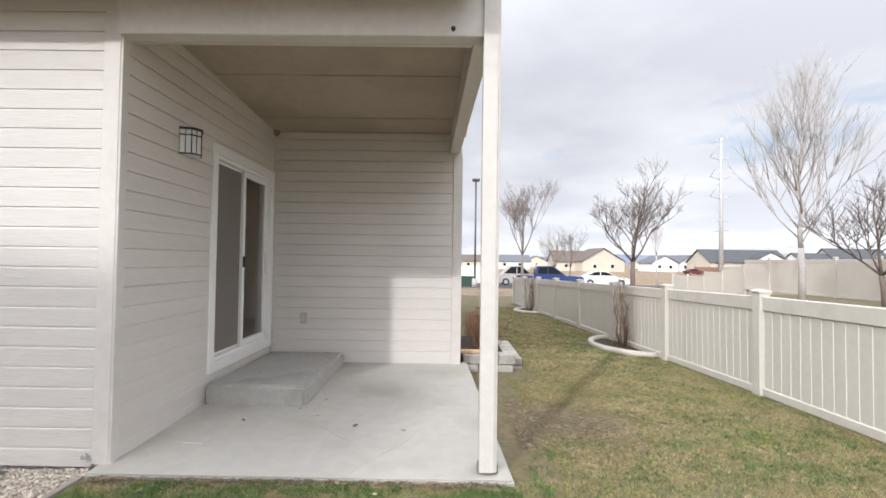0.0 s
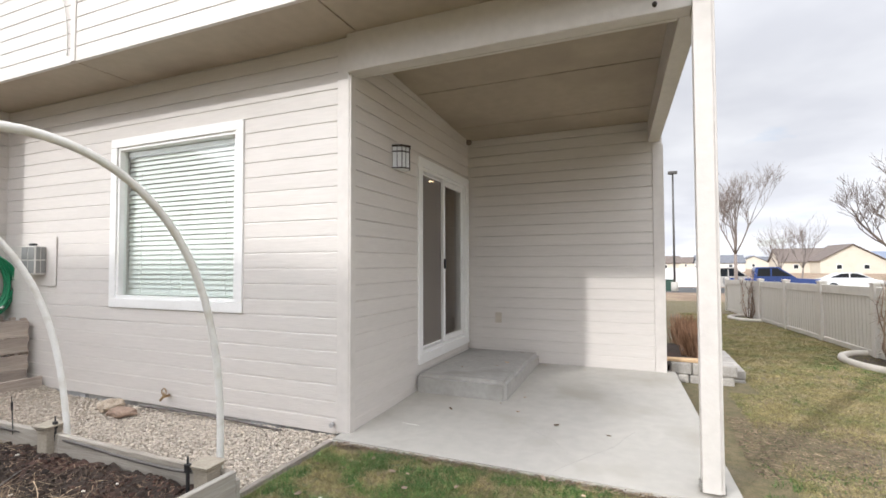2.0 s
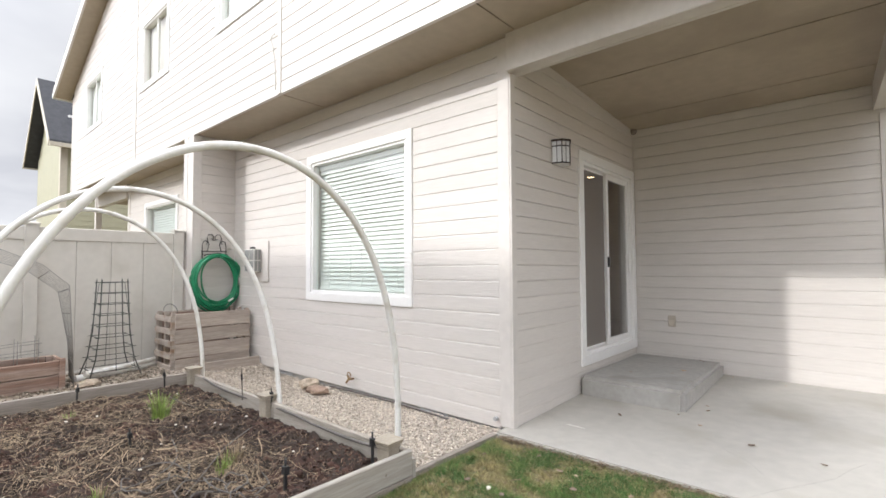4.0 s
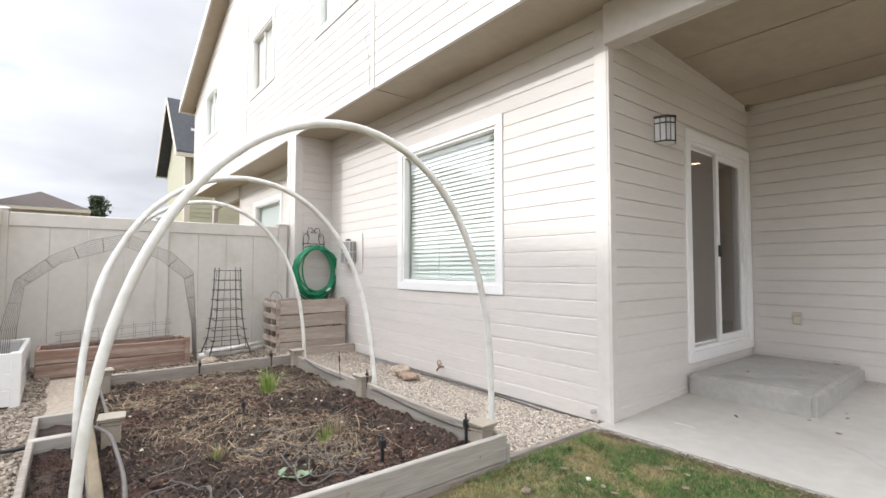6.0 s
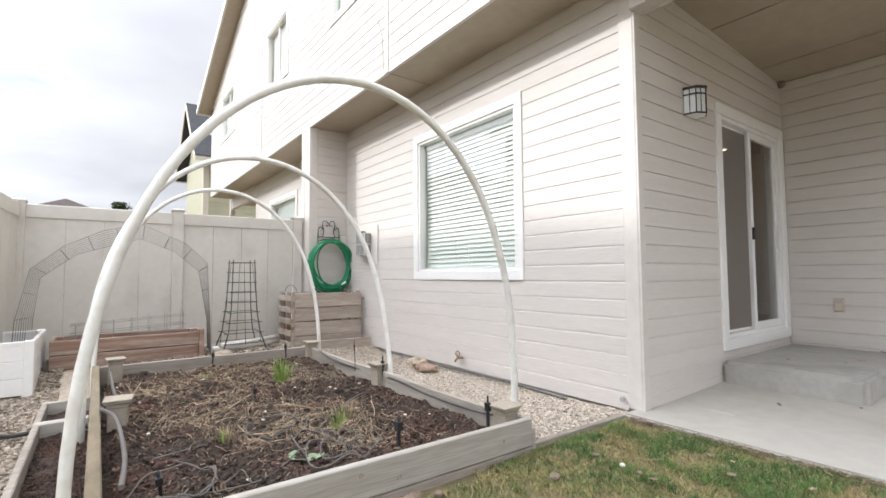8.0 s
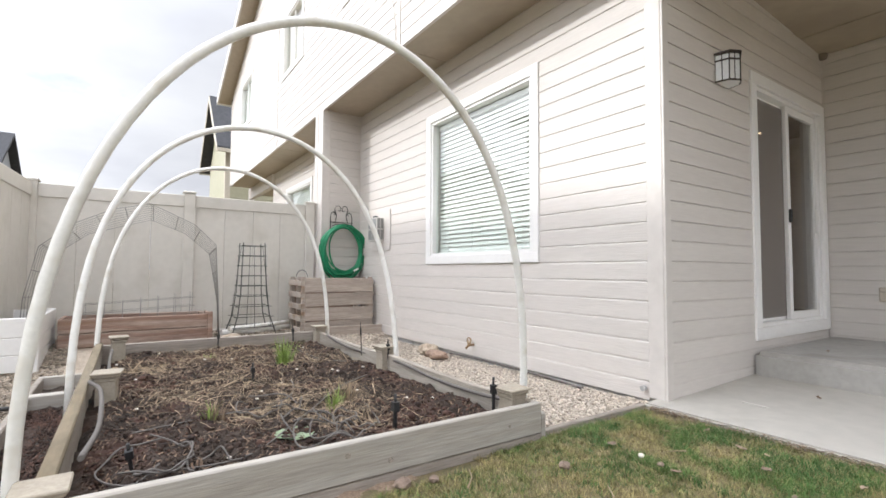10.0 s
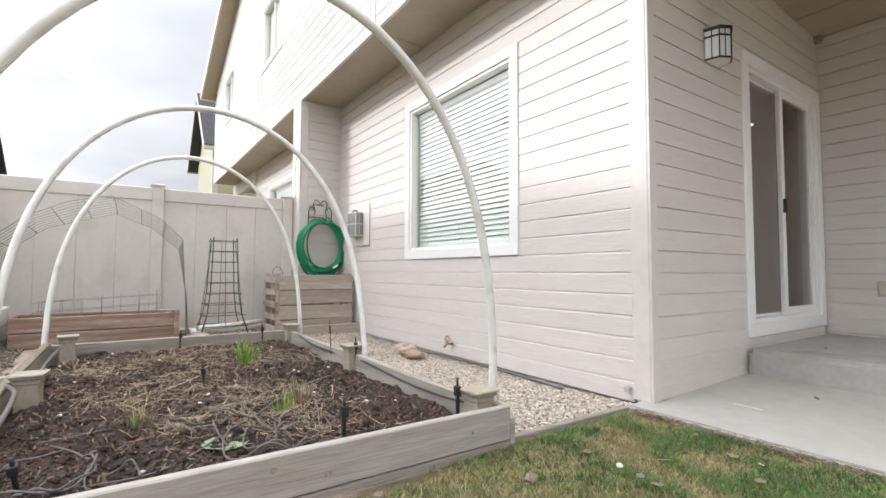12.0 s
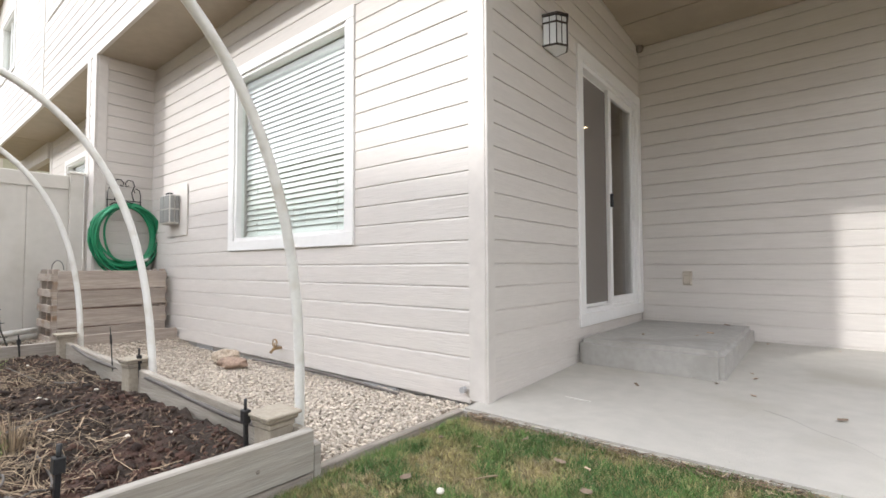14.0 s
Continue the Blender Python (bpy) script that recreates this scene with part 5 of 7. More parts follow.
for i, (y, z, r) in enumerate(((1.55, 0.06, 0.04), (1.62, 0.115, 0.03))):
    ob = part("loose_pipe", tube(bmesh.new(), [(-6.62 + 0.1 * i, y, z), (-6.75, y + 0.5, z), (-6.9, 2.44, z + 0.01)], r, 10), PIPE)
    tagged(ob, "white plastic pipe lying by the fence", "pipe", "pipes on the ground")
plate = rock("stone_slab", (-6.40, 1.62, 0.03), (0.15, 0.10, 0.04), 9, "flat tan stone beside the planter")

# wire on the planter top
cage = thing("wire_cage", (-6.7, 0.7, 0.25), "low rusty wire cage standing in the planter", "plant support")
for xx in (-0.12, 0.12):
    for zz in (0.1, 0.2):
        part("long_wire", tube(bmesh.new(), [(xx, -0.55, zz), (xx, 0.55, zz + 0.06)], 0.003, 5), WIRE, cage)
    for i in range(7):
        yy = -0.5 + i * 0.17
        part("upright_wire", tube(bmesh.new(), [(xx, yy, -0.03), (xx, yy, 0.2 + 0.02 * i)], 0.003, 5), WIRE, cage)

# ---- hose and hanger on the party wall ----
HX, HY, HZ = -7.0, 3.235, 1.16
hang = thing("hose_hanger", (-7.028, HY, HZ + 0.40), "black scrolled iron hose hanger on the siding", "hose hanger")
for s in (-1, 1):
    pts = [(0.01, s * 0.17, -0.15), (0.01, s * 0.17, 0.08), (0.01, s * 0.155, 0.14), (0.01, s * 0.12, 0.155), (0.01, s * 0.095, 0.13), (0.01, s * 0.115, 0.105)]
    part("side_scroll", tube(bmesh.new(), pts, 0.006, 6), BLACK, hang)
    pts = [(0.01, s * 0.10, 0.0), (0.01, s * 0.075, 0.10), (0.01, s * 0.105, 0.19), (0.01, s * 0.085, 0.245), (0.01, s * 0.035, 0.25), (0.01, s * 0.008, 0.21), (0.01, s * 0.02, 0.17), (0.01, s * 0.045, 0.185)]
    part("top_scroll", tube(bmesh.new(), pts, 0.006, 6), BLACK, hang)
part("cross_bar", tube(bmesh.new(), [(0.01, -0.18, 0.0), (0.01, 0.18, 0.0)], 0.006, 6), BLACK, hang)
part("cradle", tube(bmesh.new(), [(0.0, -0.14, -0.06), (0.12, -0.14, -0.05), (0.14, 0, -0.03), (0.12, 0.14, -0.05), (0.0, 0.14, -0.06)], 0.007, 6), BLACK, hang)

coil = thing("garden_hose", (HX, HY, HZ), "green rubber garden hose coiled on a hanger", "hose")
hr = random.Random(4)
pts = []
turns, per = 17, 30
ph = [(hr.uniform(-0.03, 0.03), hr.uniform(-0.06, 0.06), hr.uniform(0.23, 0.37), hr.uniform(0.31, 0.45)) for _ in range(turns + 1)]
for k in range(turns):
    for i in range(per):
        f = i / per
        dy, dz, ry, rz_ = [ph[k][q] * (1 - f) + ph[k + 1][q] * f for q in range(4)]
        a = math.pi / 2 + 2 * math.pi * f
        top = max(0, math.sin(a))
        y = dy * (1 - 0.6 * top) + ry * math.cos(a)
        z = 0.36 - rz_ + rz_ * math.sin(a) - 0.02 + dz * 0.5 * top
        x = 0.03 + 0.11 * ((k * 7 % turns) / turns) + 0.012 * math.sin(3 * a + k)
        pts.append((x, y, z))
part("hose_coil", tube(bmesh.new(), pts, 0.012, 8), GREEN_HOSE, coil)
part("coupling", tube(bmesh.new(), [(0.155, 0.14, -0.33), (0.16, 0.21, -0.29)], 0.015, 8), PIPE, coil, "white hose coupling")

# ---- boxes on the wall ----
mb = thing("meter_box", (-6.28, FACE - 0.02, 1.42), "pale grey utility box with a small paned cover", "utility box")
bx("backplate", (-0.27, -0.012, -0.30), (0.29, 0.0, 0.26), SIDING_UP, mb, 0.004)
bx("casing", (-0.17, -0.12, -0.17), (0.10, -0.012, 0.16), GREY_BOX, mb, 0.008)
for i in range(2):
    for j in range(2):
        bx("cover_panel", (0.100, -0.112 + i * 0.052, -0.15 + j * 0.155), (0.106, -0.070 + i * 0.052, -0.01 + j * 0.155), METER_PANE, mb, 0.002)
        bx("cover_panel", (-0.155 + i * 0.13, -0.126, -0.15 + j * 0.155), (-0.045 + i * 0.13, -0.12, -0.01 + j * 0.155), METER_PANE, mb, 0.002)
bx("knob", (-0.08, -0.10, 0.16), (0.0, -0.04, 0.19), BLACK, mb, 0.01)

sp = thing("wall_spigot", (-4.13, FACE - 0.017, 0.085), "aged brass outdoor spigot low on the siding", "spigot")
part("stem", tube(bmesh.new(), [(0, 0, 0), (0, -0.07, 0.0), (0, -0.10, -0.03)], 0.012, 8), BRASS, sp)
part("wheel", tube(bmesh.new(), [(0.032 * math.cos(a * 0.5236), -0.06, 0.045 + 0.032 * math.sin(a * 0.5236)) for a in range(12)], 0.007, 6, closed=True), BRASS, sp)
part("spindle", tube(bmesh.new(), [(0, -0.06, 0.0), (0, -0.06, 0.05)], 0.006, 6), BRASS, sp)
wb = thing("wall_bolt", (-2.205, FACE - 0.03, 0.05), "small grey capped pipe stub in the siding", "pipe stub")
part("stub", tube(bmesh.new(), [(0, 0, 0), (0, -0.03, 0)], 0.018, 10), STEEL, wb)

for fx, fw in ((-5.6, 0.35), (-2.95, 0.35)):
    v = thing("foundation_vent", (fx, FACE + 0.010, -0.085), "grey foundation vent in the concrete strip", "vent")
    bx("plate", (-fw / 2, -0.008, -0.05), (fw / 2, 0.0, 0.05), STEEL, v, 0.003)
    for i in range(4):
        bx("louvre", (-fw / 2 + 0.02, -0.016, -0.038 + i * 0.021), (fw / 2 - 0.02, -0.008, -0.026 + i * 0.021), STEEL, v, 0.002)

outl = thing("outlet_cover", (-1.621, BACK - 0.018, 0.64), "beige weatherproof outlet cover on the siding", "outlet")
bx("plate", (-0.042, -0.012, -0.068), (0.042, 0.0, 0.068), BEIGE_PLASTIC, outl, 0.004)
bx("lid", (-0.034, -0.026, -0.058), (0.034, -0.012, 0.03), BEIGE_PLASTIC, outl, 0.006)
bx("hinge", (-0.034, -0.02, 0.032), (0.034, -0.012, 0.058), BEIGE_PLASTIC, outl, 0.003)

# wall lantern
ln = thing("wall_lantern", (SIDE + 0.02, 4.335, 2.385), "dark bronze half-hexagon wall lantern with frosted panes", "wall lamp")
hexa = [(0.0, -0.11), (0.10, -0.085), (0.145, 0.0), (0.10, 0.085), (0.0, 0.11)]


def hexring(name, z0, z1, grow):
    prism_bm = prism(bmesh.new(), [(u + (grow if u > 0.01 else 0), v * (1 + grow * 6)) for u, v in hexa], "z", z0, z1)
    part(name, prism_bm, BRONZE, ln)


hexring("top_plate", 0.104, 0.122, 0.012)
hexring("mid_band", 0.050, 0.060, 0.004)
hexring("bottom_plate", -0.121, -0.110, 0.006)
bx("backplate", (-0.006, -0.07, -0.10), (0.003, 0.07, 0.10), BRONZE, ln, 0.003)
part("frosted_glass", prism(bmesh.new(), [(max(u - 0.006, 0.003), v * 0.93) for u, v in hexa], "z", -0.1225, 0.104), FROST, ln)
ln.scale = (0.93, 0.93, 0.93)
for u, v in hexa[1:4]:
    part("corner_bar", tube(bmesh.new(), [(u, v, -0.11), (u, v, 0.11)], 0.0055, 4), BRONZE, ln)
for (u, v), (u2, v2) in zip(hexa[:-1], hexa[1:]):
    part("pane_bar", tube(bmesh.new(), [((u + u2) / 2, (v + v2) / 2, -0.11), ((u + u2) / 2, (v + v2) / 2, 0.11)], 0.004, 4), BRONZE, ln)

# small things on the house
bolt = thing("beam_hook", (0.237, 3.488, 2.978), "small dark hook screwed into the beam", "hook")
part("shank", tube(bmesh.new(), [(0, 0, 0), (0, -0.03, 0), (0, -0.038, -0.02), (0, -0.03, -0.035)], 0.006, 6), BRONZE, bolt)
part("washer", tube(bmesh.new(), [(0, 0.001, 0), (0, -0.006, 0)], 0.016, 10), BRONZE, bolt)
nest = bmesh.new()
bmesh.ops.create_icosphere(nest, subdivisions=2, radius=0.045)
for v in nest.verts:
    v.co *= 1 + 0.3 * noise.noise(v.co * 40)
nest_ob = part("mud_nest", nest, BARK)
nest_ob.location = (SIDE + 0.04, BACK - 0.04, CEIL - 0.02)
tagged(nest_ob, "small brown mud nest in the ceiling corner", "nest")
hose_line("wall_cable", [(-4.74, UP - 0.03, 3.30), (-4.75, UP - 0.03, 3.55), (-4.78, UP - 0.035, 3.75), (-4.83, UP - 0.04, 3.88), (-4.79, UP - 0.05, 3.92), (-4.74, UP - 0.045, 3.93)], 0.006, GREY_BOX, "thin pale cable hanging on the upper wall", "cable")
mark = thing("chalk_mark", (-1.68, 3.895, 0.0050), "short white paint mark on the patio slab", "mark")
bx("stroke", (-0.075, -0.006, -0.001), (0.075, 0.006, 0.0012), GREY_BOX, mark)
mark.rotation_euler = (math.atan(0.03), 0, -0.05)

# loose dirt beside the bed
mound = bmesh.new()
bmesh.ops.create_grid(mound, x_segments=14, y_segments=40, size=0.5)
for v in mound.verts:
    u, w = v.co.x + 0.5, v.co.y + 0.5
    p = Vector((-2.10 + 0.20 * u, 0.85 + 0.85 * w, 0))
    hgt = 0.04 * (1 - u) * math.sin(math.pi * w) ** 0.7 * (0.7 + 0.8 * noise.noise(p * 9)) + 0.02 * noise.noise(p * 30)
    v.co = Vector((p.x, p.y, -0.06 + max(-0.01, hgt)))
tagged(part("dirt_mound", mound, mat("light_brown_dirt", (0.24, 0.175, 0.125), 0.95, 0.25, 14, 0.8, 60)), "loose brown dirt heaped against the bed", "dirt")

# ---- trees ----
def bare_tree(name, loc, height, spread, seed, material, label, trunk_r=0.1, fork=0.22, levels=5, upright=0.75, splits=4, leader=False):
    """A leafless tree: a tapered trunk, forking limbs and fine twigs."""
    r = random.Random(seed)
    t = thing(name, loc, label, "tree", "bare trees")
    trunk, crown = bmesh.new(), bmesh.new()
    top = Vector((r.uniform(-0.1, 0.1), r.uniform(-0.1, 0.1), height * fork))
    tube(trunk, [(0, 0, -0.2), (top.x * 0.3, top.y * 0.4, height * fork * 0.5), top], trunk_r, 9, trunk_r * 0.75)

    def grow(p, d, length, rad, level):
        pts, q, dd = [p], p, d.copy()
        for _ in range(3):
            dd = (dd + Vector((r.uniform(-1, 1), r.uniform(-1, 1), r.uniform(-0.5, 1))) * 0.13 + Vector((0, 0, 0.06 * upright))).normalized()
            q = q + dd * length / 3
            pts.append(q)
        tube(crown, pts, max(rad, 0.0055), 6 if level < 2 else (4 if level < 4 else 3), max(rad * 0.5, 0.004))
        if level >= levels:
            return
        for k in range(splits if level else splits + 2):
            f = r.uniform(0.35, 1.0)
            i = min(2, int(f * 3))
            start = pts[i].lerp(pts[i + 1], f * 3 - i)
            side = Vector((r.uniform(-1, 1), r.uniform(-1, 1), r.uniform(-0.15, 0.5)))
            nd = (dd * (0.75 + 0.5 * upright) + side * spread).normalized()
            grow(start, nd, length * r.uniform(0.5, 0.78), rad * 0.5, level + 1)
    if leader:
        spine = [top]
        for i in range(1, 8):
            f = i / 7
            spine.append(Vector((top.x + r.uniform(-0.12, 0.12), top.y + r.uniform(-0.12, 0.12), height * (fork + (0.86 - fork) * f))))
        tube(crown, spine, trunk_r * 0.72, 7, 0.012)
        for k in range(leader):
            f = (k + r.random()) / leader
            i = min(6, int(f * 7))
            p = spine[i].lerp(spine[i + 1], f * 7 - i)
            a = k * 2.4 + r.uniform(-0.4, 0.4)
            out = spread * (1.0 - 0.55 * f)
            d = Vector((math.cos(a) * out, math.sin(a) * out, 0.75 + 0.6 * f)).normalized()
            grow(p, d, height * (0.34 - 0.17 * f), trunk_r * (0.30 - 0.16 * f), 2)
        part("trunk", trunk, material, t)
        part("crown", crown, material, t)
        return t
    n = 4
    for k in range(n):
        a = 2 * math.pi * k / n + r.uniform(-0.4, 0.4)
        d = Vector((math.cos(a) * spread, math.sin(a) * spread, 0.6 + upright)).normalized()
        grow(top, d, height * (1 - fork) * 0.46, trunk_r * 0.42, 1)
    grow(top, Vector((0, 0, 1)), height * (1 - fork) * 0.5, trunk_r * 0.5, 1)
    part("trunk", trunk, material, t)
    part("crown", crown, material, t)
    return t


def on_ground(x, y, dz=0.0):
    return (x, y, g(x, y) + dz)


bare_tree("bare_tree", on_ground(15.2, 20.2), 9.2, 0.75, 3, BARK_PALE, "tall pale leafless tree with upright branches", 0.15, 0.24, 4, 1.0, 5, 30)
bare_tree("bare_tree", on_ground(15.6, 16.9), 5.4, 1.1, 8, BARK_DARK, "dark leafless spreading tree by the far fence", 0.11, 0.2, 4, 0.4, 6)
bare_tree("bare_tree", on_ground(7.8, 19.5), 5.4, 1.05, 5, BARK_DARK, "leafless spreading tree beyond the low fence", 0.115, 0.3, 5, 0.55, 4)
bare_tree("bare_tree", on_ground(5.0, 30), 7.2, 0.9, 12, BARK, "slender leafless tree near the parked cars", 0.10, 0.33, 5, 0.8)
bare_tree("bare_tree", on_ground(11.6, 44), 6.0, 0.8, 15, BARK, "small leafless tree in the distance", 0.08, 0.3, 4, 0.8)
bare_tree("bare_tree", on_ground(9.3, 40), 5.2, 0.8, 16, BARK, "small leafless tree in the distance", 0.08, 0.3, 4, 0.8)
bare_tree("bare_tree", on_ground(21.5, 48), 7.0, 0.55, 17, BARK_PALE, "thin young leafless tree with a pale trunk", 0.08, 0.45, 4, 0.9)

# ---- shrubs by the low fence ----
def vine(loc, h, seed, label, w=0.16):
    r = random.Random(seed)
    v = thing("dry_vine", loc, label, "vine")
    stems, twigs = bmesh.new(), bmesh.new()
    for i in range(9):
        x, y = r.uniform(-w, w) * 0.5, r.uniform(-w, w)
        pts = [(x * 0.4, y * 0.4, -0.02)]
        for k in range(1, 6):
            pts.append((x + r.uniform(-0.05, 0.05), y + r.uniform(-0.06, 0.06) + 0.02 * k, h * k / 5 * r.uniform(0.9, 1.05)))
        tube(stems, pts, 0.014, 5, 0.005)
        for k in range(16):
            p = Vector(pts[r.randint(1, 5)])
            q = p + Vector((r.uniform(-0.12, 0.12), r.uniform(-0.2, 0.2), r.uniform(-0.1, 0.16)))
            tube(twigs, [p, (p + q) / 2 + Vector((0, 0, 0.02)), q], 0.004, 3, 0.002)
    part("stem", stems, VINE, v)
    tagged(part("twig_tangle", twigs, VINE, v), kind="stuff")
    return v


vine((3.47, 8.95, g(0, 8.95)), 1.15, 2, "dry brown vine growing up the low fence", 0.26)
vine((3.08, 16.4, g(0, 16.4)), 1.3, 6, "dark brown dry vine on the low fence", 0.3)
# curved kerb round the vine bed
kerb = []
for i in range(17):
    a = math.pi * (0.5 + i / 16)
    y = 9.0 + 1.03 * math.sin(a)
    kerb.append((3.62 + 0.68 * math.cos(a), y, g(0, y) + 0.02))
tagged(part("concrete_edging", tube(bmesh.new(), kerb, 0.062, 8), CURB), "curved concrete edging round a small planting bed", "edging")
kerb = []
for i in range(13):
    a = math.pi * (0.5 + i / 12)
    y = 16.4 + 0.9 * math.sin(a)
    kerb.append((3.20 + 0.62 * math.cos(a), y, g(0, y) + 0.02))
tagged(part("concrete_edging", tube(bmesh.new(), kerb, 0.06, 8), CURB), "curved edging round a dark planting bed", "edging")
for yc, xc, s in ((9.0, 3.40, 0.60), (16.4, 3.0, 0.55)):
    bm = bmesh.new()
    bmesh.ops.create_circle(bm, cap_ends=True, segments=24, radius=1)
    for v in bm.verts:
        v.co = Vector((xc + v.co.x * s * 0.75, yc + v.co.y * s * 1.45, 0))
        v.co.z = g(0, v.co.y) + 0.012
    tagged(part("bed_soil", bm, SOIL), "small patch of bare soil under the vine", "soil")

# russet shrub and retaining blocks behind the patio wall
def shrub(loc, n, h, w, seed, label):
    r = np.random.default_rng(seed)
    vs, fs, k = [], [], 0
    for _ in range(n):
        a, rad = r.uniform(0, 6.28), abs(r.normal(0, w * 0.45))
        L, lean = h * r.uniform(0.45, 1.1), r.uniform(0.0, 0.5)
        x, y = rad * 0.5 * math.cos(a), rad * 0.5 * math.sin(a)
        b = a + r.normal(0, 0.8)
        for s in range(4):
            f = s / 3
            q = 0.006 * (1 - 0.7 * f)
            px, py, pz = x + math.cos(b) * lean * L * f + r.normal(0, 0.01), y + math.sin(b) * lean * L * f + r.normal(0, 0.01), L * f
            vs += [(px - q, py, pz), (px + q, py + q, pz)]
        fs += [(k + 2 * s, k + 2 * s + 1, k + 2 * s + 3, k + 2 * s + 2) for s in range(3)]
        k += 8
    ob = fast_mesh("dry_shrub", np.array(vs), np.array(fs).ravel(), 4, RUSSET)
    ob.location = loc
    return tagged(ob, label, "shrub")


shrub((0.82, 7.6, 0.05), 480, 0.46, 0.32, 3, "russet dry ornamental grass in a stone bordered bed")
shrub((0.78, 8.6, 0.02), 480, 0.5, 0.32, 4, "russet dry ornamental grass beside the house")
wallb = thing("retaining_edge", (0, 0, 0), "low edge of stacked grey retaining blocks", "retaining wall")
for row in range(2):
    for i in range(3):
        x0 = 0.43 + i * 0.235 + row * 0.03
        bm = box(bmesh.new(), (x0, 6.66, -0.12 + row * 0.14), (x0 + 0.225, 6.88, 0.016 + row * 0.14), 0.014)
        part("block", bm, BLOCK, wallb)
    for i in range(5):
        y0 = 6.90 + i * 0.29
        bm = box(bmesh.new(), (1.06, y0, -0.16 + row * 0.115), (1.28, y0 + 0.28, -0.048 + row * 0.115), 0.014)
        part("block", bm, BLOCK, wallb)
bx("timber_cap", (0.41, 6.70, 0.160), (0.90, 6.81, 0.197), mat("new_pine_board", (0.55, 0.38, 0.22), 0.7, 0.1, 4), wallb, 0.005, "pale timber board")
bm = box(bmesh.new(), (0.43, 6.89, -0.12), (1.055, 8.6, 0.09), 0.01)
tagged(part("bed_soil", bm, SOIL), "raised soil behind the retaining blocks", "soil")

# ---- second vinyl fence on the far side of the field ----
FAR_X, FAR_Y0, FAR_STEP = 18.6, 13.55, 2.27
far_panel = thing("far_fence_section", (0, 0, 0), "tall almond vinyl fence panel across the grass", "fence panel", "panels of the far fence")
bx("sheet", (-0.02, 0.07, 0.05), (0.02, FAR_STEP - 0.07, 1.68), PVC_FAR, far_panel, 0.005)
bx("top_rail", (-0.035, 0.07, 1.62), (0.035, FAR_STEP - 0.07, 1.78), PVC_FAR, far_panel, 0.005)
bx("bottom_rail", (-0.035, 0.07, -0.02), (0.035, FAR_STEP - 0.07, 0.12), PVC_FAR, far_panel, 0.005)
far_post = thing("far_fence_post", (0, 0, 0), "almond vinyl post of the far fence", "fence post", "posts of the far fence")
bx("shaft", (-0.07, -0.07, -0.2), (0.07, 0.07, 1.86), PVC_FAR, far_post, 0.006)
bx("cap", (-0.085, -0.085, 1.86), (0.085, 0.085, 1.90), PVC_FAR, far_post, 0.008)
for i in range(12):
    y = FAR_Y0 + FAR_STEP * i
    # the fence steps down with the bank, panel by panel
    z = -0.05 - 0.41 * min(3, max(0, i - 6))
    if i == 0:
        far_post.matrix_basis, far_panel.matrix_basis = pose(FAR_X, y, z), pose(FAR_X, y, z)
        continue
    copy_thing(far_post, pose(FAR_X, y, z + (0.0 if i < 7 else 0.03)))
    if i < 11:
        copy_thing(far_panel, pose(FAR_X, y, z))

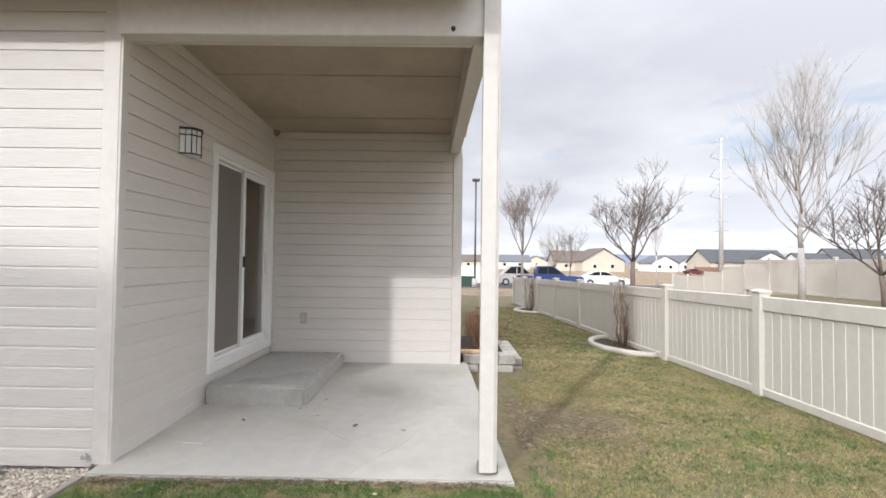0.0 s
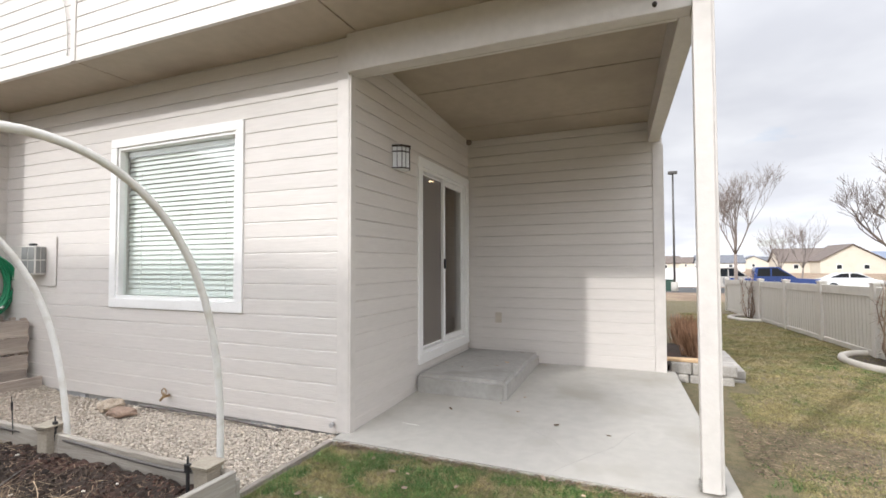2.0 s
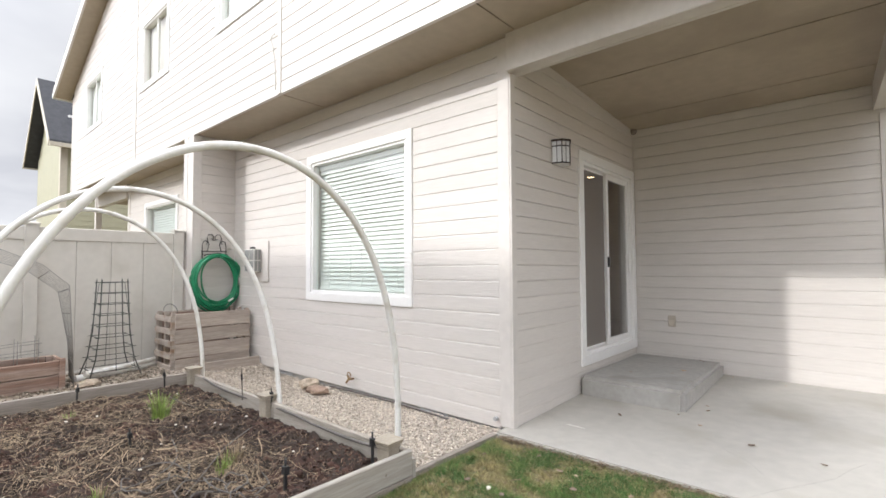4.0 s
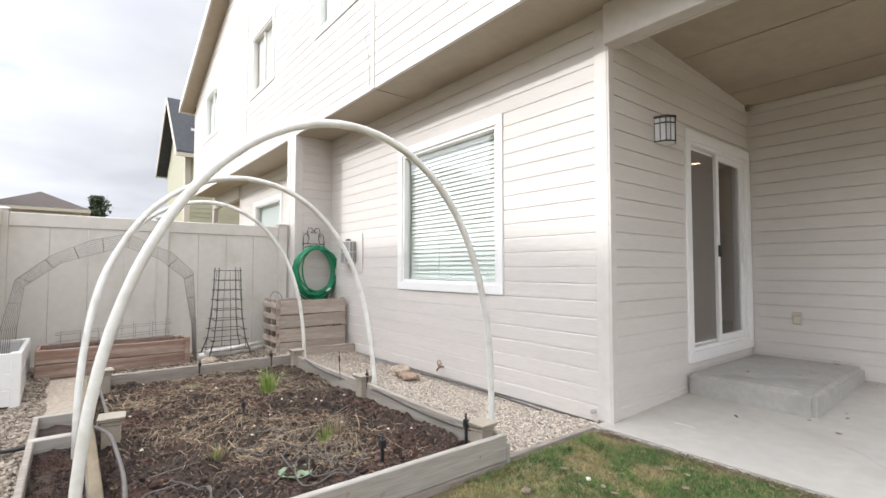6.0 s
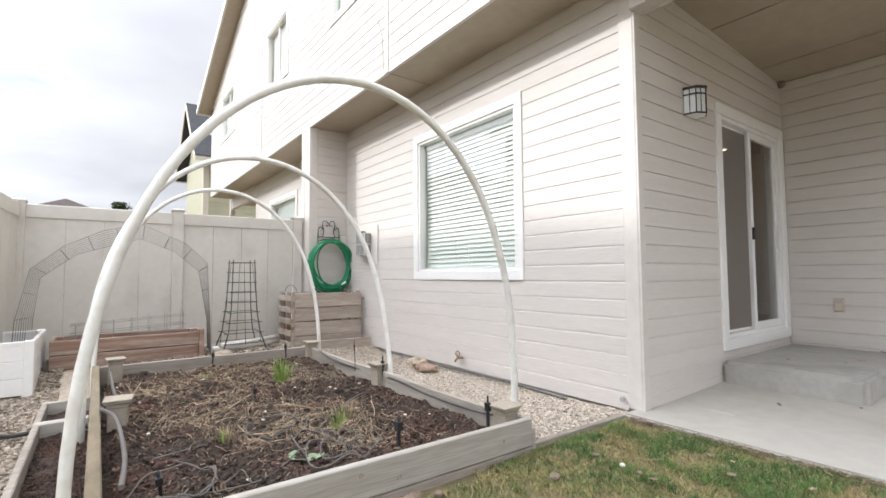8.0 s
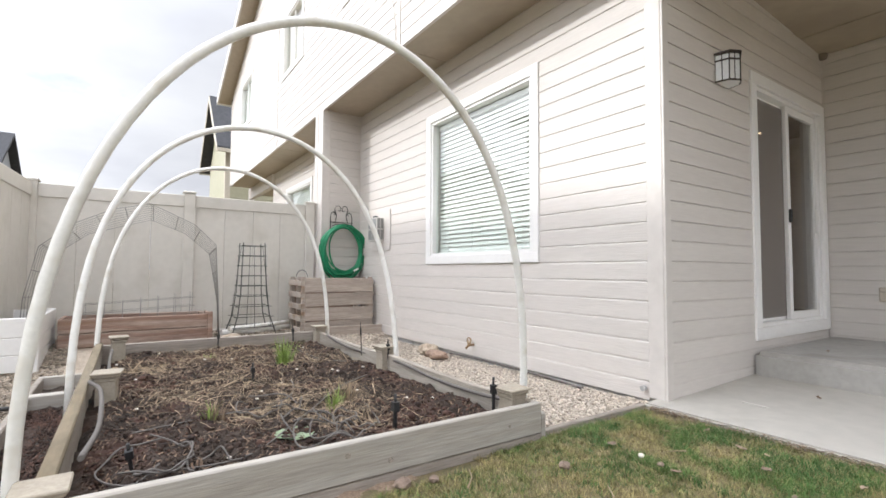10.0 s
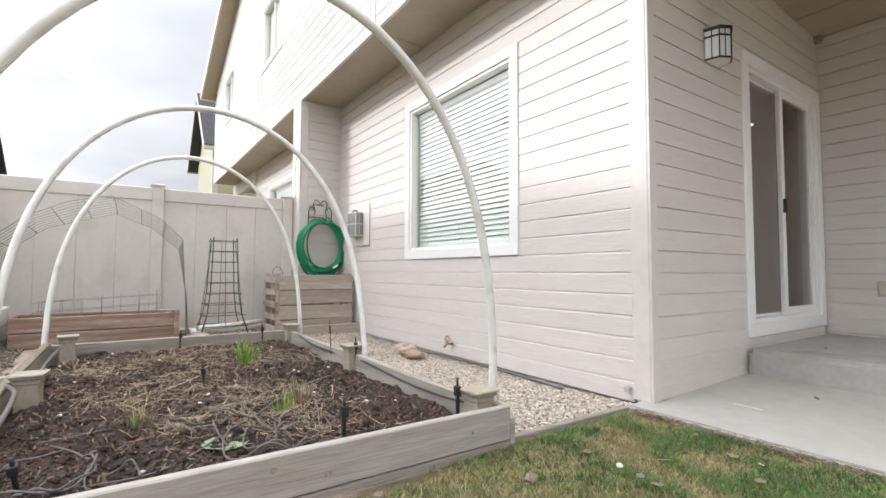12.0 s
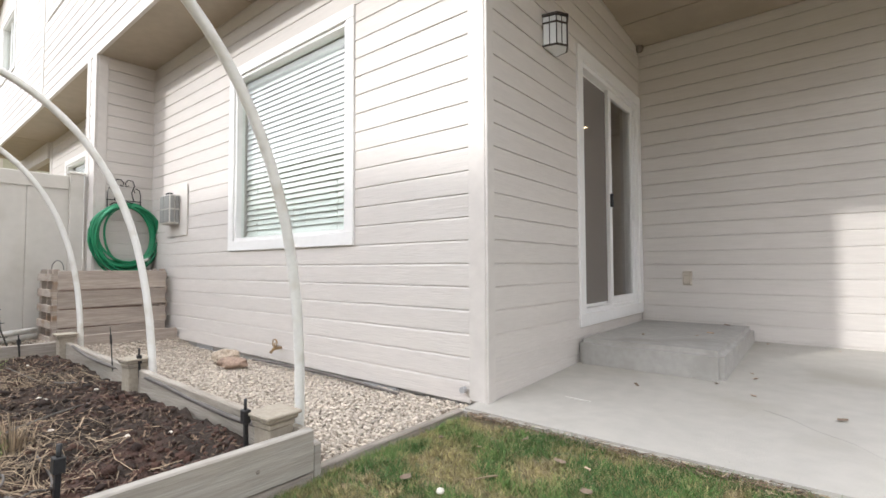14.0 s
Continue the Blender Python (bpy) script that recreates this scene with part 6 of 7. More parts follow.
# ---- parked cars ----
def car(name, loc, rz, paint, label, truck=False, length=4.7, height=1.45):
    c = thing(name, loc, label, "car" if not truck else "pickup truck", rz=rz)
    L, w = length / 2, 0.88
    if truck:
        body = [(-L, 0.55), (-L, 1.02), (-L + 1.75, 1.02), (L - 1.55, 1.05), (L - 0.15, 0.98), (L, 0.85), (L, 0.5), (L - 0.1, 0.4), (-L + 0.1, 0.45)]
        cab = [(-L + 1.75, 1.02), (-L + 1.85, height + 0.3), (-L + 3.2, height + 0.32), (L - 1.45, 1.05)]
    else:
        body = [(-L, 0.55), (-L + 0.05, 0.92), (-L + 0.6, 1.0), (L - 1.4, 0.98), (L - 0.25, 0.8), (L, 0.62), (L, 0.35), (L - 0.15, 0.22), (-L + 0.15, 0.25)]
        cab = [(-L + 0.45, 0.98), (-L + 1.3, height - 0.03), (-L + 2.5, height), (L - 1.25, 0.97)]
    bm = prism(bmesh.new(), body, "y", -w, w)
    bmesh.ops.bevel(bm, geom=list(bm.edges), offset=0.05, segments=2, affect="EDGES")
    part("body", bm, paint, c, smooth=False)
    bm = prism(bmesh.new(), cab, "y", -w * 0.84, w * 0.84)
    bmesh.ops.bevel(bm, geom=list(bm.edges), offset=0.04, segments=2, affect="EDGES")
    cabin = part("cabin", bm, paint, c)
    cx, cz = sum(p[0] for p in cab) / 4, sum(p[1] for p in cab) / 4
    for s in (-1, 1):
        ins = [(cx + (u - cx) * 0.82, cz + (v - cz) * 0.72 + 0.03) for u, v in cab]
        part("side_window", prism(bmesh.new(), ins, "y", s * w * 0.842, s * w * 0.855), CAR_GLASS, cabin)
        part("pillar", box(bmesh.new(), (cx - 0.04, s * w * 0.846, cz - 0.25), (cx + 0.04, s * w * 0.862, cz + 0.28)), paint, cabin)
        part("headlight", box(bmesh.new(), (L - 0.22, s * w * 0.62, 0.62), (L - 0.03, s * w * 0.98, 0.76), 0.02), FROST, c)
        part("tail_light", box(bmesh.new(), (-L - 0.01, s * w * 0.72, 0.7), (-L + 0.1, s * w * 0.98, 0.9), 0.01), BRONZE, c)
        for xx in (-L + 0.9, L - 0.88):
            bm = bmesh.new()
            bmesh.ops.create_cone(bm, segments=20, radius1=0.34, radius2=0.34, depth=0.22, cap_ends=True, matrix=pose(xx, s * (w - 0.08), 0.34, 90, 0, 0))
            wheel = part("wheel", bm, RUBBER, c)
            bm = bmesh.new()
            bmesh.ops.create_cone(bm, segments=14, radius1=0.21, radius2=0.19, depth=0.24, cap_ends=True, matrix=pose(xx, s * (w - 0.08), 0.34, 90, 0, 0))
            part("rim", bm, STEEL, wheel)
    return c


car("parked_car", on_ground(15.5, 46.3, 0.02), -2, WHITE_PAINT, "white saloon car parked beyond the fence")
car("parked_truck", on_ground(8.75, 40.0, 0.02), -3, BLUE_PAINT, "blue pickup truck parked beyond the fence", True, 5.7, 1.5)
car("parked_car", on_ground(7.4, 46, 0.02), 0, TAN_PAINT, "pale van parked behind the trees", False, 4.8, 1.9)
car("parked_car", on_ground(60, 114, 0.02), 4, mat("dark_red_car_paint", (0.12, 0.03, 0.03), 0.35, 0.02, 4), "dark red car far across the field")
road = bmesh.new()
vs = [road.verts.new((x, y, g(x, y) + 0.012)) for x, y in ((-6, 37.0), (60, 37.0), (60, 52.0), (-6, 52.0))]
road.faces.new(vs)
for v in road.verts:
    v.co.z = g(0, v.co.y) + 0.012
tagged(part("road", road, ASPHALT), "grey asphalt parking strip beyond the fence", "road", kind="structure")

# ---- street lamp, power pole, utility box, white sheds ----
sl_ = thing("street_lamp", on_ground(2.62, 40.0), "tall dark parking lot lamp on a thin pole", "street lamp")
part("pole", tube(bmesh.new(), [(0, 0, 0), (0, 0, 9.0)], 0.09, 8, 0.07), LAMP_POLE, sl_)
bx("lamp_head", (-0.32, -0.25, 8.95), (0.32, 0.25, 9.15), LAMP_POLE, sl_, 0.03)
part("base", tube(bmesh.new(), [(0, 0, -0.2), (0, 0, 0.7)], 0.25, 12), CONCRETE, sl_)
pp = thing("power_pole", on_ground(70.0, 120), "tall pale steel power line pole with angled arms", "power pole")
part("pole", tube(bmesh.new(), [(0, 0, 0), (0, 0, 35)], 0.62, 10, 0.24), POLE_PALE, pp)
for i, zz in enumerate((20.0, 25.0, 30.0)):
    part("arm", tube(bmesh.new(), [(0, 0, zz - 0.8), (-2.8, 0, zz), (-0.1, 0, zz + 4.0)], 0.12, 6), POLE_PALE, pp)
    part("arm", tube(bmesh.new(), [(0, 0, zz - 0.8), (2.2, 0, zz + 0.1)], 0.12, 6), POLE_PALE, pp)
part("arm", tube(bmesh.new(), [(-2.6, 0, 33.8), (0.2, 0, 34.6), (1.6, 0, 35.4)], 0.12, 6), POLE_PALE, pp)
for zz in (13.5, 11.0):
    part("cross_arm", tube(bmesh.new(), [(-2.0, 0, zz), (2.0, 0, zz + 0.3)], 0.10, 6), POLE_PALE, pp)
ub = thing("utility_box", on_ground(2.05, 41.0), "green steel utility cabinet on the grass", "utility box")
bx("cabinet", (-0.55, -0.4, 0.0), (0.55, 0.4, 0.8), GREEN_BOX, ub, 0.03)
bx("lid", (-0.58, -0.43, 0.8), (0.58, 0.43, 0.88), GREEN_BOX, ub, 0.02)
wf = thing("white_fence", on_ground(3.6, 54.0), "white vinyl fence near the parking area", "fence")
for i in range(4):
    bx("panel", (-6 + i * 2.0, -0.03, 0.0), (-4.1 + i * 2.0, 0.03, 1.9), WHITE, wf, 0.01)
    bx("fence_post", (-4.1 + i * 2.0, -0.07, 0.0), (-3.98 + i * 2.0, 0.07, 2.05), WHITE, wf, 0.01)


# ---- distant houses ----
def far_house(name, loc, w, dpt, h, rise, rz, wallm, roofm, label, ridge_x=True, wins=2):
    hs = thing(name, loc, label, "house", "distant houses", rz)
    bx("wall", (-w / 2, -dpt / 2, -0.5), (w / 2, dpt / 2, h), wallm, hs)
    if ridge_x:
        prof, ax, a, b = [(-dpt / 2 - 0.4, h - 0.1), (0, h + rise), (dpt / 2 + 0.4, h - 0.1)], "x", -w / 2 - 0.4, w / 2 + 0.4
    else:
        prof, ax, a, b = [(-w / 2 - 0.4, h - 0.1), (0, h + rise), (w / 2 + 0.4, h - 0.1)], "y", -dpt / 2 - 0.4, dpt / 2 + 0.4
    bm = prism(bmesh.new(), [(u, v + 0.22) for u, v in prof[::-1]] + prof, ax, a, b)
    part("roof", bm, roofm, hs)
    tri = [(prof[0][0] + 0.4, h - 0.02), (prof[2][0] - 0.4, h - 0.02), (0, h + rise - 0.15)]
    part("gable", prism(bmesh.new(), tri, ax, a + 0.42, b - 0.42), wallm, hs)
    for i in range(wins):
        x = -w / 2 + w * (i + 0.7) / (wins + 0.4)
        wn_ = bx("window", (x - 0.6, -dpt / 2 - 0.03, 1.0), (x + 0.6, -dpt / 2 + 0.02, 2.2), WHITE, hs)
        bx("pane", (x - 0.5, -dpt / 2 - 0.045, 1.1), (x + 0.5, -dpt / 2 - 0.031, 2.1), CAR_GLASS, wn_)
    return hs


far_house("distant_house", on_ground(46.5, 146), 13, 11, 3.0, 3.9, 6, CREAM, ROOF_BROWN, "cream single storey house with a brown gable roof", False)
far_house("distant_house", on_ground(39.5, 150), 12, 9, 2.8, 3.4, 2, CREAM, ROOF_BROWN, "brown roofed wing of a cream house")
far_house("distant_house", on_ground(71, 158), 9, 9, 2.8, 2.4, 5, WHITE, ROOF_FAR, "white house with a dark roof far off", False)
far_house("distant_house", on_ground(80, 162), 9, 9, 2.8, 2.6, 20, WHITE, ROOF_FAR, "small white gabled house far off", False)
far_house("distant_house", on_ground(92.5, 150), 25, 13, 3.2, 4.0, 2, CREAM, ROOF_SLATE, "long low house with a dark shingle roof")
far_house("distant_house", on_ground(95.5, 141), 11, 7, 3.0, 3.3, -12, WHITE, ROOF_SLATE, "white gabled house with a dark roof", False)
far_house("distant_house", on_ground(122, 158), 14, 11, 3.0, 3.6, 6, WHITE, ROOF_SLATE, "white house with a dark hipped roof line")
far_house("distant_house", on_ground(137, 160), 19, 11, 4.0, 4.4, 0, CREAM, ROOF_SLATE, "house with a long dark shingle roof")
far_house("distant_house", on_ground(146, 152), 9, 8, 3.6, 3.2, -10, WHITE, ROOF_SLATE, "white gabled house front with a dark roof", False)
far_house("distant_house", on_ground(5, 170), 14, 9, 2.6, 2.2, 0, CREAM, ROOF_BROWN, "tan house near the horizon")
far_house("distant_house", on_ground(24, 175), 13, 9, 2.6, 2.4, 0, WHITE, ROOF_FAR, "white house near the horizon")
bf = thing("brown_fence", on_ground(66, 125), "long reddish brown board fence across the field", "fence")
for i in range(26):
    bx("fence_panel", (i * 4.0, -0.04, 0.0), (i * 4.0 + 3.9, 0.04, 1.9), FIELD_FENCE, bf)
    bx("fence_post", (i * 4.0 - 0.1, -0.1, 0.0), (i * 4.0, 0.1, 2.05), FIELD_FENCE, bf)
rg = random.Random(21)
for i in range(15):
    x = -40 + i * 21 + rg.uniform(-7, 7)
    far_house("distant_house", on_ground(x, 235 + rg.uniform(-15, 60)), rg.uniform(11, 17), 10, 2.8, rg.uniform(2.0, 3.4), rg.uniform(-20, 20), rg.choice([CREAM, WHITE, OLIVE]), rg.choice([ROOF_FAR, ROOF_BROWN]), "small suburban house on the horizon", rg.random() < 0.6, 1)

# low hills on the horizon, the blue of distance haze put into their colour
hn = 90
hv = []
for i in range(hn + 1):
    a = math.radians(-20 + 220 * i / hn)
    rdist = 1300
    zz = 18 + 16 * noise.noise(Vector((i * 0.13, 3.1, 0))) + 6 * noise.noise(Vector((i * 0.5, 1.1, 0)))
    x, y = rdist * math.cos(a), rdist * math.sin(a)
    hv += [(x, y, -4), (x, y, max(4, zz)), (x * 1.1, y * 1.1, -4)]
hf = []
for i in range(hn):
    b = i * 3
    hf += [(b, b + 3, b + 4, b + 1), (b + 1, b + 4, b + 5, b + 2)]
tagged(raw_mesh("backdrop_hills", hv, hf, mat("haze_blue_hills", (0.25, 0.30, 0.40), 1.0, 0.1, 0.01)), "low hills along the horizon, coloured blue for distance haze", "hills", kind="structure")

# ---- neighbouring houses on the other side ----
nh = thing("green_house", (-24.8, 3.95, 0.0), "olive two storey house with a steep dark roof", "house", "neighbouring houses")
bx("wall", (-2.4, 0.0, -0.5), (2.4, 11, 6.2), OLIVE, nh)
for k in range(30):
    z = 0.2 * k
    bm = prism(bmesh.new(), [(2.4, z), (2.425, z), (2.406, z + 0.2), (2.4, z + 0.2)], "y", 0.2, 11)
    part("siding_board", bm, OLIVE, nh)
bm = prism(bmesh.new(), [(2.4, 6.15), (-2.4, 6.15), (0, 8.8)], "y", 0.02, 0.2)
part("gable", bm, OLIVE, nh)
for s in (-1, 1):
    bm = prism(bmesh.new(), [(s * 2.9, 5.9), (0, 8.95), (0, 9.15), (s * 2.9, 6.1)], "y", -0.42, 11.5)
    part("roof_slope", bm, ROOF, nh)
    bm = prism(bmesh.new(), [(s * 2.92, 5.82), (0, 8.88), (0, 9.12), (s * 2.92, 6.06)], "y", -0.46, -0.425)
    part("rake_board", bm, CREAM, nh)
    bx("gutter", (s * 2.9, -0.42, 5.85), (s * 3.02, 11.5, 6.0), CREAM, nh)
bx("corner_board", (2.24, -0.02, -0.2), (2.44, 0.2, 5.95), CREAM, nh)
part("roof_vent", tube(bmesh.new(), [(1.6, 0.5, 7.2), (1.6, 0.5, 7.9)], 0.05, 8), LAMP_POLE, nh)
bx("vent_flashing", (1.4, 0.3, 7.3), (1.8, 0.7, 7.4), WHITE, nh)


def hip_house(loc, w, dpt, h, rise, run, wallm, roofm, label, rz=0):
    hs = thing("neighbour_house", loc, label, "house", "neighbouring houses", rz)
    bx("wall", (-w / 2, -dpt / 2, -0.5), (w / 2, dpt / 2, h), wallm, hs)
    e = 0.45
    bm = bmesh.new()
    c = [bm.verts.new(v) for v in ((-w / 2 - e, -dpt / 2 - e, h), (w / 2 + e, -dpt / 2 - e, h), (w / 2 + e, dpt / 2 + e, h), (-w / 2 - e, dpt / 2 + e, h))]
    t = [bm.verts.new((-w / 2 + run, 0, h + rise)), bm.verts.new((w / 2 - run, 0, h + rise))]
    bm.faces.new(c[::-1]), bm.faces.new((c[0], c[1], t[1], t[0])), bm.faces.new((c[1], c[2], t[1])), bm.faces.new((c[2], c[3], t[0], t[1])), bm.faces.new((c[3], c[0], t[0]))
    part("roof", bm, roofm, hs)
    bm = bmesh.new()
    box(bm, (-w / 2 - e - 0.02, -dpt / 2 - e - 0.02, h - 0.2), (w / 2 + e + 0.02, dpt / 2 + e + 0.02, h - 0.01))
    part("fascia", bm, CREAM, hs)
    for i in range(4):
        x = -w / 2 + w * (i + 0.5) / 4
        wn_ = bx("window", (x - 0.7, dpt / 2 - 0.02, 1.0), (x + 0.7, dpt / 2 + 0.03, 2.3), WHITE, hs)
        bx("pane", (x - 0.6, dpt / 2 + 0.031, 1.1), (x + 0.6, dpt / 2 + 0.045, 2.2), CAR_GLASS, wn_)
    return hs


hip_house((-28.0, -13.0, 0), 18.5, 9, 4.6, 3.6, 5.6, OLIVE, ROOF_BROWN, "two storey olive house with a brown hip roof across the yard")
hip_house((-41.0, -1.5, 0), 5.0, 4.3, 5.0, 1.3, 2.3, CREAM, ROOF_UMBER, "house with a low brown hip roof behind the fence")
far_house("neighbour_house", (-38.0, -9.3, 0), 7, 7, 6.0, 2.8, 0, mat("grey_blue_siding", (0.35, 0.37, 0.38), 0.6, 0.05, 2), ROOF, "grey two storey house with a dark gable roof", False)
# added out of view: its ridge keeps sun off the bed and lower front wall
far_house("neighbour_house", (-9.8, -8.1, 0), 4.2, 7, 5.9, 1.92, 0, OLIVE, ROOF_BROWN, "added unseen two storey gable house that shades the lower wall and bed")

# two unseen houses added to hold low sky light off the patio's back wall
hip_house((-1.0, -17.5, 0), 15.0, 9, 4.6, 2.3, 4.4, CREAM, ROOF_BROWN, "added unseen cream two storey hip roof house that blocks low sky light")
hip_house((17.0, -18.0, 0), 14.0, 9, 4.6, 2.3, 4.4, OLIVE, ROOF_UMBER, "added unseen olive two storey hip roof house that blocks low sky light")

# leafy treetop behind the fence
lt = thing("evergreen_tree", (-42.0, 1.6, 0.0), "dark evergreen treetop behind the fence", "tree")
part("trunk", tube(bmesh.new(), [(0, 0, -0.3), (0, 0, 5.6)], 0.2, 8, 0.05), BARK, lt)
vs, fs, k = [], [], 0
for _ in range(1000):
    a, u = rng.uniform(0, 6.28), rng.uniform(0, 1)
    rad = 0.62 * math.sqrt(rng.uniform(0.1, 1)) * (0.55 + 0.45 * math.sin(3.1 * u)) * (1 + 0.35 * math.sin(3 * a + 5 * u))
    c = np.array([rad * math.cos(a), rad * math.sin(a), 4.7 + 1.7 * u])
    t = rng.normal(0, 0.09, (3, 3))
    vs += list(c + t)
    fs.append((k, k + 1, k + 2))
    k += 3
cr = fast_mesh("crown", np.array(vs), np.array(fs).ravel(), 3, PINE)
cr.parent = lt

# ---- grass ----
def lawn_blades(name, zones, material, label, seed, patch=None):
    """Small tufts of short bent blades; zones are x0, x1, y0, y1, blades, height, half width."""
    r = np.random.default_rng(seed)
    V, F, k = [], [], 0
    for x0, x1, y0, y1, n, h, w in zones:
        per = 12
        cx, cy = r.uniform(x0, x1, n // per), r.uniform(y0, y1, n // per)
        if y0 < -1:
            cy = y1 - np.abs(r.normal(0, 1.6, n // per))
        if patch is not None:
            keep = np.array([noise.noise(Vector((a * 2.3, b * 2.3, seed))) + 0.6 * noise.noise(Vector((a * 6.5, b * 6.5, seed))) for a, b in zip(cx, cy)]) + r.normal(0, 0.12, len(cx)) > patch
            cx, cy = cx[keep], cy[keep]
        tall = np.repeat(r.uniform(0.55, 1.2, len(cx)), per)
        x = np.repeat(cx, per) + r.normal(0, 5.5 * w, len(cx) * per)
        y = np.repeat(cy, per) + r.normal(0, 5.5 * w, len(cx) * per)
        m = len(x)
        keep = ~((x > -2.16) & (x < 0.78) & (y > 3.43) & (y < 6.4)) & ~((x < 1.3) & (y > 6.3)) & (x < fence_x(y) - 0.03) & ~((x < -2.08) & (y > 0.38)) & ~((x < -1.97) & (y > 1.05) & (y < 1.95))
        keep &= ~(((x - 1.25) / 0.6) ** 2 + ((y - 4.6) / 0.55) ** 2 < r.uniform(0.2, 1.5, m))
        # worn earth along the slab
        worn = 0.05 + 0.05 * np.sin(x * 2.9 + 0.6) + 0.03 * np.sin(x * 9.1)
        keep &= ~((x < 0.7) & (y > 3.43 - worn) & (r.uniform(0, 1, m) < 0.85))
        x, y, tall = x[keep], y[keep], tall[keep]
        n = len(x)
        z = np.array([g(a, b) for a, b in zip(x, y)])
        ang, lean, hh = r.uniform(0, 6.283, n), r.uniform(0.15, 1.9, n), 0.7 * h * tall * r.uniform(0.4, 1.2, n)
        dx, dy = np.cos(ang), np.sin(ang)
        tw = r.uniform(-0.9, 0.9, n)
        sx, sy = -np.sin(ang + tw) * w, np.cos(ang + tw) * w
        a = np.stack([x + sx, y + sy, z - 0.004], 1)
        b = np.stack([x - sx, y - sy, z - 0.004], 1)
        c = np.stack([x + dx * hh * lean, y + dy * hh * lean, z + hh], 1)
        V.append(np.stack([a, b, c], 1).reshape(-1, 3))
        F.append(np.arange(n * 3) + k)
        k += n * 3
    return tagged(fast_mesh(name, np.concatenate(V), np.concatenate(F), 3, material), label, "grass", kind="stuff")


lawn_blades("lawn_grass", [(-2.2, 1.0, 0.8, 3.45, 170000, 0.036, 0.0019), (-2.2, 3.9, -4, 0.82, 70000, 0.034, 0.003), (1.0, 3.9, 0.8, 7.0, 190000, 0.034, 0.0023), (1.0, 3.9, 7, 12, 60000, 0.035, 0.004), (1.0, 3.9, 12, 18, 25000, 0.04, 0.006)], GRASS, "short lawn grass, green patches among straw", 7)
lawn_blades("dry_lawn_grass", [(-2.2, 1.0, 0.8, 3.45, 115000, 0.036, 0.0018), (-2.2, 3.9, -4, 0.82, 70000, 0.034, 0.003), (1.0, 3.9, 0.8, 7.0, 210000, 0.031, 0.0022), (1.0, 3.9, 7, 12, 70000, 0.03, 0.004), (1.0, 3.9, 12, 18, 30000, 0.035, 0.006)], GRASS_TAN, "short dry straw coloured lawn grass", 8)
lawn_blades("green_lawn_grass", [(-2.1, 0.9, 2.55, 3.42, 125000, 0.044, 0.0019), (-2.1, 0.2, 1.2, 2.5, 38000, 0.038, 0.0019), (0.8, 3.9, 1.2, 4.5, 40000, 0.034, 0.003), (2.4, 3.85, 3.5, 9, 26000, 0.034, 0.0035)], GRASS_GREEN, "fresh green lawn grass beside the patio", 9, -0.02)

BARE = (0.8, 1.85, 3.95, 5.3)
strands("dry_thatch", 2600, 0.05, 0.0016, BARE, g, STRAW, "flattened dry thatch on a bare patch of lawn", "grass", 0.01, 0.3)
strands("earth_crumbs", 2200, 0.02, 0.005, BARE, g, BARK_CHIP, "crumbs of grey brown earth on a bare patch", "soil", 0.006, 0.2)

strands("edge_litter", 1500, 0.05, 0.0022, (-2.08, 0.62, 3.335, 3.397), g, BARK_CHIP, "brown dry grass and earth crumbs along the slab", "litter", 0.03, 0.5)
strands("edge_thatch", 900, 0.06, 0.0015, (-2.08, 0.62, 3.30, 3.397), g, STRAW, "dry straw thatch along the slab", "litter", 0.032, 0.5)

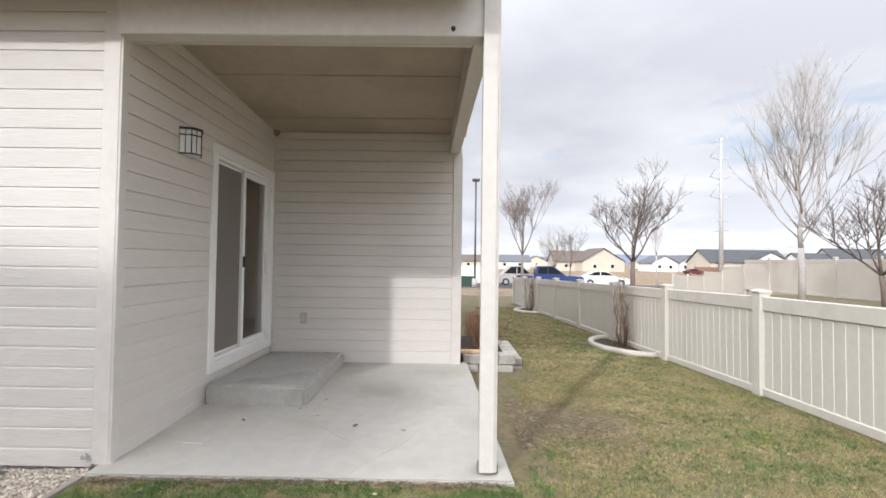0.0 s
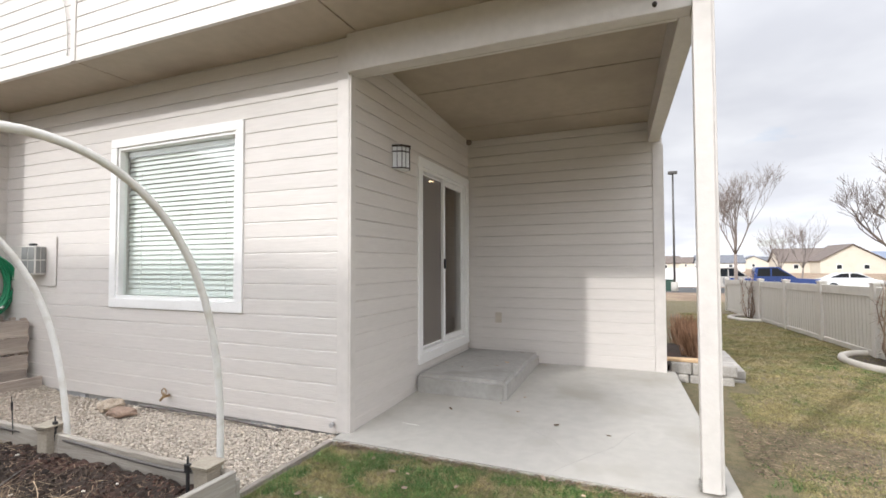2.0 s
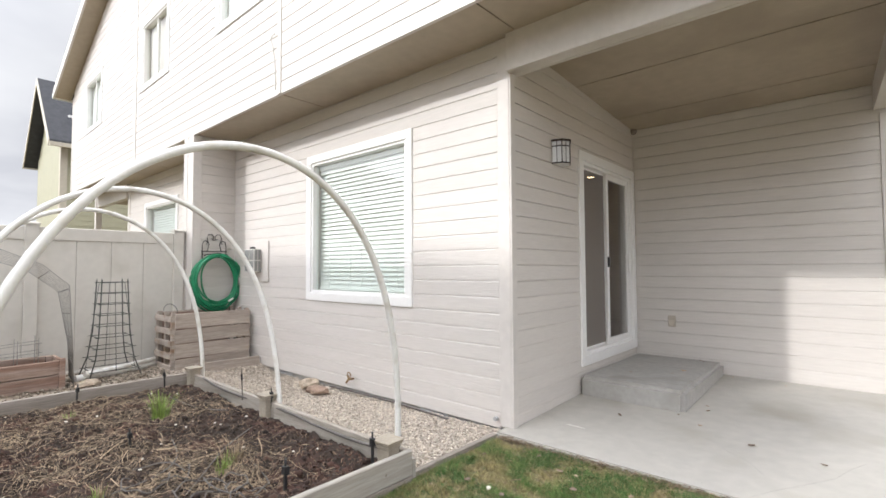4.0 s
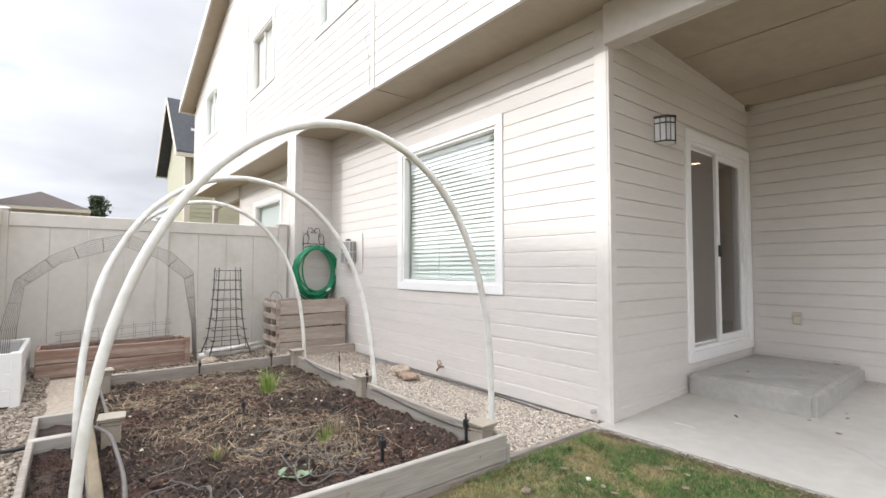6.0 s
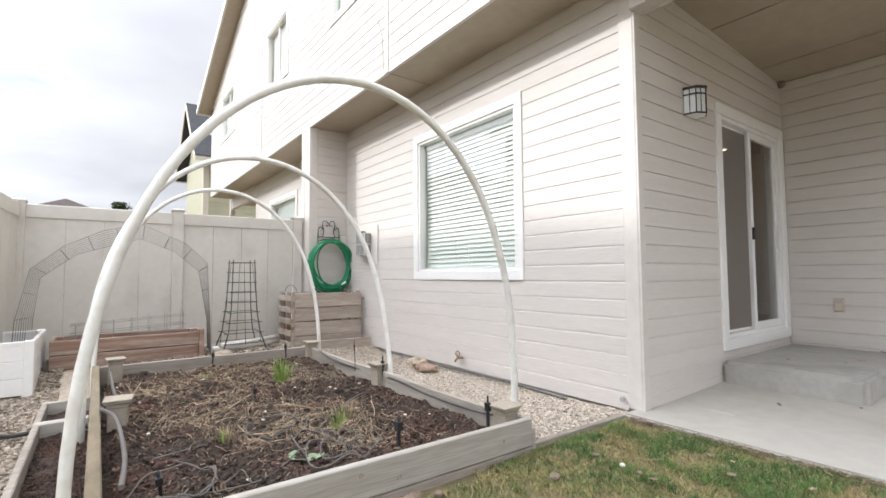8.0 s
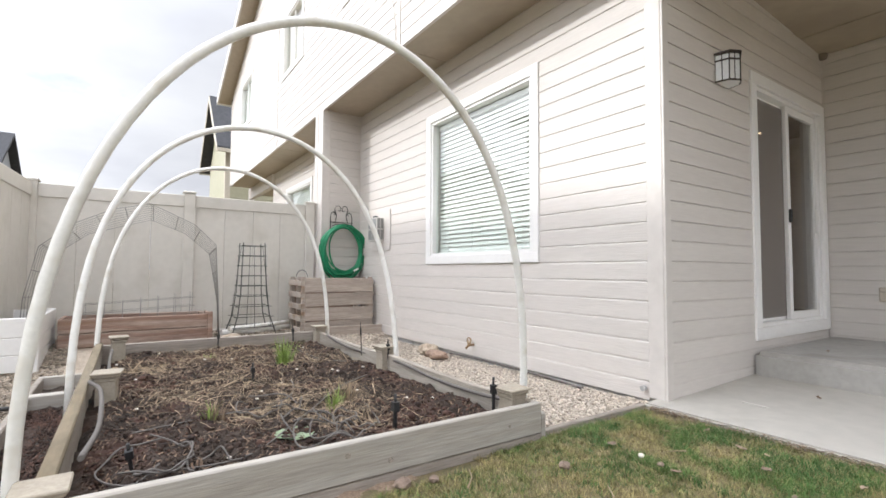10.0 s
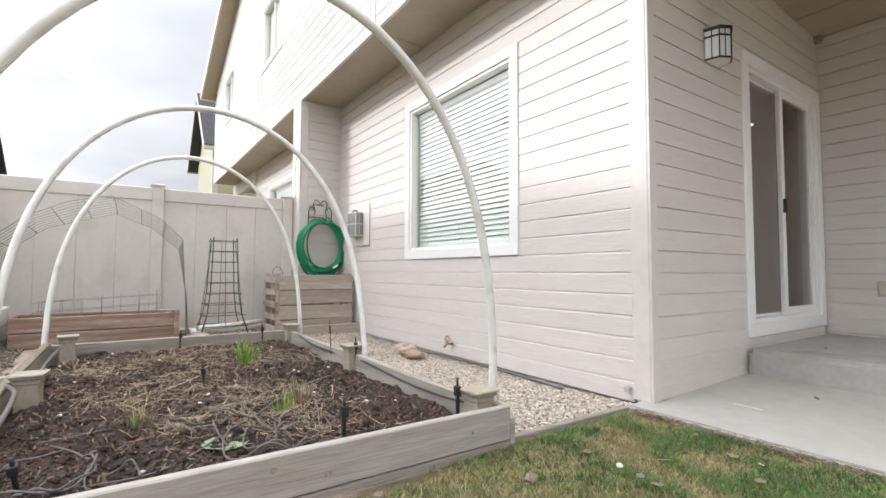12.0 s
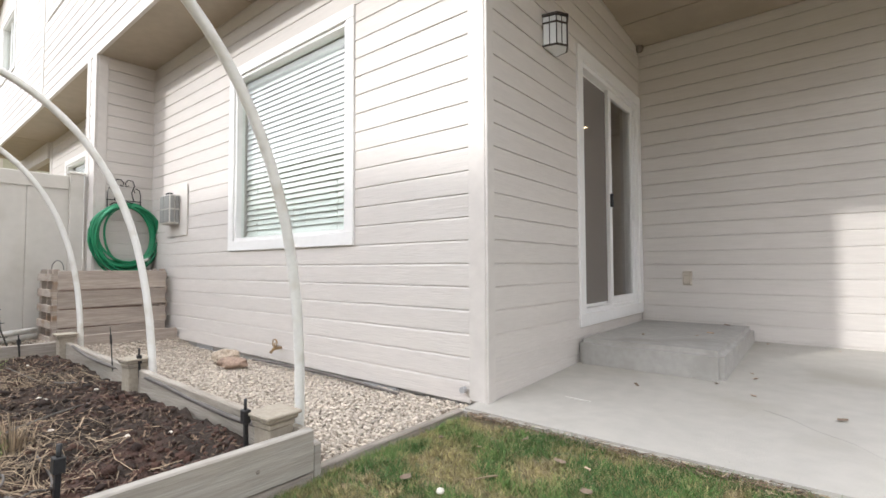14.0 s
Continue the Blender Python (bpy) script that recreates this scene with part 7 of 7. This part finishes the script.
# pale pebbles and twigs on the lawn
lp = random.Random(31)
LAWN_STONES = [(-1.63, 2.61, 0.015, "WHITE"), (-1.75, 2.22, 0.027, "ROCK"), (-1.98, 1.53, 0.036, "ROCK"), (-1.52, 2.59, 0.016, "ROCK"), (-1.95, 1.66, 0.022, "ROCK"), (-0.55, 2.75, 0.012, "WHITE")]
for i, (px, py, rad, tone) in enumerate(LAWN_STONES):
    bm = bmesh.new()
    bmesh.ops.create_icosphere(bm, subdivisions=2, radius=rad)
    for v in bm.verts:
        v.co *= 1 + 0.3 * noise.noise(v.co * 60 + Vector((i, 0, 0)))
        v.co.z *= 0.65
    o = part("lawn_pebble", bm, WHITE_CHIP if tone == "WHITE" else BROWN_STONE)
    o.location = (px, py, g(px, py) + 0.02)
    tagged(o, "small pale stone lying in the lawn" if tone == "WHITE" else "brown stone lying in the lawn", "pebble", "stones on the lawn")
for i in range(9):
    px, py, a = lp.uniform(-1.9, 0.4), lp.uniform(1.6, 3.2), lp.uniform(0, 6.28)
    q = Vector((math.cos(a), math.sin(a), 0)) * lp.uniform(0.04, 0.11)
    p = Vector((px, py, g(px, py) + 0.024))
    o = part("fallen_twig", tube(bmesh.new(), [p - q, p + Vector((0.01, 0.01, 0.004)), p + q], 0.004, 5, 0.002), STRAW)
    tagged(o, "pale dry twig lying on the lawn", "twig", "twigs on the lawn")

# fallen leaves
fl = random.Random(9)
LEAF_SPOTS = [(-1.11, 4.66), (-0.97, 5.05), (-1.50, 4.36), (-1.42, 2.54), (-1.29, 3.07), (-0.93, 3.02), (-1.05, 2.70), (-1.62, 3.2), (-0.2, 3.2), (-1.3, 5.6), (-1.7, 5.2)]
for i in range(40):
    if i < len(LEAF_SPOTS):
        x, y = LEAF_SPOTS[i]
    elif i < 20:
        x, y = fl.uniform(-1.9, 0.4), fl.uniform(4.0, 6.3)
    else:
        x, y = fl.uniform(-2.0, 0.6), fl.uniform(1.6, 3.38)
    onstep = x < -1.08 and y > 4.74
    z = (0.217 if onstep else -0.008 + 0.03 * (y - 3.43)) if y > 3.4 else g(x, y) + 0.03
    bm = bmesh.new()
    bmesh.ops.create_grid(bm, x_segments=3, y_segments=2, size=0.5)
    s = fl.uniform(0.025, 0.055)
    for v in bm.verts:
        k = 1 - 1.6 * v.co.x ** 2
        v.co = Vector((v.co.x * s, v.co.y * s * 0.6 * k, 0.25 * s * abs(v.co.y) + 0.2 * s * v.co.x ** 2 + 0.002))
    o = part("fallen_leaf", bm, LEAF_DRY)
    o.matrix_basis = pose(x, y, z, fl.uniform(-15, 15), fl.uniform(-15, 15), fl.uniform(0, 360))
    tagged(o, "dry brown fallen leaf", "leaf", "fallen leaves")
